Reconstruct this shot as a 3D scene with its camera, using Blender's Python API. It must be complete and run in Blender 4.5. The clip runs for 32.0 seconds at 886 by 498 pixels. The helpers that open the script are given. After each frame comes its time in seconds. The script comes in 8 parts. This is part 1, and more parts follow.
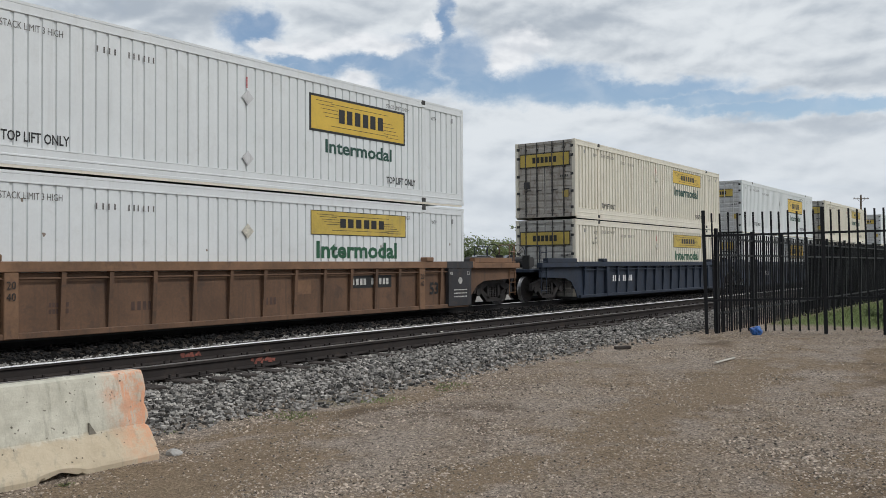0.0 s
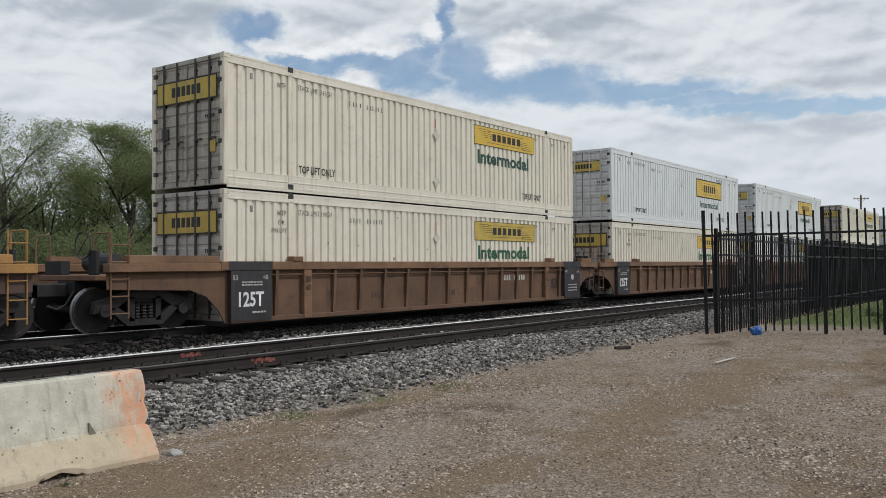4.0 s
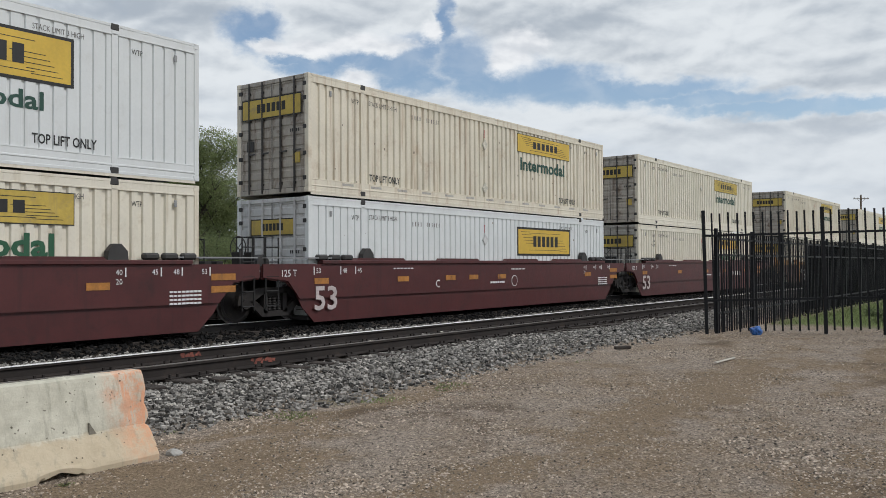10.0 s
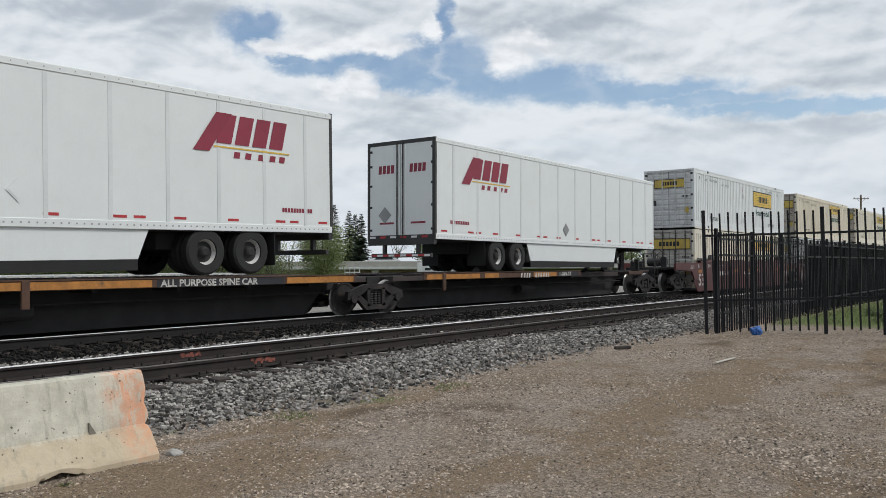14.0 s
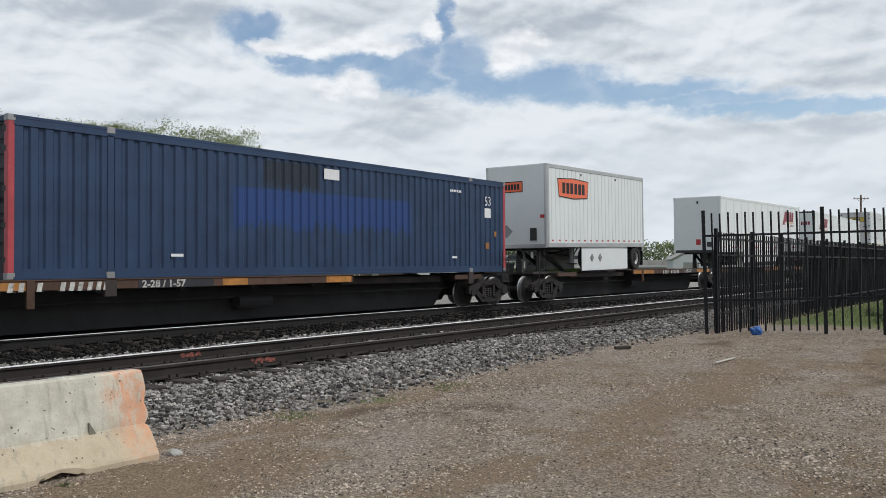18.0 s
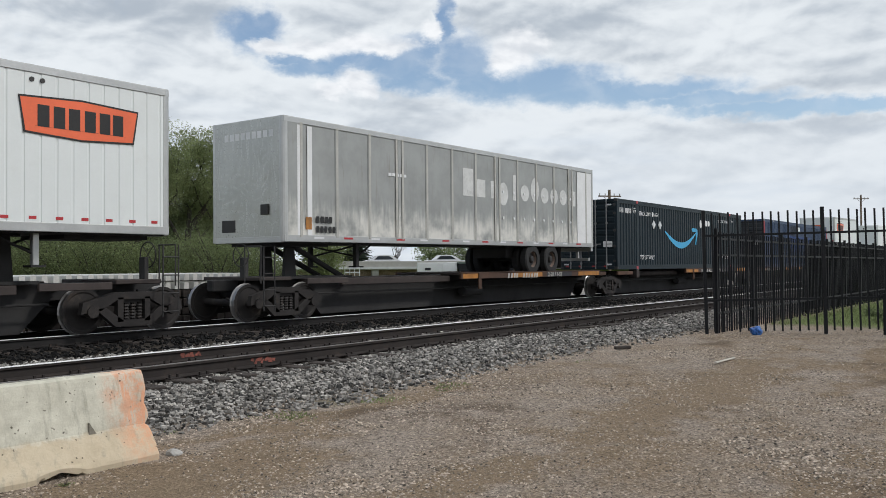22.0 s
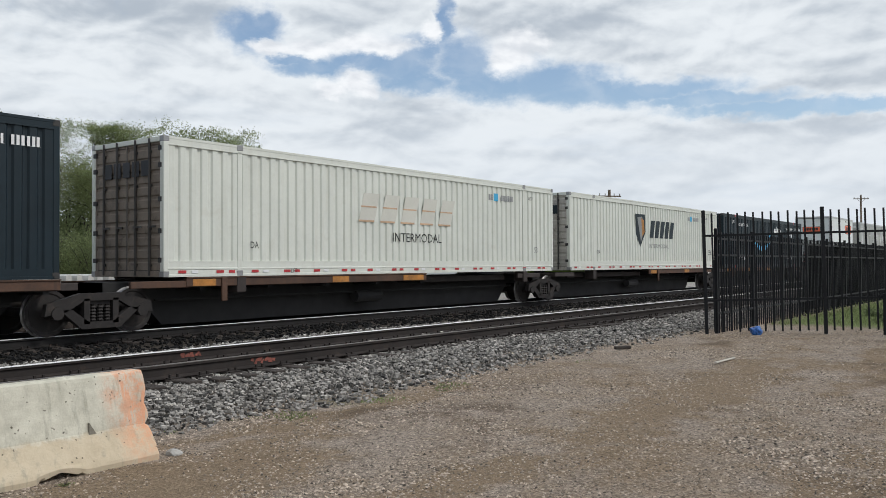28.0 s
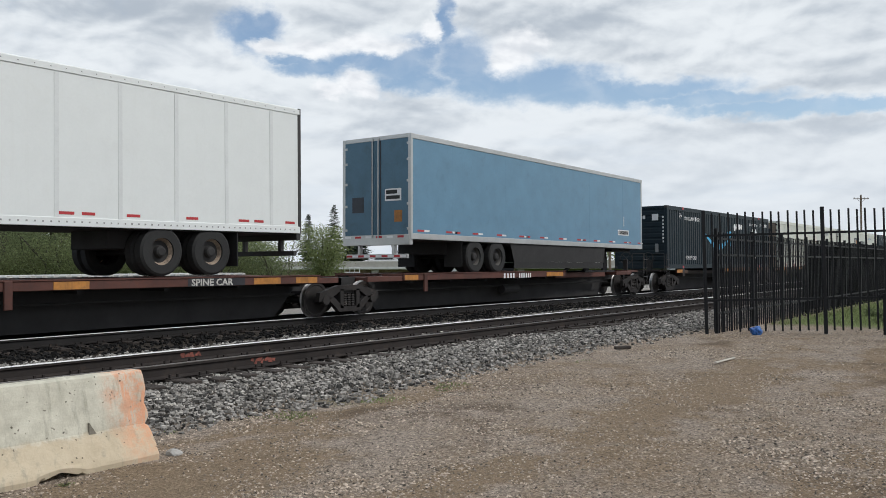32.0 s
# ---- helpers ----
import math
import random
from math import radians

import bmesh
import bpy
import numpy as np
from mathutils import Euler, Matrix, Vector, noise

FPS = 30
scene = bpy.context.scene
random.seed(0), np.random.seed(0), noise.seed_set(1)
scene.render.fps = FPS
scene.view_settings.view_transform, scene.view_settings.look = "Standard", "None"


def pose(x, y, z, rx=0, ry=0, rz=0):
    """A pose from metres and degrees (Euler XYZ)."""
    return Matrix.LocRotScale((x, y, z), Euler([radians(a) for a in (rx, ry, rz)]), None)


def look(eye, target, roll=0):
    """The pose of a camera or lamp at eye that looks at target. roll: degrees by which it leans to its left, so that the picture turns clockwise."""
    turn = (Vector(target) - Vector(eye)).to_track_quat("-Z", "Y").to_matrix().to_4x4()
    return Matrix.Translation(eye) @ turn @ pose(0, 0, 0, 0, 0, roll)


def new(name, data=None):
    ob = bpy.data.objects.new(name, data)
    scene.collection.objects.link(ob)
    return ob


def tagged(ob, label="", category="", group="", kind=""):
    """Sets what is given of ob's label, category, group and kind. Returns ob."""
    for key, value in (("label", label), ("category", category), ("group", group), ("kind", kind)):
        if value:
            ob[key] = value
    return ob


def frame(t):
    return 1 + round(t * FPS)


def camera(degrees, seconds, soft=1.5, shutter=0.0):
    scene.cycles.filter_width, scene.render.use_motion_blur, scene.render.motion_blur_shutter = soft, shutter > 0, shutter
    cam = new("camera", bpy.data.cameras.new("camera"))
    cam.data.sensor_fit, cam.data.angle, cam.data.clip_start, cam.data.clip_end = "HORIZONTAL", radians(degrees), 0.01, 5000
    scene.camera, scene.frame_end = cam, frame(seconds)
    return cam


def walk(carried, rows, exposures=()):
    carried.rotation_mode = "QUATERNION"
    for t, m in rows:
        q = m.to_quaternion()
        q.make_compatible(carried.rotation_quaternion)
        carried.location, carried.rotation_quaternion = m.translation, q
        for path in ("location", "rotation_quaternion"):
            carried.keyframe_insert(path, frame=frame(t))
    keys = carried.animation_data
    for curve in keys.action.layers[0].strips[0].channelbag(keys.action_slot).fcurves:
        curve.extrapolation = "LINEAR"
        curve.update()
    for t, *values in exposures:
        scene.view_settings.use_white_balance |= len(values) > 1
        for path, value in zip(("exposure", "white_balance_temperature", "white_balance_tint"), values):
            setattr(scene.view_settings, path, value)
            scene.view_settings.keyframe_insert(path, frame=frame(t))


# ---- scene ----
# World: x runs along the tracks, the way the train goes; y points across them; z = 0 is the top of the rails.
EYE = (0.0, 0.0, 1.307)
YAW, PITCH, ROLL = radians(36.345), radians(1.056), -0.276
cam = camera(54.8, 32.0, soft=0.85)
AIM = (EYE[0] + 10 * math.cos(YAW) * math.cos(PITCH), EYE[1] + 10 * math.sin(YAW) * math.cos(PITCH), EYE[2] + 10 * math.sin(PITCH))
walk(cam, [(0.0, look(EYE, AIM, ROLL)), (32.0, look(EYE, AIM, ROLL))], exposures=[(0.0, -0.10), (10.0, -0.08), (18.0, 0.0), (32.0, 0.05)])

SIDE = 14.833          # the train's near flank
MID = SIDE + 1.2955    # the middle of its track
NEAR_MID = 10.46       # the middle of the nearer track
SECONDS = 32.0


def run(t):
    """How far the train has gone after t seconds, in metres."""
    a = t / 10
    return 115.093 * a - 0.2802 * a ** 2 - 0.1591 * a ** 3 + 0.0349 * a ** 4


# ---- light ----
SUN_AZ, SUN_EL = radians(-62), radians(47)
sun = new("sun", bpy.data.lights.new("sun", "SUN"))
sun.data.energy, sun.data.angle, sun.data.color = 1.75, radians(6), (1.0, 0.980, 0.935)
sun.matrix_world = look((math.cos(SUN_AZ) * math.cos(SUN_EL), math.sin(SUN_AZ) * math.cos(SUN_EL), math.sin(SUN_EL)), (0, 0, 0))


class Nodes:
    """Short hand for wiring shader nodes."""

    def __init__(self, tree):
        self.t = tree

    def put(self, kind, **sockets):
        n = self.t.nodes.new(kind)
        for k, v in sockets.items():
            if k in ("operation", "blend_type", "data_type", "noise_dimensions", "feature", "sky_type", "sun_disc", "sun_elevation", "sun_rotation", "interpolation_type", "vector_type", "invert"):
                if k == "operation":
                    n.operation = v
                elif k == "blend_type":
                    n.blend_type = v
                elif k == "data_type":
                    n.data_type = v
                elif k == "noise_dimensions":
                    n.noise_dimensions = v
                elif k == "feature":
                    n.feature = v
                elif k == "sky_type":
                    n.sky_type = v
                elif k == "sun_disc":
                    n.sun_disc = v
                elif k == "sun_elevation":
                    n.sun_elevation = v
                elif k == "sun_rotation":
                    n.sun_rotation = v
                elif k == "interpolation_type":
                    n.interpolation_type = v
                elif k == "vector_type":
                    n.vector_type = v
                elif k == "invert":
                    n.invert = v
                continue
            i = n.inputs[int(k[1:])] if k[0] == "i" and k[1:].isdigit() else n.inputs[k.replace("_", " ")]
            if hasattr(v, "links") or isinstance(v, bpy.types.NodeSocket):
                self.t.links.new(v, i)
            else:
                i.default_value = v
        return n

    def math(self, op, a, b=0.0, c=0.0):
        return self.put("ShaderNodeMath", operation=op, i0=a, i1=b, i2=c).outputs[0]

    def vec(self, op, a, b=(0, 0, 0)):
        n = self.put("ShaderNodeVectorMath", operation=op, i0=a, i1=b)
        return n.outputs["Value"] if op in ("LENGTH", "DOT_PRODUCT") else n.outputs[0]

    def mix(self, f, a, b, mode="MIX"):
        n = self.put("ShaderNodeMix", data_type="RGBA", blend_type=mode)
        for i, v in ((0, f), (6, a), (7, b)):
            if isinstance(v, bpy.types.NodeSocket):
                self.t.links.new(v, n.inputs[i])
            else:
                n.inputs[i].default_value = v if i == 0 or len(v) == 4 else (*v, 1)
        return n.outputs[2]

    def span(self, v, a, b, c=0.0, d=1.0):
        n = self.put("ShaderNodeMapRange", interpolation_type="SMOOTHSTEP", i0=v, i1=a, i2=b, i3=c, i4=d)
        return n.outputs[0]

    def noise(self, vector, scale, detail=4.0, rough=0.55, dist=0.0):
        n = self.put("ShaderNodeTexNoise", Vector=vector, Scale=scale, Detail=detail, Roughness=rough, Distortion=dist)
        return n.outputs[0]


def sky_world():
    """A spring sky: broken cloud over blue, by azimuth and height."""
    w = bpy.data.worlds.new("sky")
    w.use_nodes = True
    w.node_tree.nodes.clear()
    g = Nodes(w.node_tree)
    out = g.put("ShaderNodeOutputWorld")
    way = g.put("ShaderNodeTexCoord").outputs["Generated"]
    xyz = g.put("ShaderNodeSeparateXYZ", i0=way)
    az = g.math("ARCTAN2", xyz.outputs[1], xyz.outputs[0])
    el = g.math("ARCSINE", xyz.outputs[2])
    flat = g.put("ShaderNodeCombineXYZ", i0=az, i1=g.math("MULTIPLY", el, 1.5), i2=0.0).outputs[0]
    # ragged cloud edges: the outlines below are bent at two scales
    bend = g.put("ShaderNodeTexNoise", Vector=flat, Scale=22.0, Detail=7.0, Roughness=0.62).outputs["Color"]
    bend = g.vec("MULTIPLY", g.vec("SUBTRACT", bend, (0.5, 0.5, 0.5)), (0.046, 0.032, 0.0))
    bent = g.put("ShaderNodeSeparateXYZ", i0=g.vec("ADD", g.put("ShaderNodeCombineXYZ", i0=az, i1=el, i2=0.0).outputs[0], bend))
    rag = g.math("MULTIPLY", g.math("SUBTRACT", g.noise(g.vec("ADD", flat, (7.3, 2.1, 0)), 36.0, 7.0, 0.60), 0.5), 1.25)

    def ovals(rows, inner, outer, grow=1.0):
        """How far a direction lies inside the nearest of some ovals: azimuth, height, half width, half height (radians)."""
        best = None
        for a, e, wa, we in rows:
            da = g.math("DIVIDE", g.math("SUBTRACT", bent.outputs[0], a), wa * grow)
            de = g.math("DIVIDE", g.math("SUBTRACT", bent.outputs[1], e), we * grow)
            r = g.math("SQRT", g.math("ADD", g.math("MULTIPLY", da, da), g.math("MULTIPLY", de, de)))
            best = r if best is None else g.math("MINIMUM", best, r)
        return g.span(g.math("ADD", best, rag), inner, outer, 1.0, 0.0)

    gaps = [(0.855, 0.2613, 0.023, 0.0172), (0.839, 0.273, 0.015, 0.0106), (0.807, 0.2338, 0.02, 0.004), (0.78, 0.2259, 0.035, 0.0079), (0.727, 0.2321, 0.034, 0.0093), (0.686, 0.2307, 0.031, 0.0198), (0.661, 0.2465, 0.022, 0.0132), (0.629, 0.2776, 0.008, 0.0185), (0.608, 0.2305, 0.031, 0.0238), (0.659, 0.2098, 0.034, 0.0093), (0.576, 0.2066, 0.041, 0.0132), (0.514, 0.2084, 0.054, 0.0152), (0.465, 0.1947, 0.067, 0.0106), (0.395, 0.1954, 0.067, 0.0086), (0.328, 0.1805, 0.06, 0.0066), (0.269, 0.1694, 0.074, 0.0053), (0.196, 0.1651, 0.08, 0.006), (1.9, 0.5, 0.5, 0.2), (-0.9, 0.6, 0.6, 0.15), (3.0, 0.4, 0.4, 0.12)]
    heaps = [(0.735, 0.2105, 0.023, 0.0139), (0.767, 0.201, 0.019, 0.0099), (0.721, 0.2031, 0.015, 0.0119), (0.832, 0.2452, 0.025, 0.0073), (0.553, 0.2403, 0.027, 0.0212), (0.537, 0.2542, 0.027, 0.0172), (0.648, 0.2683, 0.014, 0.0106), (0.715, 0.2535, 0.051, 0.0106), (0.781, 0.2483, 0.038, 0.0086)]
    bases = [(1.049, 0.2695, 0.082, 0.0106), (0.974, 0.271, 0.082, 0.0159), (0.883, 0.2814, 0.069, 0.0159), (0.742, 0.2851, 0.076, 0.0145), (0.484, 0.274, 0.062, 0.0159), (0.589, 0.2796, 0.034, 0.0132), (0.185, 0.1484, 0.033, 0.006), (0.408, 0.2301, 0.054, 0.0066)]
    puff_veil = g.noise(g.vec("ADD", flat, (2.2, 5.1, 0)), 16.0, 6.0, 0.55, 0.4)
    hole = g.math("MULTIPLY", ovals(gaps, 0.60, 1.70, 1.22), g.span(puff_veil, 0.30, 0.60, 0.80, 1.0))
    rim = ovals(gaps, 1.1, 2.6, 1.12)
    heap = ovals(heaps, 0.45, 1.25, 1.15)
    base = ovals(bases, 0.1, 1.9, 1.15)
    # soft wide unevenness, and rounded billows lit from above
    wide = g.vec("MULTIPLY", flat, (1.0, 1.4, 1.0))
    body = g.noise(wide, 4.2, 5.0, 0.45, 0.25)
    puff = g.noise(g.vec("ADD", wide, (4.0, 1.0, 0)), 11.0, 5.0, 0.48, 0.2)
    puff_up = g.noise(g.vec("ADD", wide, (4.004, 1.016, 0)), 11.0, 5.0, 0.48, 0.2)
    shade = g.math("ADD", g.math("MULTIPLY", body, 0.85), g.math("MULTIPLY", g.math("SUBTRACT", puff, puff_up), 1.0))
    shade = g.math("ADD", shade, g.math("MULTIPLY", puff, 0.25))
    shade = g.math("ADD", shade, g.math("MULTIPLY", rim, 0.13))
    shade = g.math("SUBTRACT", shade, g.math("MULTIPLY", base, 0.17))
    f = g.span(shade, 0.20, 0.72)
    cloud = g.mix(f, (0.485, 0.55, 0.63), (0.885, 0.935, 0.98))
    # towards the horizon the cloud thins to a pale haze
    low = g.span(el, 0.22, 0.06)
    cloud = g.mix(g.math("MULTIPLY", low, 0.55), cloud, (0.81, 0.87, 0.935))
    sheen = g.math("MULTIPLY", g.span(g.noise(g.vec("MULTIPLY", g.vec("ADD", flat, (1.7, 0.6, 0)), (1.0, 4.2, 1.0)), 4.5, 6.0, 0.55), 0.50, 0.72), g.span(el, 0.24, 0.12))
    cloud = g.mix(g.math("MULTIPLY", sheen, 0.30), cloud, (0.60, 0.70, 0.83))
    glow = g.span(g.math("ADD", g.math("SUBTRACT", puff, puff_up), 0.5), 0.36, 0.56)
    cloud = g.mix(g.math("MULTIPLY", heap, 0.85), cloud, g.mix(glow, (0.76, 0.80, 0.86), (1.05, 1.07, 1.10)))
    hole = g.math("MULTIPLY", hole, g.math("SUBTRACT", 1.0, heap))
    sky = g.put("ShaderNodeTexSky", sky_type="NISHITA", sun_disc=False, sun_elevation=SUN_EL, sun_rotation=radians(90) - SUN_AZ).outputs[0]
    blue = g.put("ShaderNodeBackground", Color=sky, Strength=0.128)
    white = g.put("ShaderNodeBackground", Color=cloud, Strength=0.90)
    both = g.put("ShaderNodeMixShader", Fac=g.math("SUBTRACT", 1.0, hole))
    g.t.links.new(blue.outputs[0], both.inputs[1])
    g.t.links.new(white.outputs[0], both.inputs[2])
    g.t.links.new(both.outputs[0], out.inputs[0])
    scene.world = w


sky_world()

# ---- materials ----
MATS = {}


def paint(name, base, rough=0.6, metal=0.0, vary=0.12, scale=1.5, grain=18.0, dirt=None, dirt_amount=0.0, streak=0.0, bump=0.0, bump_scale=60.0, island=0.0, spec=0.5, seed=0.0, spread=(0.3, 1.8)):
    """A surface with colour that varies at two scales, dirt in blots, runs down the height, and fine relief."""
    if name in MATS:
        return MATS[name]
    m = bpy.data.materials.new(name)
    m.use_nodes = True
    m.node_tree.nodes.clear()
    g = Nodes(m.node_tree)
    out = g.put("ShaderNodeOutputMaterial")
    at = g.put("ShaderNodeTexCoord").outputs["Object"]
    rnd = g.put("ShaderNodeObjectInfo").outputs["Random"]
    shift = g.put("ShaderNodeCombineXYZ", i0=g.math("MULTIPLY", rnd, 37.0), i1=g.math("MULTIPLY", rnd, 11.0), i2=seed).outputs[0]
    at = g.vec("ADD", at, shift)
    big = g.noise(at, scale, 4.0, 0.6)
    small = g.noise(at, grain, 5.0, 0.65)
    k = g.math("ADD", g.math("MULTIPLY", big, 0.6), g.math("MULTIPLY", small, 0.4))
    lo = tuple(max(0.0, c * (1 - 1.6 * vary)) for c in base)
    hi = tuple(min(1.0, c * (1 + 1.6 * vary)) for c in base)
    col = g.mix(g.span(k, 0.25, 0.75), lo, hi)
    if island:
        ri = g.put("ShaderNodeNewGeometry").outputs["Random Per Island"]
        col = g.mix(island, col, g.mix(ri, tuple(c * spread[0] for c in base), tuple(min(1, c * spread[1]) for c in base)), "MIX")
    if dirt is not None:
        blots = g.span(g.noise(g.vec("ADD", at, (3.1, 9.7, 4.4)), scale * 1.7, 7.0, 0.7, 0.4), 0.52, 0.74)
        amount = g.math("MULTIPLY", blots, dirt_amount)
        if streak:
            runs = g.noise(g.vec("MULTIPLY", at, (5.5, 5.5, 0.35)), 1.0, 5.0, 0.7)
            amount = g.math("MAXIMUM", amount, g.math("MULTIPLY", g.span(runs, 0.5, 0.74), streak))
        col = g.mix(amount, col, dirt)
    b = g.put("ShaderNodeBsdfPrincipled", Base_Color=col, Metallic=metal, Roughness=g.span(small, 0.2, 0.8, max(0.05, rough - 0.1), min(1.0, rough + 0.1)))
    b.inputs["Specular IOR Level"].default_value = spec
    if bump:
        h = g.put("ShaderNodeBump", Strength=bump, Distance=0.02, Height=g.noise(at, bump_scale, 6.0, 0.7))
        g.t.links.new(h.outputs[0], b.inputs["Normal"])
    g.t.links.new(b.outputs[0], out.inputs[0])
    MATS[name] = m
    return m


def ground_material():
    m = bpy.data.materials.new("gravel_ground")
    m.use_nodes = True
    m.node_tree.nodes.clear()
    g = Nodes(m.node_tree)
    out = g.put("ShaderNodeOutputMaterial")
    at = g.put("ShaderNodeTexCoord").outputs["Object"]
    xyz = g.put("ShaderNodeSeparateXYZ", i0=at)
    wide = g.noise(at, 0.28, 6.0, 0.62, 0.5)
    mid = g.noise(at, 1.6, 6.0, 0.65)
    fine = g.noise(at, 26.0, 6.0, 0.75)
    cell = g.put("ShaderNodeTexVoronoi", Vector=at, Scale=44.0)
    chip = g.put("ShaderNodeTexVoronoi", Vector=g.vec("MULTIPLY", at, (1.0, 1.3, 1.0)), Scale=95.0)
    speck = g.put("ShaderNodeSeparateColor", i0=cell.outputs["Color"]).outputs[0]
    grit = g.put("ShaderNodeSeparateColor", i0=chip.outputs["Color"]).outputs[1]
    speck = g.math("ADD", g.math("MULTIPLY", speck, 0.55), g.math("MULTIPLY", grit, 0.45))
    grey = g.mix(speck, (0.093, 0.076, 0.063), (0.53, 0.44, 0.36))
    brown = g.mix(speck, (0.095, 0.066, 0.042), (0.375, 0.278, 0.182))
    # trodden sand lies bare in drifts along the wheel lanes: x, y, half length, half width, turn
    bare = None
    for px, py, wl, ww, turn in ((10.8, 3.72, 4.2, 0.62, -0.03), (4.5, 5.75, 1.7, 0.8, 0.2), (7.2, 6.75, 2.4, 0.26, -0.12), (5.3, 3.9, 1.5, 0.35, 0.0), (15.0, 2.2, 3.0, 0.5, 0.0), (6.0, 1.0, 3.0, 0.6, 0.1)):
        dx, dy = g.math("SUBTRACT", xyz.outputs[0], px), g.math("SUBTRACT", xyz.outputs[1], py)
        c, n = math.cos(turn), math.sin(turn)
        u = g.math("DIVIDE", g.math("ADD", g.math("MULTIPLY", dx, c), g.math("MULTIPLY", dy, n)), wl)
        v = g.math("DIVIDE", g.math("SUBTRACT", g.math("MULTIPLY", dy, c), g.math("MULTIPLY", dx, n)), ww)
        r = g.math("SQRT", g.math("ADD", g.math("MULTIPLY", u, u), g.math("MULTIPLY", v, v)))
        bare = r if bare is None else g.math("MINIMUM", bare, r)
    bare = g.math("ADD", bare, g.math("MULTIPLY", g.math("SUBTRACT", mid, 0.5), 2.2))
    sand = g.span(bare, 0.35, 1.35, 1.0, 0.0)
    stony = g.span(g.math("SUBTRACT", g.math("ADD", g.math("MULTIPLY", wide, 0.55), g.math("MULTIPLY", mid, 0.45)), g.math("MULTIPLY", sand, 0.22)), 0.34, 0.62)
    col = g.mix(stony, brown, grey)
    col = g.mix(g.math("MULTIPLY", sand, 0.34), col, g.mix(grit, (0.185, 0.138, 0.095), (0.33, 0.255, 0.18)))
    col = g.mix(g.math("MULTIPLY", g.span(fine, 0.60, 0.76), 0.7), col, (0.40, 0.375, 0.335))
    col = g.mix(g.math("MULTIPLY", g.span(fine, 0.42, 0.28), 0.75), col, (0.040, 0.031, 0.024))
    # damp and oily earth in patches
    damp = g.noise(g.vec("ADD", at, (11.0, 5.0, 0)), 0.62, 6.0, 0.66, 0.8)
    col = g.mix(g.math("MULTIPLY", g.span(damp, 0.54, 0.68), 0.70), col, g.mix(speck, (0.045, 0.030, 0.020), (0.17, 0.118, 0.078)))
    pale = g.noise(g.vec("ADD", at, (2.0, 17.0, 0)), 0.9, 6.0, 0.66, 0.8)
    col = g.mix(g.math("MULTIPLY", g.span(pale, 0.58, 0.72), 0.45), col, g.mix(speck, (0.20, 0.18, 0.15), (0.50, 0.455, 0.39)))
    # grass far off, beyond the tracks and behind the fence
    y, x = xyz.outputs[1], xyz.outputs[0]
    far = g.span(g.math("ADD", y, g.math("MULTIPLY", mid, 3.0)), 30.0, 34.0)
    lawn = g.math("MULTIPLY", g.span(g.math("ADD", x, g.math("MULTIPLY", mid, 2.0)), 21.0, 23.0), g.span(y, 6.2, 5.4))
    grass = g.mix(fine, (0.06, 0.10, 0.025), (0.17, 0.20, 0.07))
    col = g.mix(g.math("MAXIMUM", far, lawn), col, grass)
    # Oily far-track bed; the train's shade is put into its colour too.
    oil_shade = g.math("MULTIPLY", g.span(g.math("ADD", y, g.math("MULTIPLY", mid, 0.6)), 13.2, 13.7), g.span(y, 21.0, 19.5))
    col = g.mix(g.math("MULTIPLY", oil_shade, 0.85), col, (0.020, 0.0195, 0.0195))
    # Ground below the near ballast darkened, to paint shade between the stones.
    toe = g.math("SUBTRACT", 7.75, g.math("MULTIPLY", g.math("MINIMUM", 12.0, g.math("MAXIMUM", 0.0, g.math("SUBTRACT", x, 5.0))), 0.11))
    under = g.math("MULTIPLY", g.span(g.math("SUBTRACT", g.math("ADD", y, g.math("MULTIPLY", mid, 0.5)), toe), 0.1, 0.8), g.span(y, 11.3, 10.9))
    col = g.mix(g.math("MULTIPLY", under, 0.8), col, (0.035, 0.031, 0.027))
    road = g.math("MULTIPLY", g.span(y, 19.5, 20.5), g.span(y, 34.0, 31.0))
    col = g.mix(g.math("MULTIPLY", road, 0.85), col, (0.30, 0.29, 0.27))
    # thin weeds at the foot of the ballast
    strip = g.math("MULTIPLY", g.span(y, 6.6, 7.0), g.span(y, 7.9, 7.3))
    weed = g.math("MULTIPLY", strip, g.span(g.noise(at, 0.9, 5.0, 0.7), 0.58, 0.70))
    col = g.mix(g.math("MULTIPLY", weed, 0.45), col, (0.11, 0.12, 0.045))
    b = g.put("ShaderNodeBsdfPrincipled", Base_Color=col, Roughness=0.92)
    b.inputs["Specular IOR Level"].default_value = 0.2
    h = g.put("ShaderNodeBump", Strength=0.9, Distance=0.03, Height=g.math("ADD", g.math("ADD", g.math("MULTIPLY", cell.outputs["Distance"], 0.6), g.math("MULTIPLY", chip.outputs["Distance"], 0.4)), g.math("MULTIPLY", fine, 0.8)))
    g.t.links.new(h.outputs[0], b.inputs["Normal"])
    g.t.links.new(b.outputs[0], out.inputs[0])
    return m


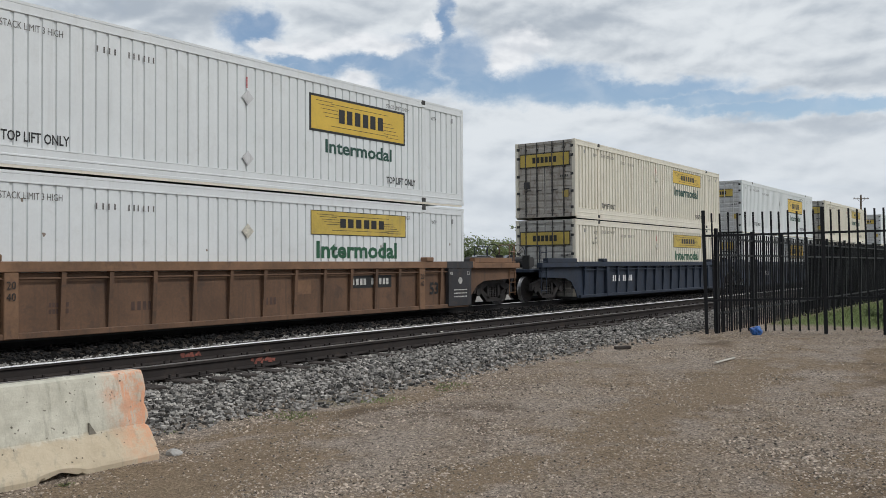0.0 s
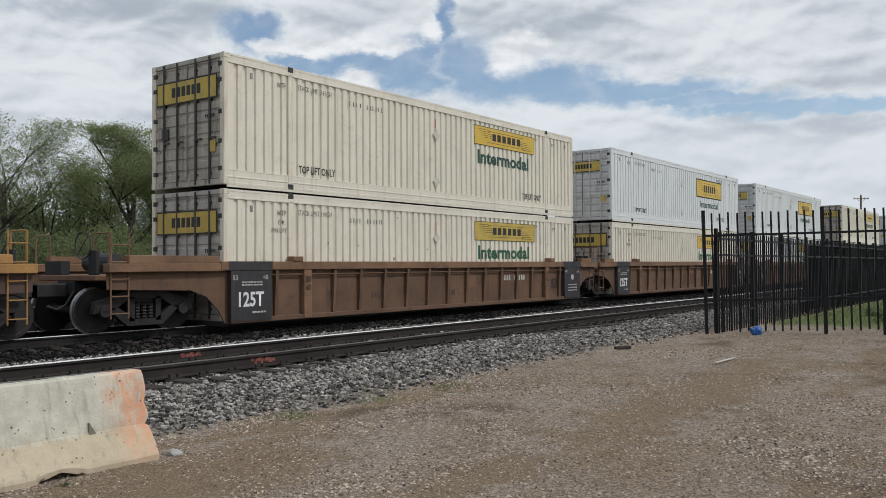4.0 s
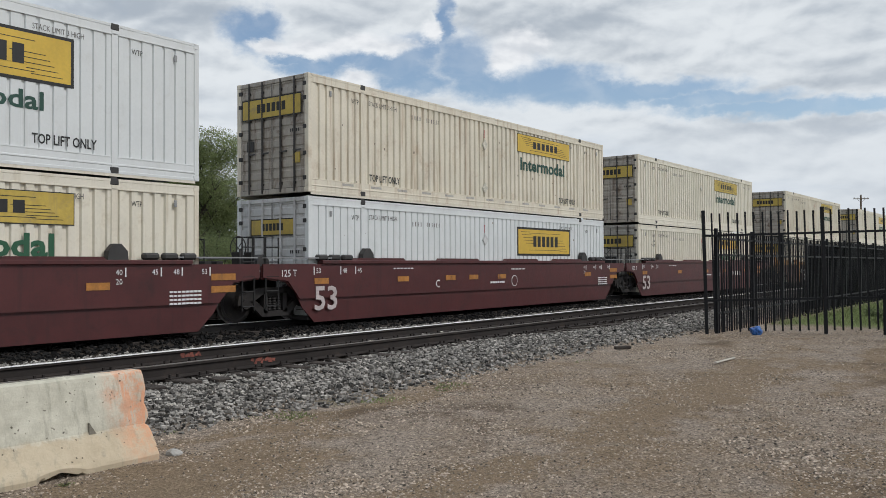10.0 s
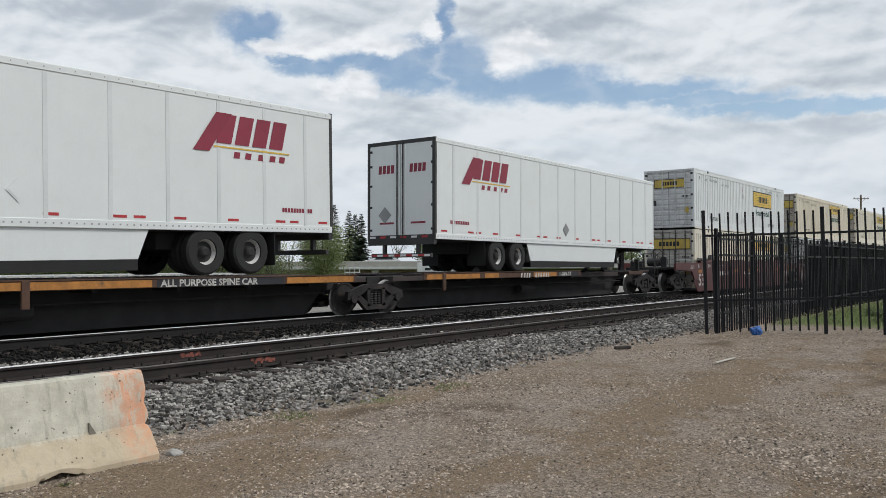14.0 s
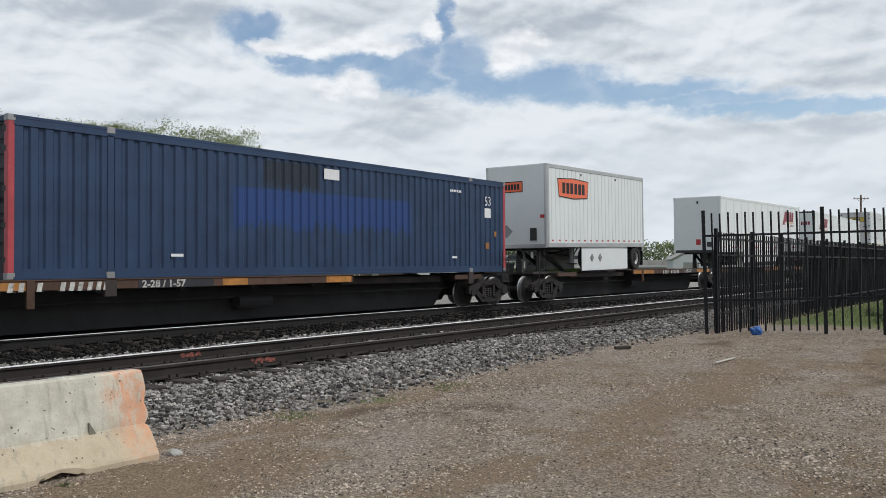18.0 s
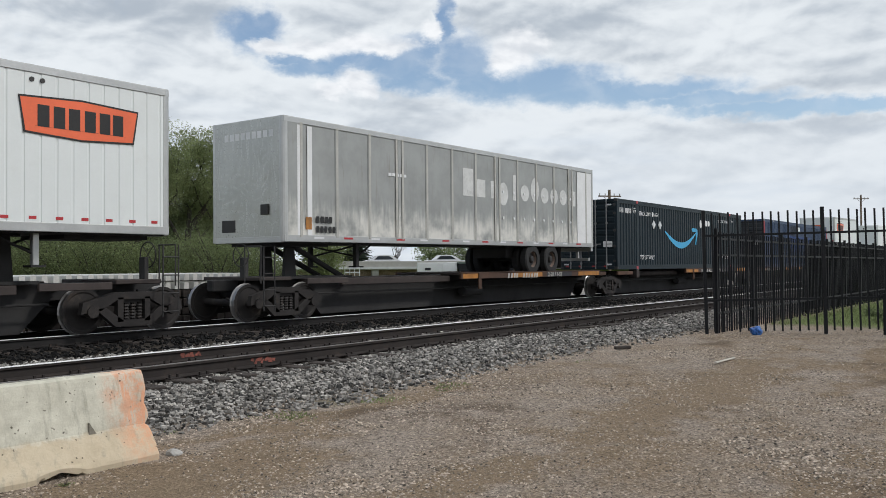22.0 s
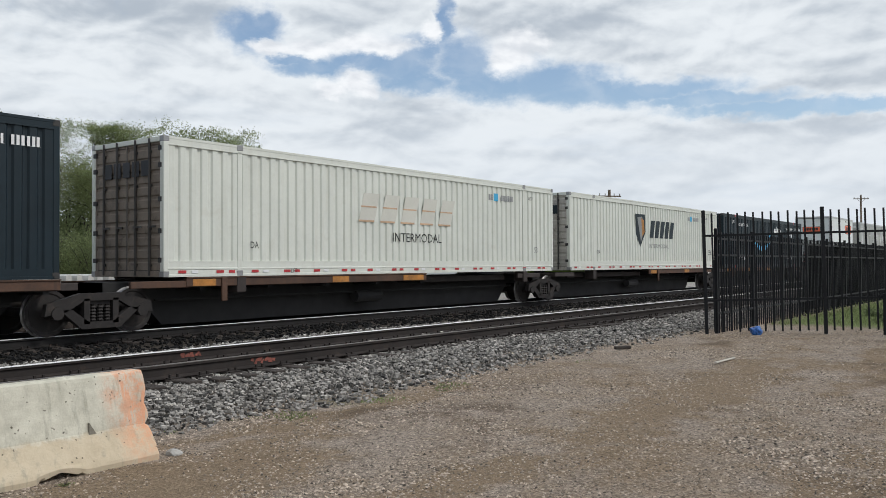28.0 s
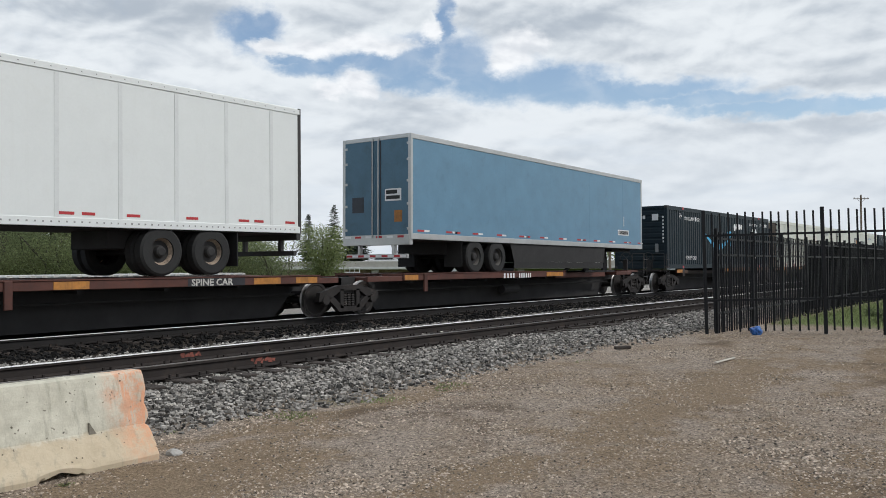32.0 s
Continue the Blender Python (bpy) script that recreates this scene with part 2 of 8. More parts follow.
GROUND = ground_material()
STONE = paint("ballast_stone", (0.172, 0.161, 0.147), 0.9, vary=0.3, island=0.95, bump=0.4, spread=(0.05, 2.6))
STONE_PALE = paint("pale_ballast", (0.215, 0.205, 0.19), 0.9, vary=0.3, island=0.92, bump=0.4, spread=(0.12, 2.2))
# Oily stone; the shade under the train is painted into this black as well.
STONE_DARK = paint("oily_ballast", (0.014, 0.0137, 0.0137), 0.85, vary=0.25, island=0.3, spec=0.15)
PEBBLE = paint("pebble", (0.300, 0.247, 0.198), 0.9, vary=0.2, island=0.95, spread=(0.13, 2.1))
RAIL_RUST = paint("rail_rust", (0.026, 0.021, 0.019), 0.75, spec=0.3, vary=0.3, dirt=(0.068, 0.046, 0.034), dirt_amount=0.5)
# Polished rail top; its reflected sky glare is put into this white.
RAIL_HEAD_GLARE = paint("rail_head", (0.86, 0.86, 0.85), 0.5, metal=0.0, vary=0.05)
RAIL_DULL = paint("rail_dull", (0.16, 0.145, 0.135), 0.5, metal=0.6, vary=0.2)
TIMBER = paint("tie_timber", (0.040, 0.031, 0.026), 0.9, vary=0.35, scale=3, grain=40, bump=0.6, bump_scale=90)
RAIL_BLACK = paint("black_rail", (0.014, 0.0125, 0.012), 0.7, spec=0.3, vary=0.3)
MARK_RED = paint("marking_red", (0.20, 0.062, 0.045), 0.8, vary=0.5, grain=30)


def barrier_concrete():
    """Old cast concrete: warm grey, run stains, a rough worn coat of orange paint at one end."""
    m = bpy.data.materials.new("barrier_concrete")
    m.use_nodes = True
    m.node_tree.nodes.clear()
    g = Nodes(m.node_tree)
    out = g.put("ShaderNodeOutputMaterial")
    at = g.put("ShaderNodeTexCoord").outputs["Object"]
    x = g.put("ShaderNodeSeparateXYZ", i0=at)
    big, mid, fine = g.noise(at, 2.2, 5.0, 0.6, 0.4), g.noise(at, 9.0, 6.0, 0.65), g.noise(at, 55.0, 6.0, 0.7)
    col = g.mix(g.span(g.math("ADD", g.math("MULTIPLY", big, 0.6), g.math("MULTIPLY", mid, 0.4)), 0.32, 0.68), (0.40, 0.38, 0.31), (0.62, 0.60, 0.505))
    # road dust on the sloping foot
    dust = g.math("MULTIPLY", g.span(g.math("ADD", x.outputs[2], g.math("MULTIPLY", g.math("SUBTRACT", mid, 0.5), 0.12)), 0.36, 0.30), 0.8)
    col = g.mix(dust, col, g.mix(mid, (0.40, 0.315, 0.21), (0.60, 0.50, 0.36)))
    runs = g.noise(g.vec("MULTIPLY", at, (14.0, 14.0, 1.1)), 1.0, 5.0, 0.65)
    col = g.mix(g.math("MULTIPLY", g.span(runs, 0.52, 0.72), 0.55), col, (0.27, 0.255, 0.205))
    col = g.mix(g.math("MULTIPLY", g.span(mid, 0.62, 0.72), 0.45), col, (0.22, 0.205, 0.165))
    edge = g.math("ADD", x.outputs[0], g.math("MULTIPLY", g.math("SUBTRACT", big, 0.5), 0.5))
    coat = g.math("MULTIPLY", g.span(edge, -0.48, -0.16), g.span(x.outputs[2], 0.06, 0.42, 0.35, 1.0))
    worn = g.span(g.math("ADD", g.math("MULTIPLY", mid, 0.7), g.math("MULTIPLY", fine, 0.3)), 0.38, 0.60, 0.95, 0.12)
    worn = g.math("MAXIMUM", worn, g.math("MULTIPLY", g.span(runs, 0.50, 0.40), 0.9))
    col = g.mix(g.math("MULTIPLY", g.math("MULTIPLY", coat, worn), 0.78), col, (0.74, 0.30, 0.15))
    pits = g.put("ShaderNodeTexVoronoi", Vector=g.vec("ADD", at, g.vec("MULTIPLY", g.put("ShaderNodeTexNoise", Vector=at, Scale=40.0, Detail=3.0).outputs["Color"], (0.03, 0.03, 0.03))), Scale=21.0)
    few = g.put("ShaderNodeSeparateColor", i0=pits.outputs["Color"]).outputs[0]
    hole = g.math("MULTIPLY", g.span(pits.outputs["Distance"], 0.22, 0.12), g.span(few, 0.84, 0.87))
    col = g.mix(g.math("MULTIPLY", hole, 0.8), col, (0.08, 0.07, 0.055))
    b = g.put("ShaderNodeBsdfPrincipled", Base_Color=col, Roughness=0.9)
    b.inputs["Specular IOR Level"].default_value = 0.2
    h = g.put("ShaderNodeBump", Strength=0.6, Distance=0.012, Height=g.math("SUBTRACT", g.math("ADD", mid, g.math("MULTIPLY", fine, 0.5)), g.math("MULTIPLY", hole, 1.5)))
    g.t.links.new(h.outputs[0], b.inputs["Normal"])
    g.t.links.new(b.outputs[0], out.inputs[0])
    return m


CONCRETE = barrier_concrete()
# Dark concrete that paints the shade inside the barrier's slot and air holes.
CONCRETE_HOLLOW = paint("hollow_shade_concrete", (0.19, 0.175, 0.142), 0.9, vary=0.3, grain=60)
CONCRETE_OLD = paint("old_concrete", (0.34, 0.33, 0.31), 0.9, vary=0.12, dirt=(0.2, 0.19, 0.17), dirt_amount=0.5, bump=0.3)
DARK_ROD = paint("dark_lock_rod", (0.05, 0.046, 0.042), 0.6, vary=0.25)
IRON = paint("black_iron", (0.014, 0.0145, 0.0165), 0.6, vary=0.25, spec=0.2)
MESH_BLACK = paint("black_screen", (0.0125, 0.0155, 0.019), 0.9, spec=0.1, vary=0.2, scale=0.8)
BARK = paint("bark", (0.05, 0.042, 0.035), 0.9, vary=0.3, bump=0.5)


def leaf_material(name, base):
    """Thin leaves: they let some light through, and each differs a little."""
    m = bpy.data.materials.new(name)
    m.use_nodes = True
    m.node_tree.nodes.clear()
    g = Nodes(m.node_tree)
    out = g.put("ShaderNodeOutputMaterial")
    at = g.put("ShaderNodeTexCoord").outputs["Object"]
    ri = g.put("ShaderNodeNewGeometry").outputs["Random Per Island"]
    k = g.math("ADD", g.math("MULTIPLY", ri, 0.45), g.math("MULTIPLY", g.noise(at, 0.7, 3.0, 0.5), 0.55))
    col = g.mix(g.span(k, 0.2, 0.8), tuple(c * 0.62 for c in base), tuple(c * 1.4 for c in base))
    a = g.put("ShaderNodeBsdfDiffuse", Color=col)
    b = g.put("ShaderNodeBsdfTranslucent", Color=col)
    both = g.put("ShaderNodeMixShader", Fac=0.5)
    g.t.links.new(a.outputs[0], both.inputs[1])
    g.t.links.new(b.outputs[0], both.inputs[2])
    g.t.links.new(both.outputs[0], out.inputs[0])
    return m


LEAF = leaf_material("spring_leaf", (0.225, 0.262, 0.125))
LEAF_DARK = leaf_material("bush_leaf", (0.175, 0.210, 0.108))
NEEDLE = paint("spruce_needle", (0.025, 0.042, 0.022), 0.8, vary=0.3, island=0.4)


# ---- mesh helpers ----
def part(name, bm, material, parent=None, label=""):
    """Links a bmesh as one mesh object, under a thing or a part."""
    me = bpy.data.meshes.new(name)
    if isinstance(bm, tuple):
        me.from_pydata(*bm)
        me.update()
    else:
        bmesh.ops.recalc_face_normals(bm, faces=bm.faces)
        bm.to_mesh(me)
        bm.free()
    for m in material if isinstance(material, (list, tuple)) else (material,):
        me.materials.append(m)
    ob = new(name, me)
    if parent is not None:
        ob.parent = parent
    return tagged(ob, label) if label else ob


def again(ob, name, m, parent=None):
    """Another object on the same mesh."""
    o = new(name, ob.data)
    o.parent = parent if parent is not None else ob.parent
    o.matrix_basis = m
    return o


def box(bm, x0, x1, y0, y1, z0, z1, bevel=0.0):
    r = bmesh.ops.create_cube(bm, size=1.0, matrix=Matrix.Translation(((x0 + x1) / 2, (y0 + y1) / 2, (z0 + z1) / 2)) @ Matrix.Diagonal((x1 - x0, y1 - y0, z1 - z0, 1)))
    if bevel:
        es = list({e for v in r["verts"] for e in v.link_edges})
        bmesh.ops.bevel(bm, geom=es, offset=bevel, segments=1, affect="EDGES")
    return bm


def boxes(*rows, bevel=0.0):
    bm = bmesh.new()
    for r in rows:
        box(bm, *r, bevel=bevel)
    return bm


def prism(bm, pts, a0, a1, axis="y"):
    """A flat outline drawn out along an axis."""
    def at(p, a):
        return {"y": (p[0], a, p[1]), "x": (a, p[0], p[1]), "z": (p[0], p[1], a)}[axis]
    lo = [bm.verts.new(at(p, a0)) for p in pts]
    hi = [bm.verts.new(at(p, a1)) for p in pts]
    bm.faces.new(lo)
    bm.faces.new(hi[::-1])
    n = len(pts)
    for i in range(n):
        bm.faces.new((lo[i], hi[i], hi[(i + 1) % n], lo[(i + 1) % n]))
    return bm


def rod(bm, p, q, r, n=8, r2=None):
    p, q = Vector(p), Vector(q)
    d = q - p
    m = Matrix.Translation((p + q) / 2) @ d.to_track_quat("Z", "Y").to_matrix().to_4x4()
    bmesh.ops.create_cone(bm, cap_ends=True, segments=n, radius1=r, radius2=r if r2 is None else r2, depth=d.length, matrix=m)
    return bm


def rods(*rows, n=8):
    bm = bmesh.new()
    for p, q, r in rows:
        rod(bm, p, q, r, n)
    return bm


WORDS = {}


def words(text, size, material, parent, m, wide=1.0, name="lettering", label="", bold=0.0):
    """Flat lettering that reads from -y, its lower left corner at the pose m."""
    key = (text, round(size, 3), material.name, bold)
    if key not in WORDS:
        cu = bpy.data.curves.new("text", "FONT")
        cu.body, cu.size, cu.resolution_u, cu.fill_mode = text, size, 2, "FRONT"
        cu.offset = bold
        tmp = bpy.data.objects.new("text", cu)
        scene.collection.objects.link(tmp)
        bpy.context.view_layer.update()
        me = bpy.data.meshes.new_from_object(tmp.evaluated_get(bpy.context.evaluated_depsgraph_get()))
        bpy.data.objects.remove(tmp)
        bpy.data.curves.remove(cu)
        me.transform(pose(0, 0, 0, 90))
        me.materials.clear()
        me.materials.append(material)
        WORDS[key] = me
    ob = new(name, WORDS[key])
    ob.parent, ob.matrix_basis = parent, m @ Matrix.Diagonal((wide, 1, 1, 1))
    return tagged(ob, label) if label else ob


# ---- ground ----
def rise(x):
    k = min(1.0, max(0.0, (x - 4.5) / 13.0))
    return -0.43 + 0.30 * k * k * (3 - 2 * k)


def land(x, y):
    """The height of the yard, the track bed and the land beyond."""
    z = rise(x)
    bed = -0.225
    toe = 7.9 - 0.11 * min(12, max(0, x - 5))
    if y > toe:
        k = min(1.0, (y - toe) / max(0.6, 9.3 - toe))
        z = z * (1 - k) + bed * k
    if y > 19.0:
        k = min(1.0, (y - 19.0) / 6.0)
        z = bed * (1 - k) + -0.62 * k
    return z + 0.012 * noise.noise((x * 0.9, y * 0.9, 0)) + 0.03 * noise.noise((x * 0.18, y * 0.18, 5))


def steps(lo, hi, near, fine, grow):
    a, out = near, [near]
    d = fine
    while a < hi:
        a += d
        out.append(min(a, hi))
        d = fine if a < near + 14 else d * grow
    a, d = near, fine
    while a > lo:
        a -= d
        out.insert(0, max(a, lo))
        d = fine if a > near - 6 else d * grow
    return out


def ground():
    xs, ys = steps(-3000, 3000, 6.0, 0.22, 1.25), steps(-3000, 3000, 5.0, 0.22, 1.25)
    verts = [(x, y, land(x, y)) for y in ys for x in xs]
    n = len(xs)
    faces = [(j * n + i, j * n + i + 1, (j + 1) * n + i + 1, (j + 1) * n + i) for j in range(len(ys) - 1) for i in range(n - 1)]
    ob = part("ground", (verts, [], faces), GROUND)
    ob.data.polygons.foreach_set("use_smooth", [True] * len(ob.data.polygons))
    tagged(ob, "gravel yard of grey stones and brown dirt", "ground", kind="structure")


ground()


def stones(name, places, material, label, category):
    """Angular stones, one mesh; places: x, y, z, size."""
    rng = np.random.default_rng(7)
    corner = np.array([(sx, sy, sz) for sx in (-1, 1) for sy in (-1, 1) for sz in (-1, 1)], float) * 0.5
    quad = np.array([(0, 1, 3, 2), (4, 6, 7, 5), (0, 4, 5, 1), (2, 3, 7, 6), (1, 5, 7, 3)])
    p = np.asarray(places)
    n = len(p)
    v = corner[None] * rng.uniform(0.45, 1.15, (n, 8, 3)) * np.stack([rng.uniform(0.8, 1.5, n), rng.uniform(0.7, 1.2, n), rng.uniform(0.5, 0.95, n)], -1)[:, None]
    a, b = rng.uniform(0, 2 * np.pi, n), rng.uniform(-0.6, 0.6, n)
    ca, sa, cb, sb = np.cos(a), np.sin(a), np.cos(b), np.sin(b)
    x, y, z = v[..., 0], v[..., 1], v[..., 2]
    y, z = y * cb[:, None] - z * sb[:, None], y * sb[:, None] + z * cb[:, None]
    x, y = x * ca[:, None] - y * sa[:, None], x * sa[:, None] + y * ca[:, None]
    v = np.stack([x, y, z], -1) * p[:, None, 3:4] + p[:, None, :3]
    f = (quad[None] + (np.arange(n) * 8)[:, None, None]).reshape(-1, 4)
    me = bpy.data.meshes.new(name)
    me.from_pydata(v.reshape(-1, 3), [], f)
    me.materials.append(material)
    return tagged(new(name, me), label, category, kind="stuff")


def chips(name, places, material, label, category):
    """Small sharp chips of stone lying on the ground, one mesh; places: x, y, z, size."""
    rng = np.random.default_rng(17)
    p = np.asarray(places)
    n = len(p)
    a = rng.uniform(0, 2 * np.pi, n)[:, None] + np.array([0, 0.5, 1.0, 1.5]) * np.pi + rng.uniform(-0.5, 0.5, (n, 4))
    r = rng.uniform(0.45, 1.0, (n, 4))
    foot = np.stack([np.cos(a) * r, np.sin(a) * r, rng.uniform(-0.2, 0.15, (n, 4))], -1)
    tip = np.stack([rng.uniform(-0.35, 0.35, n), rng.uniform(-0.35, 0.35, n), rng.uniform(0.25, 0.65, n)], -1)[:, None]
    v = np.concatenate([foot, tip], 1) * p[:, None, 3:4] + p[:, None, :3]
    f = (np.array([(0, 1, 4), (1, 2, 4), (2, 3, 4), (3, 0, 4)])[None] + (np.arange(n) * 5)[:, None, None]).reshape(-1, 3)
    me = bpy.data.meshes.new(name)
    me.from_pydata(v.reshape(-1, 3), [], f)
    me.materials.append(material)
    return tagged(new(name, me), label, category, kind="stuff")


def ballast():
    rng = np.random.default_rng(3)
    rows = []

    def fill(n, x0, x1, y0, y1, size, lift, power=1.0):
        for _ in range(n):
            x = x0 + (x1 - x0) * rng.random() ** power
            y = rng.uniform(y0, y1)
            rows.append((x, y, land(x, y) + lift(x, y) + rng.uniform(-0.01, 0.02), rng.uniform(*size)))

    for _ in range(50000):   # the near shoulder
        x = 3.0 + 42.0 * rng.random() ** 1.8
        toe = 7.45 - 0.11 * min(12, max(0, x - 5)) + 0.35 * noise.noise((x * 0.7, 3, 0))
        y = toe + (9.6 - toe) * rng.random() ** 0.62
        rows.append((x, y, land(x, y) + rng.uniform(-0.018, 0.03) - (0.010 if y > 9.05 else 0.0), 0.020 + 0.042 * rng.random() ** 1.3))
    fill(6000, 3.0, 60.0, 9.8, 11.1, (0.03, 0.07), lambda x, y: 0.015, 1.6)
    stones("ballast", rows, STONE, "loose dark grey crushed-stone track ballast", "ballast")
    rows = []
    fill(17000, 3.0, 80.0, 11.3, 13.35, (0.025, 0.058), lambda x, y: 0.02, 1.7)
    stones("pale_ballast", rows, STONE_PALE, "pale grey crushed stone between the two tracks", "ballast")
    rows = []
    fill(17000, -2.0, 75.0, 13.25, 18.2, (0.035, 0.075), lambda x, y: 0.035 if y < 15.2 else 0.015, 1.5)
    stones("oily_ballast", rows, STONE_DARK, "oily crushed-stone track ballast with the train's shade painted into its black", "ballast")
    rows = []
    for _ in range(215000):   # gravel of the yard
        d = 3.2 + 15.0 * rng.random() ** 1.25
        a = YAW + rng.uniform(-0.53, 0.53)
        x, y = d * math.cos(a) / math.cos(a - YAW), d * math.sin(a) / math.cos(a - YAW)
        if y > 7.9 or y < -6:
            continue
        coarse = noise.noise((x * 0.55, y * 0.55, 3)) + 0.6 * noise.noise((x * 1.7, y * 1.7, 8))
        for px, py, wl, ww in ((10.8, 3.72, 4.2, 0.62), (4.5, 5.75, 1.7, 0.7), (7.2, 6.75, 2.4, 0.26), (5.3, 3.9, 1.5, 0.35), (15.0, 2.2, 3.0, 0.5)):
            coarse -= 0.45 * max(0.0, 1.3 - math.hypot((x - px) / wl, (y - py) / ww))   # few stones on the bare sand
        if coarse + rng.uniform(-0.6, 0.6) < -0.15:
            continue
        rows.append((x, y, land(x, y) + 0.002, 0.006 + (0.016 + 0.012 * min(1.0, max(0.0, coarse + 0.2))) * rng.random() ** 2.2))
    chips("gravel", rows, PEBBLE, "scattered small grey and brown gravel stones", "gravel")


ballast()


# ---- tracks ----
def rail_outline(y, top):
    h = 0.18
    return [(y - 0.075, top - h), (y + 0.075, top - h), (y + 0.075, top - h + 0.012), (y + 0.012, top - h + 0.035), (y + 0.010, top - 0.05), (y + 0.036, top - 0.035),
            (y + 0.036, top - 0.008), (y + 0.030, top), (y - 0.030, top), (y - 0.036, top - 0.008), (y - 0.036, top - 0.035), (y - 0.010, top - 0.05), (y - 0.012, top - h + 0.035), (y - 0.075, top - h + 0.012)]


def track(name, mid, x0, x1, ties, label, dull=False):
    base = tagged(new(name), label, "railway track", kind="structure")
    for s in (-0.755, 0.755):
        bm = bmesh.new()
        prism(bm, rail_outline(mid + s, 0.0), x0, x1, "x")
        part("rail", bm, RAIL_RUST if dull else RAIL_BLACK, base, "steel rail with rusty web" if dull else "steel rail with black web")
        # Overlaps the rail's edge so the painted line looks thick from the camera.
        bm = boxes((x0, x1, mid + s - 0.0375, mid + s + 0.0375, -0.005, 0.004))
        part("rail_head", bm, RAIL_DULL if dull and s < 0 else RAIL_HEAD_GLARE, base, "dull running surface" if dull and s < 0 else "polished running surface, its sky glare painted white")
    tie = plate = None
    rng = random.Random(int(mid))
    for i in range(int((ties[1] - ties[0]) / 0.5)):
        x = ties[0] + 0.5 * i
        m = pose(x + rng.uniform(-0.02, 0.02), mid + rng.uniform(-0.05, 0.05), -0.19 + rng.uniform(-0.006, 0.006), rng.uniform(-0.5, 0.5), 0, rng.uniform(-1.5, 1.5))
        if tie is None:
            tie = part("tie", boxes((-0.115, 0.115, -1.3, 1.3, -0.17, 0.0), bevel=0.012), TIMBER, base)
            tie.matrix_basis = m
            bm = bmesh.new()
            box(bm, -0.1, 0.1, -0.17, 0.17, 0.0, 0.018)
            for dx in (-0.06, 0.06):
                for dy in (-0.10, 0.10):
                    box(bm, dx - 0.012, dx + 0.012, dy - 0.016, dy + 0.016, 0.018, 0.06)
            plate = part("tie_plate", bm, RAIL_RUST, base)
            plate.matrix_basis = m @ pose(0, -0.755, 0)
            again(plate, "tie_plate", m @ pose(0, 0.755, 0), base)
        else:
            again(tie, "tie", m, base)
            again(plate, "tie_plate", m @ pose(0, -0.755, 0), base)
            again(plate, "tie_plate", m @ pose(0, 0.755, 0), base)
    return base


near_track = track("track_near", NEAR_MID, -60.0, 600.0, (2.0, 62.0), "near railway track of rusty steel rails on timber ties", dull=True)
far_track = track("track_far", MID, -120.0, 900.0, (-2.0, 62.0), "railway track that the freight train runs on")
for y, x in ((NEAR_MID - 0.768, 8.42), (NEAR_MID + 0.742, 8.30)):
    bm, rng = bmesh.new(), random.Random(int(y * 10))
    for i in range(9):   # sprayed on by hand
        a, z = x + 0.045 * i + rng.uniform(-0.03, 0.03), -0.105 + rng.uniform(-0.025, 0.025)
        prism(bm, [(a, z), (a + rng.uniform(0.03, 0.09), z - 0.015), (a + rng.uniform(0.04, 0.11), z + rng.uniform(0.02, 0.06)), (a + 0.02, z + rng.uniform(0.02, 0.05))], y - 0.003 - 0.0004 * i, y + 0.004)
    part("paint_mark", bm, MARK_RED, near_track, "faded red survey paint")


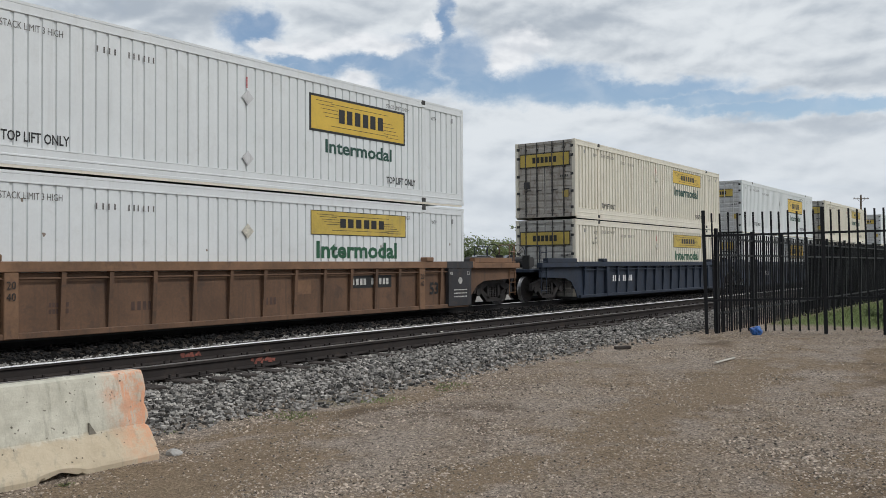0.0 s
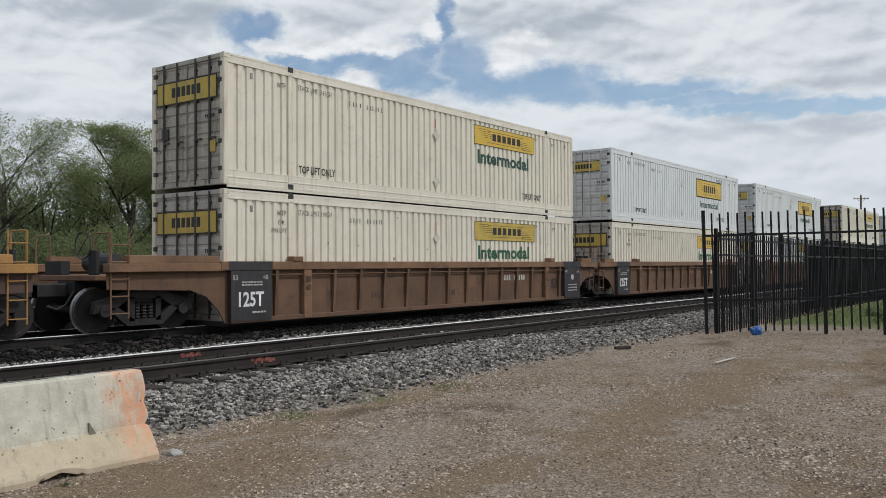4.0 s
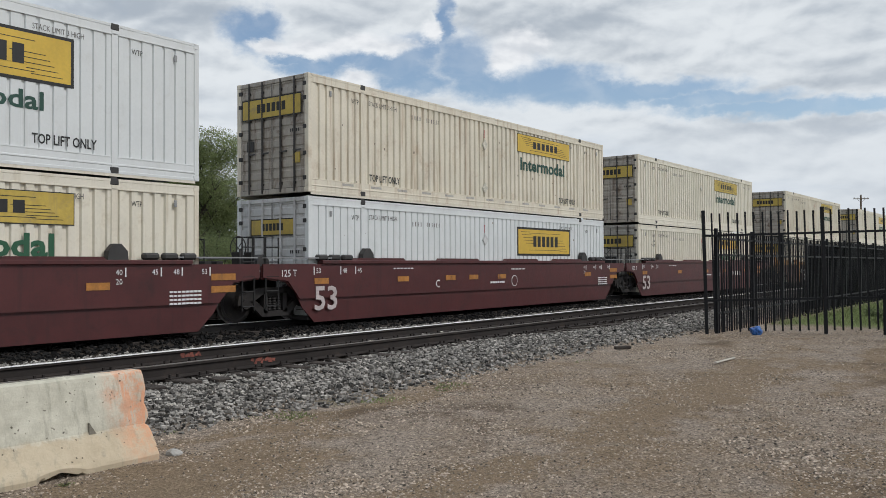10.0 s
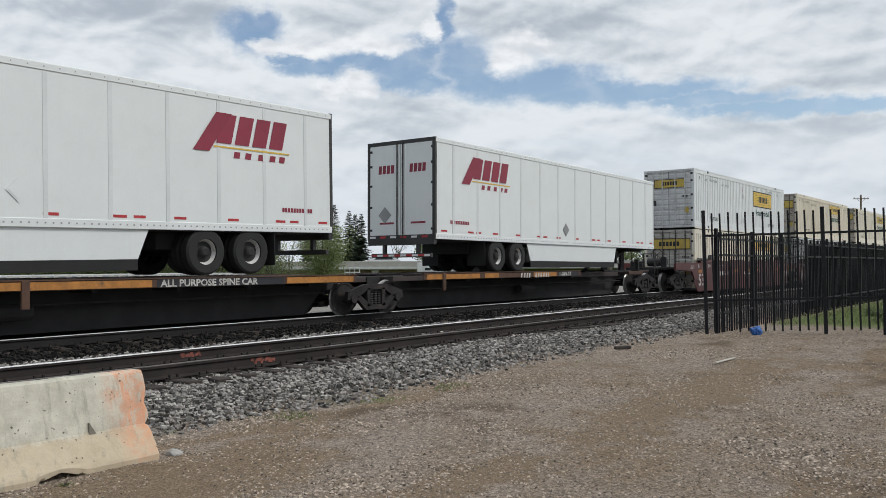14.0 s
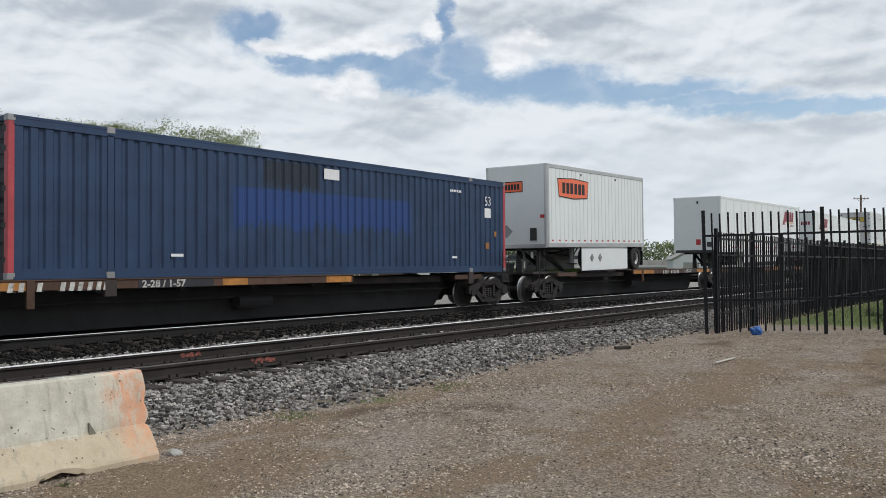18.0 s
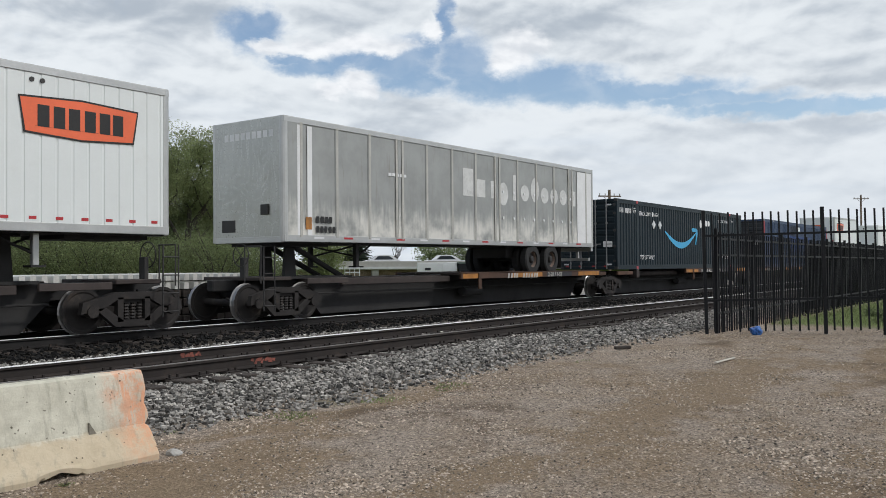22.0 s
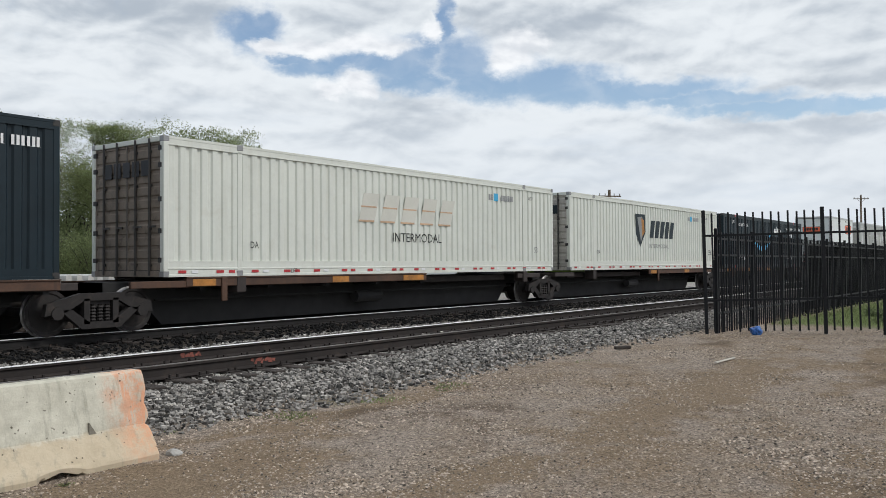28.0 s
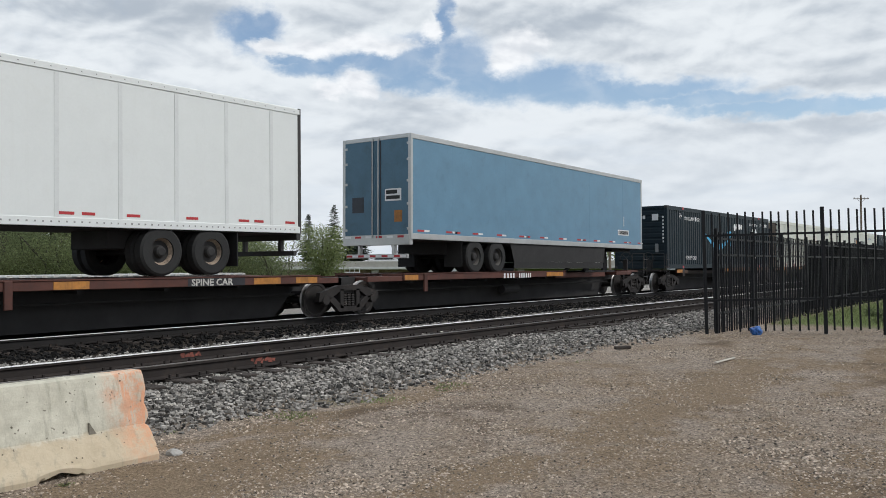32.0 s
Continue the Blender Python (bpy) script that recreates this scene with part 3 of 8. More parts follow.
# ---- yard ----
def barrier():
    thing = tagged(new("road_barrier"), "weathered concrete jersey barrier with faded orange end", "barrier")
    thing.matrix_basis = pose(4.72, 6.98, -0.46, 0, 0, 0.6)
    corner = [(0.325, 0.0), (0.33, 0.075), (0.318, 0.10), (0.172, 0.318), (0.160, 0.34), (0.150, 0.40), (0.082, 0.775), (0.074, 0.80), (0.052, 0.817)]
    half = [corner[0]]
    for p, q in zip(corner, corner[1:]):
        n = max(1, int((q[1] - p[1]) / 0.03))
        half += [(p[0] + (q[0] - p[0]) * i / n, p[1] + (q[1] - p[1]) * i / n) for i in range(1, n + 1)]
    outline = [(-y, z) for y, z in half] + [(y, z) for y, z in half[::-1]]
    body = bmesh.new()
    xs = [-3.05, -3.0] + [-2.9 + 0.1 * i for i in range(15)] + [-1.40 + 0.04 * i for i in range(31)] + [-0.14, -0.09, -0.05, -0.02, 0.0]
    rows = []
    for i, x in enumerate(xs):
        k = 0.965 if i in (0, len(xs) - 1) else 1.0
        chip = 0.030 if i >= len(xs) - 2 else 0.018 if i >= len(xs) - 4 else 0.004
        rows.append([body.verts.new((x - chip * (max(0.0, noise.noise((y * 13, z * 13, 4)) + 0.25) + max(0.0, noise.noise((y * 31, z * 31, 9)))), y * k + 0.006 * noise.noise((x * 5, y * 7, z * 7 + 3)), z * (0.992 if k < 1 else 1.0) + 0.005 * noise.noise((x * 6, y, z * 5 + 9)))) for y, z in outline])
    n = len(outline)
    for a, b in zip(rows, rows[1:]):
        for i in range(n):
            body.faces.new((a[i], a[(i + 1) % n], b[(i + 1) % n], b[i]))
    for row in rows:
        for v in row:   # a piece has broken out of the near lower edge
            if v.co.y < -0.2 and v.co.z < 0.12 and -1.16 < v.co.x < -0.74:
                v.co.z += (0.085 + 0.02 * noise.noise((v.co.x * 9, 1, 1))) * math.sin(math.pi * (v.co.x + 1.16) / 0.42) ** 0.6 * (1 - v.co.z / 0.16)
                v.co.y += 0.05 if v.co.z < 0.05 else 0.0
    body.faces.new(rows[0])
    body.faces.new(rows[-1][::-1])
    part("body", body, CONCRETE, thing)
    # A dark block, nearly flush, painted as the recess's shade; nothing is cut out.
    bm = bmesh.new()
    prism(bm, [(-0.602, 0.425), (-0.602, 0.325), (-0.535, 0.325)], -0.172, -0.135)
    part("lifting_slot", bm, CONCRETE_HOLLOW, thing, "dark block painted as the shade in a lifting recess")
    rng = random.Random(5)
    bm = bmesh.new()
    for _ in range(95):   # torn air holes, some in groups: dark lumps, their inner shade painted
        x, z = rng.uniform(-2.9, -0.06), rng.uniform(0.37, 0.76)
        for _ in range(rng.choice((1, 1, 1, 2, 3))):
            px, pz = x + rng.gauss(0, 0.018), min(0.77, max(0.36, z + rng.gauss(0, 0.02)))
            y = -(0.150 + (0.082 - 0.150) * (pz - 0.40) / 0.375) - 0.002
            r = 0.003 + 0.006 * rng.random() ** 2
            bmesh.ops.create_icosphere(bm, subdivisions=1, radius=r, matrix=Matrix.Translation((px, y + 0.003, pz)) @ Matrix.Rotation(rng.uniform(0, 3), 4, "Y") @ Matrix.Diagonal((rng.uniform(0.6, 1.0), 0.35, rng.uniform(0.9, 2.4), 1)))
    tagged(part("pitting", bm, CONCRETE_HOLLOW, thing, "dark lumps painted as shaded air holes in the concrete"), kind="stuff")


barrier()

FENCE_Z = -0.14


def fence():
    ax, ay = 17.25, 6.02
    # the front panel, across the view
    bx, by = 22.2, -3.2
    length = math.hypot(bx - ax, by - ay)
    turn = math.degrees(math.atan2(by - ay, bx - ax))
    front = tagged(new("fence"), "tall black iron fence of square flat-topped pickets", "fence", "black fences")
    front.matrix_basis = pose(ax, ay, FENCE_Z + 0.03, 0, -1.2, turn)
    picket = part("picket", boxes((-0.017, 0.017, -0.012, 0.012, 0.0, 2.42), bevel=0.003), IRON, front)
    picket.matrix_basis = pose(0.165, 0, 0.02)
    n = int(length / 0.165)
    post = part("post", boxes((-0.032, 0.032, -0.032, 0.032, -0.05, 2.50), bevel=0.004), IRON, front)
    for i in range(2, n):
        if i % 14:
            again(picket, "picket", pose(0.165 * i, 0, 0.02 + 0.012 * math.sin(i * 2.7), 0, 0.25 * math.sin(i * 1.9), 0))
        else:
            again(post, "post", pose(0.165 * i, 0, 0))
    for z in (1.98, 0.66):
        part("rail", boxes((0, length, -0.022, 0.022, z - 0.022, z + 0.022)), IRON, front)
    # the side panel, along the track, with a dark screen behind its far part
    side = tagged(new("fence"), "black iron picket fence with dark privacy screen along the railway", "fence", "black fences")
    side.matrix_basis = pose(ax + 0.25, ay - 0.12, FENCE_Z, 0, 0, 0.0)
    first = part("post", boxes((-0.034, 0.034, -0.034, 0.034, -0.05, 2.17), bevel=0.004), IRON, side)
    for i in range(1, 13):
        again(first, "post", pose(2.475 * i, 0, 0))
    low = part("picket", boxes((-0.016, 0.016, -0.013, 0.013, 0.0, 2.10), bevel=0.003), IRON, side)
    low.matrix_basis = pose(0.165, 0, 0.0)
    for i in range(2, 178):
        if i % 15:
            again(low, "picket", pose(0.165 * i, 0, 0.01 * math.sin(i * 1.3), 0, 0.2 * math.sin(i * 2.3), 0))
    for z in (1.96, 1.62, 0.42):
        part("rail", boxes((0, 29.6, -0.022, 0.022, z - 0.022, z + 0.022)), IRON, side)
    bm = bmesh.new()
    top = [bm.verts.new((7.9 + 0.5 * i, 0.05 + 0.02 * math.sin(i * 1.7), 1.98 + 0.03 * math.sin(i * 0.9))) for i in range(44)]
    low_ = [bm.verts.new((7.9 + 0.5 * i - (0.9 if i == 0 else 0.0), 0.05 + 0.03 * math.sin(i * 1.1 + 1), 0.10 + 0.05 * math.sin(i * 0.7))) for i in range(44)]
    for i in range(43):
        bm.faces.new((top[i], top[i + 1], low_[i + 1], low_[i]))
    bmesh.ops.solidify(bm, geom=bm.faces[:], thickness=0.006)
    part("privacy_screen", bm, MESH_BLACK, side, "sagging black mesh screen")
    stub = tagged(new("marker_post"), "short black iron post beside the fence", "post")
    part("shaft", boxes((-0.035, 0.035, -0.035, 0.035, -0.1, 0.72), bevel=0.006), IRON, stub)
    part("cap", boxes((-0.042, 0.042, -0.042, 0.042, 0.72, 0.745), bevel=0.006), IRON, stub)
    stub.matrix_basis = pose(ax + 0.473 * 3.41 - 0.06, ay - 0.881 * 3.41 - 0.03, -0.05)


fence()


# ---- beyond the tracks ----
def spot(turn, far):
    """A place at an angle from the tracks (degrees) and a distance from the yard."""
    return far * math.cos(radians(turn)), far * math.sin(radians(turn))


def grow(rng, base, way, length, radius, depth, wood, tips, droop, fork):
    """Adds a branch and its twigs: wood gets tapered tubes, tips get places for leaves."""
    n = 4
    p, d = Vector(base), Vector(way).normalized()
    ring = []
    for i in range(n + 1):
        ring.append((p.copy(), radius * (1 - 0.62 * i / n)))
        if depth >= 3 or depth == 2 and i >= 1:
            tips.append((p.copy(), depth))
        d = (d + Vector((rng.uniform(-1, 1), rng.uniform(-1, 1), rng.uniform(-0.6, 0.9) - droop * depth)) * 0.16).normalized()
        if i < n:
            p = p + d * (length / n)
    wood.append(ring)
    if depth == 0:
        count = fork
    else:
        count = rng.randint(3, 5) if depth < 3 else 0
    for i in range(count):
        f = 0.35 + 0.65 * (i + rng.random()) / count if depth else 0.45 + 0.55 * (i + rng.random()) / count
        k = min(n, max(1, int(round(f * n))))
        q, r = ring[k]
        a = rng.uniform(0, 2 * math.pi)
        side = Vector((math.cos(a), math.sin(a), rng.uniform(0.1, 0.7)))
        grow(rng, q, d * 0.75 + side * (0.85 if depth else 0.75), length * rng.uniform(0.50, 0.78), r * 0.62, depth + 1, wood, tips, droop, fork)


def tubes(wood, sides=5):
    verts, faces = [], []
    for ring in wood:
        for i, (p, r) in enumerate(ring):
            q = ring[min(i + 1, len(ring) - 1)][0] - ring[max(i - 1, 0)][0]
            m = q.to_track_quat("Z", "Y").to_matrix()
            o = len(verts)
            for s in range(sides):
                a = 2 * math.pi * s / sides
                verts.append(tuple(p + m @ Vector((r * math.cos(a), r * math.sin(a), 0))))
            if i:
                for s in range(sides):
                    faces.append((o - sides + s, o - sides + (s + 1) % sides, o + (s + 1) % sides, o + s))
    return verts, [], faces


def leaves(rng, spots, count, spread, size):
    """Many small blades in tufts round the given places."""
    r = np.random.default_rng(rng.randint(0, 99999))
    base = np.array([tuple(p) for p in spots])
    tufts = base[r.integers(0, len(base), max(40, count // 14))] + r.normal(0, spread, (max(40, count // 14), 3))
    tufts[:, 2] = np.minimum(tufts[:, 2], base[:, 2].max() - 0.1)
    c = tufts[r.integers(0, len(tufts), count)] + r.normal(0, spread * 0.42, (count, 3)) * (1, 1, 0.75)
    u = r.normal(0, 1, (count, 3))
    u *= (size * r.uniform(0.6, 1.3, count) / np.linalg.norm(u, axis=1))[:, None]
    w = np.cross(u, r.normal(0, 1, (count, 3)))
    w *= (size * r.uniform(0.3, 0.55, count) / np.linalg.norm(w, axis=1))[:, None]
    v = np.stack([c - u, c + w, c + u, c - w], 1).reshape(-1, 3)
    v[:, 2] = np.maximum(v[:, 2], 0.02)
    return v.tolist(), [], np.arange(4 * count).reshape(-1, 4).tolist()


def tree(place, height, seed, count, size=0.11, lean=(0, 0), fork=5, droop=0.05, label="broad willow tree with thin light green spring leaves", leaf=None, spread=0.34, trunk=0.22):
    rng = random.Random(seed)
    t = tagged(new("tree"), label, "tree", "trees beyond the tracks")
    t.matrix_basis = pose(place[0], place[1], -0.65)
    wood, tips = [], []
    grow(rng, (0, 0, -0.2), (lean[0], lean[1], 1.0), height * 0.42, trunk, 0, wood, tips, droop, fork)
    top = sorted(p.z for p, _ in tips)[int(0.90 * len(tips))]
    k = height / top
    wood = [[(Vector((p.x * k * 1.05, p.y * k * 1.05, p.z * k)), r) for p, r in ring] for ring in wood]
    wood = [ring for ring in wood if max(p.z for p, r in ring) < height * 1.02]
    spots = [Vector((p.x * k * 1.05, p.y * k * 1.05, p.z * k)) for p, d in tips if p.z * k < height * 1.02]
    part("trunk", tubes(wood), BARK, t, "dark forked trunk and limbs")
    if count:
        part("crown", leaves(rng, spots, count, spread, size), leaf or LEAF, t, "loose light green foliage")
    return t


def bush(place, width, height, seed, count, leaf, label="dense green shrub beyond the tracks", size=0.10, group="shrubs beyond the tracks", base=-0.65):
    rng = random.Random(seed)
    t = tagged(new("bush"), label, "bush", group)
    t.matrix_basis = pose(place[0], place[1], base)
    wood, spots = [], []
    for i in range(9):
        a = rng.uniform(0, 2 * math.pi)
        tip = Vector((math.cos(a) * width * rng.uniform(0.1, 0.42), math.sin(a) * width * rng.uniform(0.1, 0.42), height * rng.uniform(0.55, 0.95)))
        wood.append([(Vector((tip.x * f * f, tip.y * f * f, tip.z * f)), 0.05 * (1 - 0.8 * f) * height / 3) for f in (0.0, 0.35, 0.7, 1.0)])
        spots += [Vector((tip.x * f * f, tip.y * f * f, tip.z * f)) for f in (0.4, 0.55, 0.7, 0.85, 1.0)]
    part("stem", tubes(wood, 4), BARK, t)
    part("foliage", leaves(rng, spots, count, width * 0.13, size), leaf, t)
    return t


def spruce(place, height, seed):
    rng = random.Random(seed)
    t = tagged(new("spruce"), "dark green spruce tree far behind the tracks", "tree", "trees beyond the tracks")
    t.matrix_basis = pose(place[0], place[1], -0.65)
    part("trunk", tubes([[(Vector((0, 0, z * height)), 0.16 * (1.02 - z)) for z in (0, 0.3, 0.6, 1.0)]], 6), BARK, t)
    verts, faces = [], []
    for i in range(520):
        z = 0.12 + 0.88 * rng.random() ** 0.8
        r = (1.05 - z) ** 0.8 * height * 0.30 * rng.uniform(0.45, 1.15)
        a = rng.uniform(0, 2 * math.pi)
        d = Vector((math.cos(a), math.sin(a), 0))
        w = Vector((-d.y, d.x, 0)) * r * 0.30
        p = Vector((0, 0, z * height))
        o = len(verts)
        verts += [tuple(p), tuple(p + d * r * 0.6 + w + Vector((0, 0, -0.10 * r))), tuple(p + d * r + Vector((0, 0, -0.25 * r + 0.15))), tuple(p + d * r * 0.6 - w + Vector((0, 0, -0.10 * r)))]
        faces += [(o, o + 1, o + 2), (o, o + 2, o + 3)]
    part("crown", (verts, [], faces), NEEDLE, t, "layered dark boughs")


def woods():
    bare = "half-bare tree with dark limbs and few leaves"
    tree(spot(63.2, 53), 9.5, 21, 6500, label=bare, fork=6, spread=0.26, size=0.045)
    tree(spot(60.6, 58), 9.3, 22, 16000, label=bare, size=0.045)
    tree(spot(56.6, 51), 9.7, 23, 52000, lean=(0.1, 0.0), size=0.055, trunk=0.36)
    tree(spot(53.4, 52), 9.6, 24, 54000, lean=(0.05, 0), fork=6, size=0.055, trunk=0.36)
    tree(spot(51.4, 55), 9.0, 25, 52000, lean=(0.2, -0.1), fork=6, size=0.055, trunk=0.36)
    tree(spot(65.8, 50), 9.4, 26, 22000, size=0.047)
    tree(spot(69.0, 52), 9.8, 27, 18000, size=0.047)
    rng = random.Random(9)
    for i in range(26):
        a = 70.5 - i * 0.92
        h = rng.uniform(2.9, 4.2) if a > 49.5 else rng.uniform(2.9, 3.8)
        bush(spot(a, rng.uniform(43, 49)), h * rng.uniform(1.0, 1.3), h, 40 + i, 6500, LEAF_DARK if i % 2 else LEAF, "dense green shrub beyond the tracks", size=0.05)
    for i in range(17):
        a = 70.0 - i * 1.25
        h = rng.uniform(5.6, 7.4)
        bush(spot(a, rng.uniform(56, 61)), h * rng.uniform(0.8, 1.0), h, 240 + i, 6500, LEAF_DARK, "dark green shrub behind the willow trees", size=0.10)
    bush(spot(44.45, 66), 4.4, 5.1, 90, 12000, LEAF, "rounded light green willow shrub", size=0.075)
    tree(spot(46.6, 64), 5.0, 31, 500, label=bare, size=0.07, trunk=0.09)
    for a, far, h in ((45.3, 120, 9.0), (43.6, 118, 10.2), (42.6, 122, 9.6), (41.8, 116, 8.8), (42.2, 128, 9.5)):
        spruce(spot(a, far), h, int(a * 10))
    tree(spot(39.65, 138), 7.2, 51, 0, label="bare leafless tree far off", fork=7, trunk=0.2)
    for i, (a, far, h, w) in enumerate(((37.0, 150, 6.9, 8.5), (35.7, 155, 7.3, 9), (34.4, 150, 6.6, 8), (33.0, 150, 6.8, 7), (31.6, 160, 6.4, 8))):
        bush(spot(a, far), w, h, 120 + i, 2300, LEAF if i % 2 else LEAF_DARK, "far green broadleaf tree", size=0.24)
    tree(spot(29.9, 140), 8.4, 61, 2600, label="far green tree on the roadside", size=0.22, leaf=LEAF_DARK, spread=0.5)
    for i, a in enumerate((28.2, 26.4, 24.3, 22.6, 20.9, 19.0, 17.0, 14.5)):
        bush(spot(a, 190 + 9 * (i % 3)), 12, 6.2 + (i % 3), 140 + i, 1700, LEAF_DARK if i % 2 else LEAF, "far green broadleaf tree", size=0.34)


woods()


def tie_stack():
    """Spare concrete ties stacked beside the far track."""
    t = tagged(new("tie_stack"), "long stack of pale concrete ties on added dark timber ties", "tie stack")
    t.matrix_basis = pose(2.0, 21.2, -0.37)
    one = old = None
    rng = random.Random(2)
    for k in range(6):
        for i in range(53):
            m = pose(0.31 * i + rng.uniform(-0.012, 0.012), rng.uniform(-0.04, 0.04), 0.25 * k, 0, 0, rng.uniform(-1, 1))
            # Unseen lower layers: dark timber added so the space below stays dark.
            if k < 4:
                if old is None:
                    old = part("timber_tie", boxes((-0.12, 0.12, 0.0, 2.5, 0.0, 0.22), bevel=0.01), TIMBER, t)
                    old.matrix_basis = m
                else:
                    again(old, "timber_tie", m, t)
            elif one is None:
                bm = bmesh.new()
                prism(bm, [(-0.085, 0.0), (0.085, 0.0), (0.075, 0.18), (0.055, 0.20), (-0.055, 0.20), (-0.075, 0.18)], 0.0, 2.5)
                one = part("concrete_tie", bm, paint("pale_tie_concrete", (0.58, 0.57, 0.54), 0.85, vary=0.12), t)
                one.matrix_basis = m
            else:
                again(one, "concrete_tie", m, t)
        if k < 5:
            part("spacer_board", boxes((-0.2, 16.4, 0.3, 0.38, 0.25 * k + 0.221, 0.25 * k + 0.249), bevel=0.003), TIMBER, t)


tie_stack()


def car_shape(t, paint_, length=4.5, height=1.45, width=1.75):
    L, h = length, height
    bm = bmesh.new()
    prism(bm, [(0, 0.30), (0.02, 0.62), (0.25, 0.78), (1.15, 0.86), (1.75, h - 0.06), (2.1, h), (3.3, h), (3.75, h - 0.15), (4.25, 0.92), (L, 0.85), (L, 0.32)], 0, width)
    body = part("body", bm, paint_, t)
    for y in (-0.006, width - 0.006):
        bm = bmesh.new()
        prism(bm, [(1.38, 0.90), (1.85, h - 0.12), (3.2, h - 0.12), (3.85, 0.92)], y, y + 0.012)
        part("window", bm, GLASS, body)
    for x in (0.85, L - 0.85):
        for y in (-0.01, width - 0.19):
            part("wheel", rods(((x, y, 0.32), (x, y + 0.2, 0.32), 0.32), n=14), IRON, t)


GLASS = paint("dark_car_glass", (0.03, 0.035, 0.04), 0.1, vary=0.1)
CAR_W = paint("white_car", (0.65, 0.66, 0.67), 0.3, vary=0.03)
CAR_D = paint("dark_car", (0.04, 0.045, 0.055), 0.3, vary=0.1)
CAR_S = paint("silver_car", (0.35, 0.36, 0.37), 0.3, metal=0.5, vary=0.05)
SHED_W = paint("white_sheet_metal", (0.66, 0.67, 0.68), 0.5, vary=0.04)
WOOD_POLE = paint("pole_wood", (0.16, 0.12, 0.09), 0.9, vary=0.2, bump=0.3)


def roadside():
    # an overpass with a concrete parapet
    (x0, y0), (x1, y1) = spot(42.2, 100), spot(26.5, 108)
    turn = math.degrees(math.atan2(y1 - y0, x1 - x0))
    L = math.hypot(x1 - x0, y1 - y0)
    b = tagged(new("road_overpass"), "long grey concrete road overpass with solid parapet", "overpass")
    b.matrix_basis = pose(x0, y0, 0.0, 0, 0, turn)
    part("deck", boxes((-40, L + 30, 0.2, 9.0, 0.75, 1.05)), CONCRETE_OLD, b)
    part("parapet", boxes((-40, L + 30, 0.0, 0.25, 0.75, 1.75), bevel=0.02), CONCRETE_OLD, b)
    part("edge_beam", boxes((-40, L + 30, -0.12, 0.0, 0.85, 1.1)), paint("pale_edge_beam", (0.45, 0.46, 0.46), 0.7, vary=0.08), b)
    part("embankment", prism(bmesh.new(), [(-40, -0.7), (L + 30, -0.7), (L + 30, 0.75), (-40, 0.75)], 1.0, 8.0), GROUND, b)
    for i in range(5):
        part("pier", boxes((6 * i - 4, 6 * i - 3.2, 0.3, 1.0, -0.7, 0.75), bevel=0.03), CONCRETE_OLD, b)
    for k, (f, mat) in enumerate(((0.04, CAR_W), (0.30, CAR_W), (0.46, CAR_S), (0.60, CAR_D), (0.74, CAR_W), (0.88, CAR_S))):
        c = tagged(new("car"), ("white", "white", "silver", "dark", "white", "silver")[k] + " passenger car on the far overpass", "car", "cars on the overpass")
        p = Matrix.Rotation(radians(turn), 4, "Z") @ Vector((L * f, 2.2, 0))
        c.matrix_basis = pose(x0 + p.x, y0 + p.y, 1.05, 0, 0, turn)
        car_shape(c, mat)
    # a white box body and a dark skip near the far track
    x, y = spot(38.1, 58.5)
    v = tagged(new("utility_trailer"), "low white box trailer parked beyond the tracks", "trailer")
    v.matrix_basis = pose(x, y, -0.62, 0, 0, -52)
    part("box", boxes((0, 2.75, 0, 2.0, 0.55, 2.08), bevel=0.04), SHED_W, v)
    part("door", boxes((1.75, 2.5, -0.015, 0.0, 0.7, 1.95), bevel=0.005), SHED_W, v)
    part("window", boxes((0.55, 0.95, -0.012, 0.0, 1.55, 1.72)), GLASS, v)
    for a in (0.7, 2.0):
        part("wheel", rods(((a, -0.05, 0.33), (a, 0.15, 0.33), 0.33), n=14), IRON, v)
    part("axle", boxes((0.2, 2.6, 0.3, 1.7, 0.4, 0.55)), IRON, v)
    x, y = spot(35.35, 58.5)
    s = tagged(new("skip"), "dark steel skip beyond the tracks", "skip")
    s.matrix_basis = pose(x, y, -0.62, 0, 0, -52)
    part("body", prism(bmesh.new(), [(0.25, 0.0), (3.6, 0.0), (3.9, 2.05), (0.0, 2.05)], 0, 1.9), IRON, s)
    part("rim", boxes((-0.04, 3.94, -0.04, 1.94, 2.0, 2.1), bevel=0.01), paint("dull_green_steel", (0.10, 0.13, 0.11), 0.6, vary=0.2), s)
    # white pipe railing
    x, y = spot(42.9, 62)
    r = tagged(new("pipe_railing"), "small white pipe railing beyond the tracks", "railing")
    r.matrix_basis = pose(x, y, -0.62, 0, 0, -48)
    for i in range(4):
        part("post", rods(((0.35 * i, 0, 0), (0.35 * i, 0, 1.75), 0.03), n=6), SHED_W, r)
    for z in (1.05, 1.4, 1.72):
        part("bar", rods(((0, 0, z), (1.05, 0, z), 0.028), n=6), SHED_W, r)
    # a small white gabled shed
    x, y = spot(21.3, 105)
    g = tagged(new("shed"), "small white gabled shed far beyond the tracks", "shed")
    g.matrix_basis = pose(x, y, -0.65, 0, 0, -60)
    part("wall", boxes((0, 4.2, 0, 5.0, 0, 2.4)), SHED_W, g)
    part("gable", prism(bmesh.new(), [(0.0, 2.4), (4.2, 2.4), (2.1, 3.5)], 0.05, 4.95), SHED_W, g)
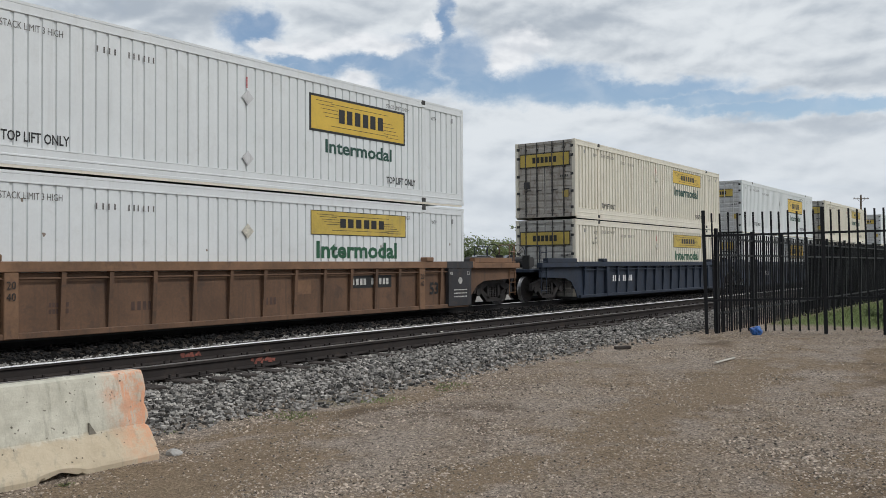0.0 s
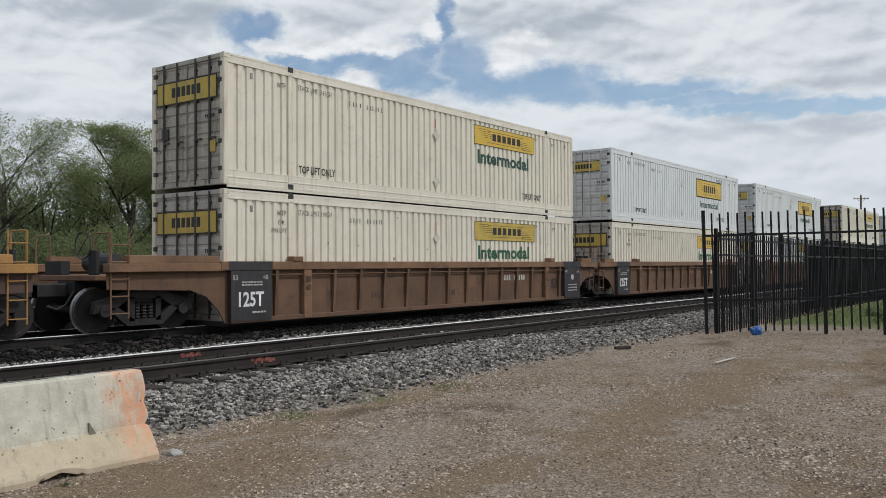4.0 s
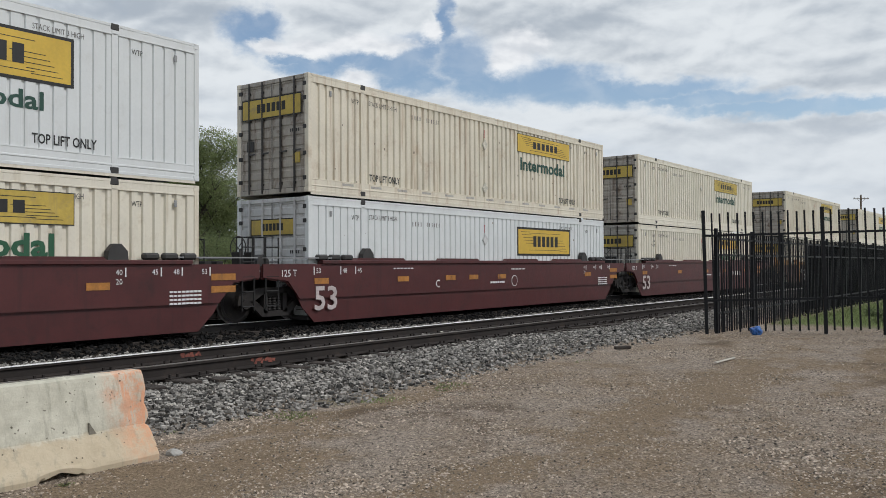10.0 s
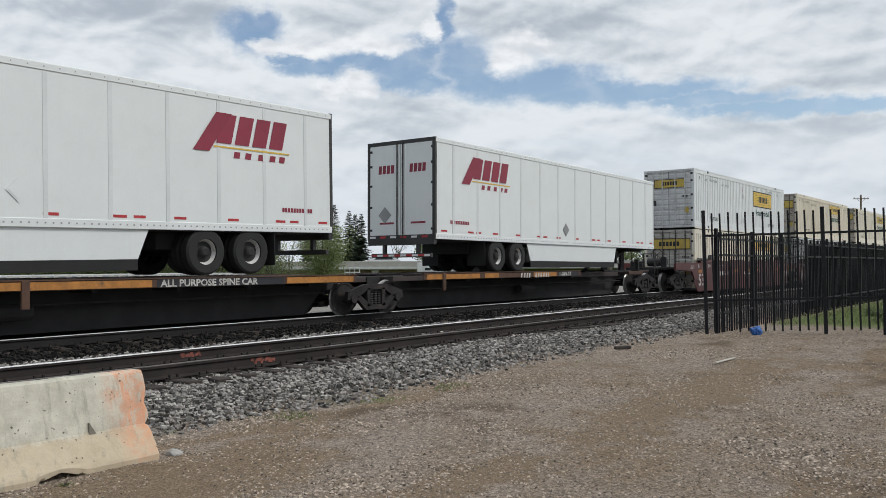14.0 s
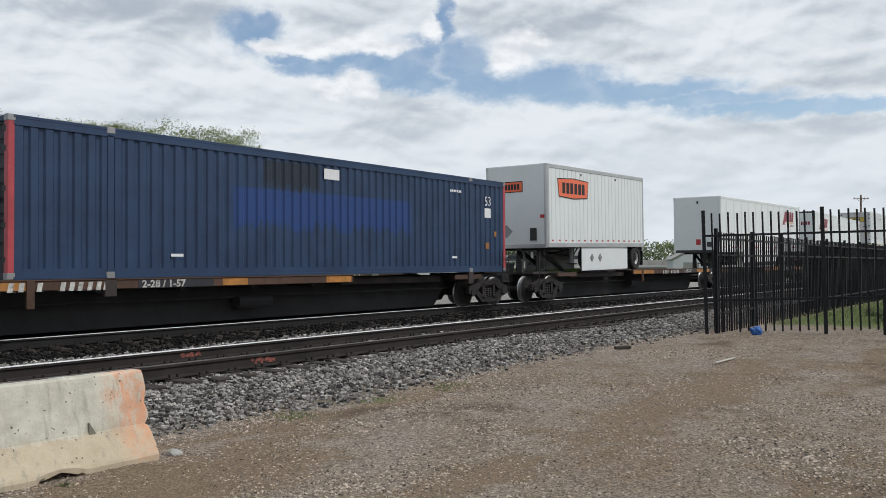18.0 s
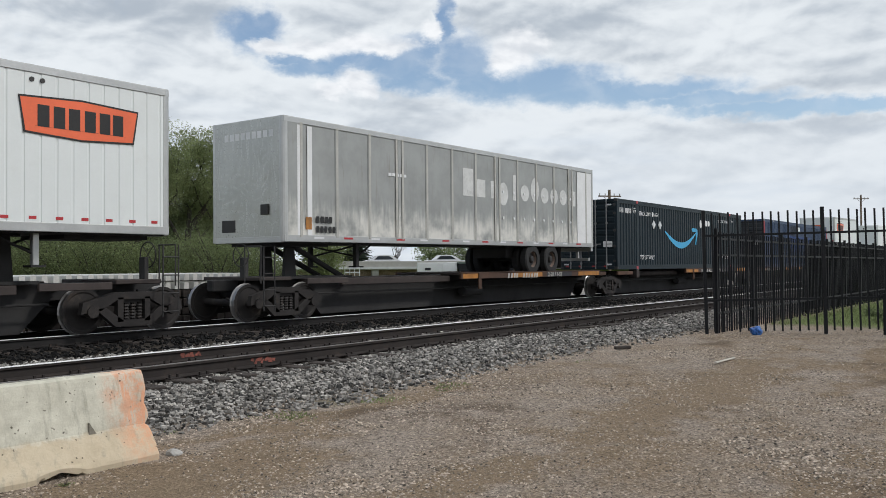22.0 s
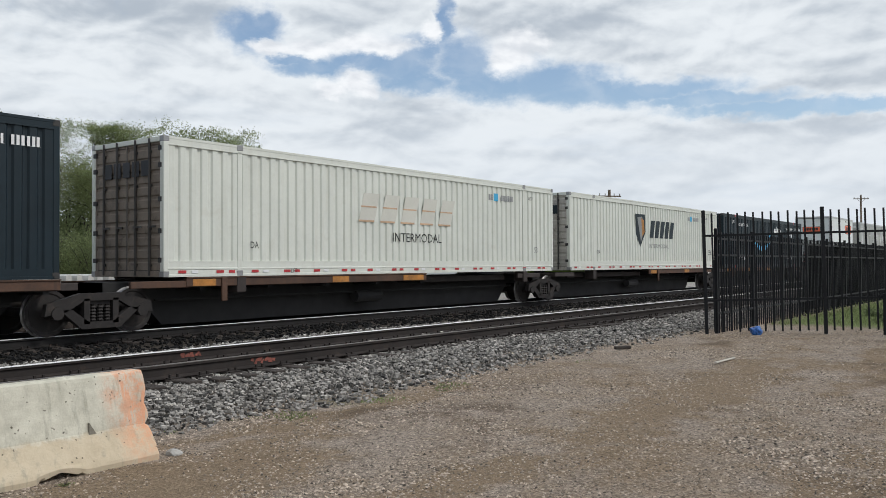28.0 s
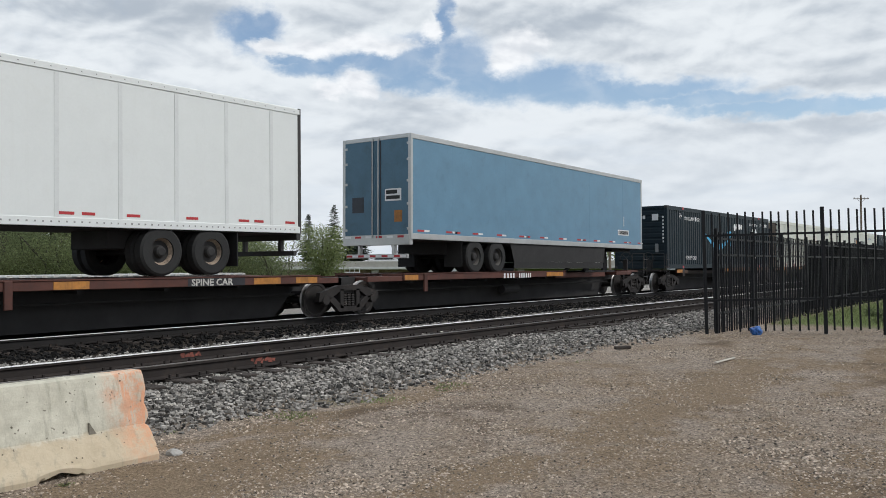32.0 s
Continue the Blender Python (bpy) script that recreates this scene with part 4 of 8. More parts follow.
    part("roof", prism(bmesh.new(), [(-0.25, 2.35), (2.1, 3.6), (4.45, 2.35), (4.45, 2.47), (2.1, 3.74), (-0.25, 2.47)], -0.2, 5.2), CONCRETE_OLD, g)
    part("door", boxes((1.2, 3.0, -0.03, 0.0, 0.0, 2.1)), CONCRETE_OLD, g)
    # utility poles
    for a, far, h in ((25.3, 92, 9.8), (10.25, 160, 13.4), (17.0, 230, 13.0)):
        x, y = spot(a, far)
        p = tagged(new("utility_pole"), "wooden utility pole with crossarm and insulators", "utility pole", "utility poles")
        p.matrix_basis = pose(x, y, -0.65, 0, 0, a - 70)
        part("pole", rods(((0, 0, 0), (0, 0, h), 0.15), n=9), WOOD_POLE, p)
        part("crossarm", boxes((-1.25, 1.25, -0.16, -0.05, h - 0.75, h - 0.62)), WOOD_POLE, p)
        for dx in (-1.1, -0.5, 0.5, 1.1):
            part("insulator", rods(((dx, -0.1, h - 0.62), (dx, -0.1, h - 0.40), 0.05), n=6), CONCRETE_OLD, p)
        part("brace", rods(((-0.7, -0.1, h - 0.72), (0, -0.1, h - 1.3), 0.025), ((0.7, -0.1, h - 0.72), (0, -0.1, h - 1.3), 0.025), n=5), WOOD_POLE, p)
    # a signal mast with a grey cabinet
    x, y = spot(27.2, 112)
    m = tagged(new("signal_mast"), "grey signal mast with square cabinet", "signal mast")
    m.matrix_basis = pose(x, y, -0.65, 0, 0, -50)
    part("mast", rods(((0, 0, 0), (0, 0, 5.4), 0.08), n=8), CONCRETE_OLD, m)
    part("cabinet", boxes((-0.8, 0.6, -0.4, 0.4, 2.3, 4.2), bevel=0.03), CONCRETE_OLD, m)


roadside()


def litter():
    b = tagged(new("plastic_bag"), "crumpled blue plastic bag at the fence foot", "bag")
    bm = bmesh.new()
    bmesh.ops.create_icosphere(bm, subdivisions=3, radius=0.105)
    for v in bm.verts:
        v.co = Vector((v.co.x * 1.25, v.co.y, v.co.z * 0.95)) * (1 + 0.35 * noise.noise(v.co * 14) + 0.2 * noise.noise(v.co * 30))
    part("film", bm, paint("blue_plastic", (0.03, 0.13, 0.42), 0.35, vary=0.2), b)
    b.matrix_basis = pose(17.55, 5.12, -0.05)
    s = tagged(new("plank"), "short pale weathered stick lying on the gravel", "stick")
    part("wood", boxes((0, 0.8, -0.025, 0.025, 0, 0.02), bevel=0.006), paint("bleached_wood", (0.42, 0.39, 0.34), 0.8, vary=0.15), s)
    s.matrix_basis = pose(12.76, 4.33, land(13.2, 4.3) + 0.012, 0, 0, -1.9)
    d = tagged(new("plank"), "short dark weathered stick lying on the gravel", "stick")
    part("wood", boxes((0, 0.32, -0.035, 0.035, 0, 0.05), bevel=0.008), TIMBER, d)
    d.matrix_basis = pose(13.75, 6.42, land(13.8, 6.4) + 0.012, 0, 0, -30)
    bush((23.2, 3.6), 0.85, 0.42, 300, 1400, LEAF_DARK, "low green weed clump behind the fence", 0.05, "weeds", -0.2)
    bush((25.5, 4.3), 0.7, 0.32, 301, 800, LEAF_DARK, "low green weed clump behind the fence", 0.05, "weeds", -0.2)
    bush((3.70, 6.46), 0.16, 0.09, 302, 90, LEAF, "small green weed at the foot of the barrier", 0.018, "weeds", -0.44)
    r1 = tagged(new("rock"), "angular grey rock beside the concrete barrier", "rock")
    bm = bmesh.new()
    bmesh.ops.create_icosphere(bm, subdivisions=2, radius=0.06)
    for v in bm.verts:
        v.co *= 1 + 0.55 * noise.noise(v.co * 14)
        v.co.x, v.co.z = v.co.x * 1.35, v.co.z * 0.8
    part("stone", bm, CONCRETE_OLD, r1)
    r1.matrix_basis = pose(4.90, 6.70, -0.42)


litter()


def weeds():
    """Sparse blades of grass at the foot of the ballast and behind the fence."""
    rng = random.Random(15)
    verts, faces = [], []
    for _ in range(9000):
        if rng.random() < 0.45:
            x = rng.uniform(4.5, 12.5)
            y = 7.35 - 0.11 * min(12, max(0, x - 5)) + rng.gauss(0, 0.16)
            if noise.noise((x * 1.1, y * 1.1, 8)) < 0.25:
                continue
            h = rng.uniform(0.012, 0.035)
        else:
            x, y = rng.uniform(20.6, 40), rng.uniform(-2.5, 5.8)
            h = rng.uniform(0.06, 0.16)
        a = rng.uniform(0, 6.28)
        z = land(x, y) - 0.005
        dx, dy = math.cos(a) * 0.012 * (1 + h * 6), math.sin(a) * 0.012 * (1 + h * 6)
        o = len(verts)
        verts += [(x - dx, y - dy, z), (x + dx, y + dy, z), (x + rng.gauss(0, h * 0.4), y + rng.gauss(0, h * 0.4), z + h)]
        faces.append((o, o + 1, o + 2))
    tagged(part("grass", (verts, [], faces), LEAF), "sparse short green grass and weeds", "grass", kind="stuff")


weeds()

# ---- the train ----
GRIME = (0.16, 0.13, 0.10)
WHITE_NEW = paint("white_container", (0.67, 0.69, 0.69), 0.5, vary=0.035, dirt=(0.46, 0.45, 0.42), dirt_amount=0.25, streak=0.22)
WHITE_OLD = paint("cream_container", (0.71, 0.665, 0.56), 0.6, vary=0.05, dirt=(0.40, 0.315, 0.19), dirt_amount=0.30, streak=0.40)
WHITE_RUST = paint("rust_streaked_container", (0.69, 0.635, 0.525), 0.65, vary=0.07, scale=0.8, dirt=(0.38, 0.245, 0.135), dirt_amount=0.5, streak=0.6)
CREAM = paint("pale_cream_container", (0.63, 0.646, 0.588), 0.55, vary=0.04, dirt=(0.45, 0.42, 0.33), dirt_amount=0.22, streak=0.22)
DOOR_CREAM = paint("dented_cream_metal", (0.56, 0.53, 0.45), 0.6, vary=0.2, scale=9)
DOOR_NEW = paint("grey_white_door", (0.56, 0.56, 0.56), 0.55, vary=0.08, dirt=(0.20, 0.17, 0.15), dirt_amount=0.55, streak=0.45)
DOOR_OLD = paint("grimy_door", (0.42, 0.40, 0.365), 0.65, vary=0.10, dirt=(0.15, 0.11, 0.085), dirt_amount=0.8, streak=0.55)
DOOR_STAIN = paint("rust_stained_door", (0.40, 0.365, 0.32), 0.7, vary=0.15, scale=1.2, dirt=(0.12, 0.075, 0.05), dirt_amount=0.95, streak=0.9)
DOOR_RUST = paint("rusty_brown_door", (0.22, 0.18, 0.145), 0.75, vary=0.2, dirt=(0.07, 0.05, 0.04), dirt_amount=0.85, streak=0.6)
NAVY = paint("dark_navy_container", (0.0075, 0.0172, 0.024), 0.5, vary=0.15, spec=0.3, dirt=(0.016, 0.024, 0.029), dirt_amount=0.3)


def repainted_blue():
    """Faded blue sheet with a fresher coat brushed over old lettering, its lower edge run down in drips."""
    m = bpy.data.materials.new("repainted_blue_container")
    m.use_nodes = True
    m.node_tree.nodes.clear()
    g = Nodes(m.node_tree)
    out = g.put("ShaderNodeOutputMaterial")
    at = g.put("ShaderNodeTexCoord").outputs["Object"]
    xyz = g.put("ShaderNodeSeparateXYZ", i0=at)
    x, z = xyz.outputs[0], xyz.outputs[2]
    big, fine = g.noise(at, 1.3, 5.0, 0.6), g.noise(at, 16.0, 5.0, 0.65)
    runs = g.noise(g.vec("MULTIPLY", at, (6.0, 6.0, 0.5)), 1.0, 5.0, 0.7)
    col = g.mix(g.span(big, 0.3, 0.7), (0.0145, 0.034, 0.080), (0.022, 0.050, 0.110))
    col = g.mix(g.math("MULTIPLY", g.span(runs, 0.52, 0.74), 0.5), col, (0.011, 0.023, 0.050))
    low = g.math("SUBTRACT", z, g.math("MULTIPLY", g.math("SUBTRACT", runs, 0.5), 1.1))
    fresh = g.math("MULTIPLY", g.math("MULTIPLY", g.span(x, 4.8, 5.15), g.span(x, 11.4, 11.0)), g.math("MULTIPLY", g.span(low, 1.05, 1.2), g.span(z, 2.02, 1.96)))
    col = g.mix(g.math("MULTIPLY", fresh, 0.8), col, g.mix(fine, (0.012, 0.040, 0.165), (0.020, 0.062, 0.22)))
    dark = g.math("MULTIPLY", g.math("MULTIPLY", g.span(x, 5.8, 5.9), g.span(x, 7.7, 7.6)), g.math("MULTIPLY", g.span(low, 2.0, 2.1), g.span(z, 2.68, 2.62)))
    col = g.mix(g.math("MULTIPLY", dark, 0.8), col, (0.015, 0.019, 0.026))
    b = g.put("ShaderNodeBsdfPrincipled", Base_Color=col, Roughness=g.span(fine, 0.2, 0.8, 0.42, 0.62))
    b.inputs["Specular IOR Level"].default_value = 0.4
    g.t.links.new(b.outputs[0], out.inputs[0])
    return m


BLUE = repainted_blue()
BLUE_DARK = paint("dark_overpaint", (0.03, 0.035, 0.045), 0.55, vary=0.3)
RED_POST = paint("red_post", (0.40, 0.055, 0.065), 0.5, vary=0.15)
BLACKISH = paint("sooty_black_door", (0.020, 0.022, 0.026), 0.6, vary=0.3)
STEEL = paint("dull_steel", (0.30, 0.30, 0.30), 0.5, metal=0.6, vary=0.1)
DARK = paint("dark_steel", (0.035, 0.033, 0.032), 0.65, vary=0.25)
SOOT = paint("sooty_underframe", (0.021, 0.020, 0.020), 0.8, vary=0.3)
YELLOW = paint("yellow_sign", (0.62, 0.41, 0.055), 0.5, vary=0.08)
YELLOW_OLD = paint("faded_yellow_sign", (0.50, 0.36, 0.07), 0.6, vary=0.15, dirt=(0.26, 0.21, 0.13), dirt_amount=0.6, streak=0.55)
BLACK = paint("black_print", (0.015, 0.015, 0.015), 0.6, vary=0.1)
GREEN = paint("green_print", (0.014, 0.062, 0.045), 0.6, vary=0.1)
GREEN_L = paint("bright_green_print", (0.018, 0.092, 0.045), 0.6, vary=0.1)
PALE = paint("white_print", (0.72, 0.72, 0.72), 0.6, vary=0.06)
RED = paint("red_print", (0.42, 0.03, 0.035), 0.55, vary=0.1)
CRIMSON = paint("crimson_print", (0.24, 0.022, 0.045), 0.5, vary=0.1)
CYAN = paint("light_blue_print", (0.045, 0.36, 0.62), 0.5, vary=0.06)
ORANGE_SIGN = paint("orange_sign", (0.80, 0.15, 0.06), 0.45, vary=0.06)
GOLD = paint("amber_marker", (0.40, 0.17, 0.035), 0.6, vary=0.25, scale=3, dirt=(0.10, 0.06, 0.04), dirt_amount=0.8, streak=0.4)
FADED_PINK = paint("rubbed_white_print", (0.50, 0.44, 0.43), 0.7, vary=0.15, scale=4, dirt=(0.22, 0.15, 0.15), dirt_amount=0.6)
FADED = paint("faded_white_print", (0.46, 0.45, 0.42), 0.7, vary=0.3, scale=6, dirt=(0.08, 0.07, 0.06), dirt_amount=0.8)
BROWN = paint("brown_railcar", (0.128, 0.070, 0.040), 0.75, vary=0.25, scale=0.9, dirt=(0.045, 0.032, 0.026), dirt_amount=0.8, streak=0.55)
BROWN_TOP = paint("brown_railcar_chord", (0.18, 0.098, 0.053), 0.7, vary=0.25, scale=1.2, dirt=(0.07, 0.045, 0.034), dirt_amount=0.75)
OCHRE = paint("faded_ochre_chord", (0.33, 0.175, 0.055), 0.7, vary=0.2, dirt=(0.12, 0.08, 0.05), dirt_amount=0.7)
MAROON = paint("maroon_railcar", (0.075, 0.0165, 0.0165), 0.5, vary=0.15, dirt=(0.028, 0.012, 0.012), dirt_amount=0.6, streak=0.45)
NAVYCAR = paint("blue_railcar", (0.014, 0.023, 0.042), 0.65, vary=0.25, dirt=(0.022, 0.02, 0.02), dirt_amount=0.8, streak=0.5)
DKBROWN = paint("dark_brown_railcar", (0.075, 0.042, 0.032), 0.7, vary=0.2, dirt=(0.03, 0.022, 0.02), dirt_amount=0.6, streak=0.4)
SPINE = paint("spine_steel", (0.040, 0.030, 0.027), 0.75, vary=0.3, dirt=(0.022, 0.018, 0.016), dirt_amount=0.7)
SPINE_BAR = paint("spine_bar_rust", (0.075, 0.038, 0.023), 0.75, vary=0.35, scale=0.9, dirt=(0.035, 0.024, 0.019), dirt_amount=0.9, streak=0.5)
RUSTY = paint("rusty_red_car", (0.085, 0.030, 0.021), 0.7, vary=0.25, dirt=(0.05, 0.025, 0.02), dirt_amount=0.7)
TRAILER_W = paint("white_trailer", (0.71, 0.735, 0.725), 0.38, vary=0.02, dirt=(0.55, 0.55, 0.52), dirt_amount=0.15, streak=0.1)
TRAILER_B = paint("blue_trailer", (0.115, 0.235, 0.34), 0.42, vary=0.07, dirt=(0.08, 0.15, 0.21), dirt_amount=0.4)
TRAILER_S = paint("silver_trailer", (0.42, 0.42, 0.40), 0.33, metal=0.75, vary=0.08, dirt=(0.30, 0.28, 0.24), dirt_amount=0.4, streak=0.25)
ALU = paint("aluminium_rail", (0.50, 0.50, 0.49), 0.4, metal=0.7, vary=0.08)
RUBBER = paint("tyre_rubber", (0.018, 0.018, 0.018), 0.85, vary=0.2)
RIM = paint("white_rim", (0.55, 0.54, 0.52), 0.5, vary=0.15, dirt=GRIME, dirt_amount=0.5)
WHEEL_STEEL = paint("worn_wheel_steel", (0.30, 0.29, 0.285), 0.4, metal=0.8, vary=0.15)
TRUCK = paint("truck_casting", (0.024, 0.021, 0.020), 0.7, vary=0.3, spec=0.3, dirt=(0.075, 0.058, 0.047), dirt_amount=0.6)
FADED_DARK = paint("faded_dark_print", (0.11, 0.10, 0.095), 0.7, vary=0.3, scale=5, dirt=(0.40, 0.39, 0.36), dirt_amount=0.7)
PLACARD = paint("bright_placard_metal", (0.66, 0.67, 0.68), 0.4, metal=0.2, vary=0.15, scale=8)
GRAF_A = paint("graffiti_pale_blue", (0.30, 0.42, 0.44), 0.6, vary=0.15)
STENCIL = paint("grimy_black_panel", (0.026, 0.026, 0.029), 0.7, vary=0.25, dirt=(0.075, 0.048, 0.034), dirt_amount=0.8, streak=0.5)
GRAF_B = paint("graffiti_black", (0.02, 0.02, 0.025), 0.6, vary=0.2)

MOVERS = []   # thing, train position, y, z, pitch, turn
TL, TW, TH = 16.154, 2.591, 2.896


def mover(ob, u, y, z, pitch=0.0, turn=0.0):
    ob.matrix_basis = pose(u, y, z, 0, pitch, turn)
    MOVERS.append((ob, u, y, z, pitch, turn))
    return ob


def plate(parent, name, x0, x1, z0, z1, material, y=0.012, label="", thick=0.003):
    return part(name, boxes((x0, x1, y - thick, y, z0, z1)), material, parent, label)


def bars(parent, name, x0, x1, z0, z1, n, material, y=0.012, lean=0.0, label="", gap=0.28, seed=1):
    """A row of plain upright bars, the size of a line of print."""
    rng = random.Random(seed)
    bm = bmesh.new()
    w = (x1 - x0) / n
    h = z1 - z0
    base = z0 + 0.008 * h
    outline = [(x0, z0), (x1, z0), (x1, base)]
    for i in reversed(range(n)):
        a = x0 + w * i + w * gap * rng.uniform(0.3, 0.7)
        b = min(a + w * (1 - gap), x1 - 0.001 * (n - i))
        s = lean * h
        outline += [(b, base), (b + s, z1), (a + s, z1), (a, base)]
    outline.append((x0, base))
    bm.faces.new([bm.verts.new((q[0], y - 0.003, q[1])) for q in outline])
    return part(name, bm, material, parent, label)


def pressed_side(pitch, groove, depth, x0, x1, z0, z1, y0, slope=0.012):
    """A sheet pressed with upright grooves, its face at y0, its grooves deeper in +y."""
    pts = [(x0, y0)]
    n = int((x1 - x0) / pitch)
    first = x0 + ((x1 - x0) - n * pitch) / 2 + pitch / 2
    for i in range(n):
        c = first + pitch * i
        pts += [(c - groove / 2 - slope, y0), (c - groove / 2, y0 + depth), (c + groove / 2, y0 + depth), (c + groove / 2 + slope, y0)]
    pts.append((x1, y0))
    verts = [(x, y, z0) for x, y in pts] + [(x, y, z1) for x, y in pts]
    k = len(pts)
    faces = [(i, i + 1, k + i + 1, k + i) for i in range(k - 1)]
    return verts, [], faces


def shell(name, label, style, wall, door, rail=None, post=None, cast=None, ends="doors", group="shipping containers"):
    """A 53-foot container: x along it, y from its near flank, z from its floor."""
    rail, post, cast = rail or wall, post or wall, cast or DARK
    thing = tagged(new(name), label, "container", group)
    if style == "grooved" and wall is WHITE_NEW:
        shape = (0.262, 0.038, 0.026, 0.016)
    elif style == "grooved":
        shape = (0.262, 0.070, 0.042, 0.026)
    else:
        shape = (0.276, 0.075, 0.036, 0.035)
    zb, zt = (0.33 if style == "grooved" or wall is CREAM else 0.19), TH - (0.20 if style == "grooved" else 0.17)
    near = part("side_panel", pressed_side(*shape[:3], 0.10, TL - 0.10, zb, zt, 0.014, shape[3]), wall, thing)
    far = again(near, "side_panel", pose(TL, TW, 0, 0, 0, 180), thing)
    part("roof", boxes((0.04, TL - 0.04, 0.04, TW - 0.04, TH - 0.035, TH - 0.01)), wall, thing)
    part("floor", boxes((0.06, TL - 0.06, 0.06, TW - 0.06, 0.10, 0.16)), DARK, thing)
    bm = prism(bmesh.new(), [(0.07, TH - 0.004), (-0.006, TH - 0.004), (-0.006, TH - 0.055), (0.0, TH - 0.058), (0.0, zt + 0.016), (-0.004, zt + 0.014), (-0.004, zt - 0.012), (0.07, zt - 0.012)], 0.10, TL - 0.10, "x")
    tr = part("top_rail", bm, rail, thing)
    again(tr, "top_rail", pose(TL, TW, 0, 0, 0, 180), thing)
    fold = [(0.004, 0.15), (-0.006, 0.158), (-0.006, 0.185), (0.004, 0.192), (0.004, zb - 0.02), (-0.002, zb - 0.018), (-0.002, zb + 0.005)] if zb > 0.3 else [(0.004, zb)]
    bm = prism(bmesh.new(), [(0.08, 0.0), (-0.006, 0.0), (-0.006, 0.05), (0.004, 0.055)] + fold + [(0.08, fold[-1][1])], 0.10, TL - 0.10, "x")
    br = part("bottom_rail", bm, rail, thing)
    again(br, "bottom_rail", pose(TL, TW, 0, 0, 0, 180), thing)
    cp = part("corner_post", boxes((0.0, 0.125, -0.003, 0.13, 0.11, TH - 0.11), bevel=0.012), post, thing)
    cc = part("corner_casting", boxes((-0.004, 0.14, -0.006, 0.14, 0.0, 0.118), bevel=0.008), cast if style != "grooved" else post, thing)
    for x, y, a in ((0, 0, 0), (TL, TW, 180)):
        if a:
            again(cp, "corner_post", pose(x, y, 0, 0, 0, a), thing)
        for z in (0, TH - 0.118):
            if a or z:
                again(cc, "corner_casting", pose(x, y, z, 0, 0, a), thing)
    cp2 = part("corner_post", boxes((TL - 0.125, TL, -0.003, 0.13, 0.11, TH - 0.11), bevel=0.012), post, thing)
    again(cp2, "corner_post", pose(TL, TW, 0, 0, 0, 180), thing)
    cc2 = part("corner_casting", boxes((TL - 0.14, TL + 0.004, -0.006, 0.14, 0.0, 0.118), bevel=0.008), cast if style != "grooved" else post, thing)
    for x, y, a in ((0, 0, 0), (TL, TW, 180)):
        for z in (0, TH - 0.118):
            if a or z:
                again(cc2, "corner_casting", pose(x, y, z, 0, 0, a), thing)
    lp = part("lift_post", boxes((-0.07, 0.07, -0.004, 0.06, 0.12, TH - 0.12), bevel=0.008), post if style == "grooved" else wall, thing)
    lp.matrix_basis = pose(1.98, 0, 0)
    lc = part("lift_casting", boxes((-0.09, 0.09, -0.010, 0.10, 0.0, 0.125), bevel=0.01), cast, thing)
    lc.matrix_basis = pose(1.98, 0, 0)
    for x, y, a in ((1.98, 0, 0), (TL - 1.98, 0, 0), (1.98, TW, 180), (TL - 1.98, TW, 180)):
        if (x, y) != (1.98, 0):
            again(lp, "lift_post", pose(x, y, 0, 0, 0, a), thing)
        for z in (0, TH - 0.120):
            if (x, y, z) != (1.98, 0, 0):
                again(lc, "lift_casting", pose(x, y, z, 0, 0, a), thing)

    def leaf(parent_name, a, b, mat):
        bm = bmesh.new()
        zz = [0.14]
        while zz[-1] < TH - 0.30:
            zz.append(zz[-1] + 0.26)
        pts = []
        for i, z in enumerate(zz):
            pts += [(0.030, z), (0.030, z + 0.15), (0.052, z + 0.18), (0.052, z + 0.235)]
        pts = [p for p in pts if p[1] < TH - 0.13] + [(0.030, TH - 0.12)]
        va = [bm.verts.new((x, a, z)) for x, z in pts]
        vb = [bm.verts.new((x, b, z)) for x, z in pts]
        for i in range(len(pts) - 1):
            bm.faces.new((va[i], va[i + 1], vb[i + 1], vb[i]))
        box(bm, 0.022, 0.06, a, a + 0.03, 0.13, TH - 0.12)
        box(bm, 0.022, 0.06, b - 0.03, b, 0.13, TH - 0.12)
        return part(parent_name, bm, mat, thing)

    if ends == "doors":
        for a, b in ((0.125, 1.29), (1.301, TW - 0.125)):
            d = leaf("door", a, b, door)
            for f in (0.30, 0.72):
                y = a + (b - a) * (f if a < 1 else 1 - f)
                bm = rods(((-0.004, y, 0.03), (-0.004, y, TH - 0.03), 0.028))
                for z in (0.25, 1.0, 1.9, 2.6):
                    box(bm, -0.012, 0.04, y - 0.04, y + 0.04, z - 0.03, z + 0.03)
                box(bm, -0.035, -0.012, y - 0.02, y + 0.24 * (1 if a < 1 else -1), 1.02, 1.06) if a > 1 else box(bm, -0.035, -0.012, y - 0.24, y + 0.02, 1.02, 1.06)
                part("lock_rod", bm, STEEL if style == "pressed_dark" else door if door is DOOR_NEW else DARK_ROD, d)
            for z in (0.35, 0.95, 1.6, 2.3, 2.65):
                y = a if a < 1 else b
                part("hinge", boxes((-0.008, 0.03, y - 0.06, y + 0.06, z - 0.05, z + 0.05), bevel=0.006), DARK, d)
        part("door_gasket", boxes((0.018, 0.05, 1.283, 1.308, 0.13, TH - 0.12)), BLACK, thing, "black rubber door seal")
    else:
        leaf("front_wall", 0.125, TW - 0.125, door)
    part("end_header", boxes((-0.003, 0.10, 0.13, TW - 0.13, TH - 0.115, TH - 0.012), bevel=0.006), door if style == "grooved" else wall, thing)
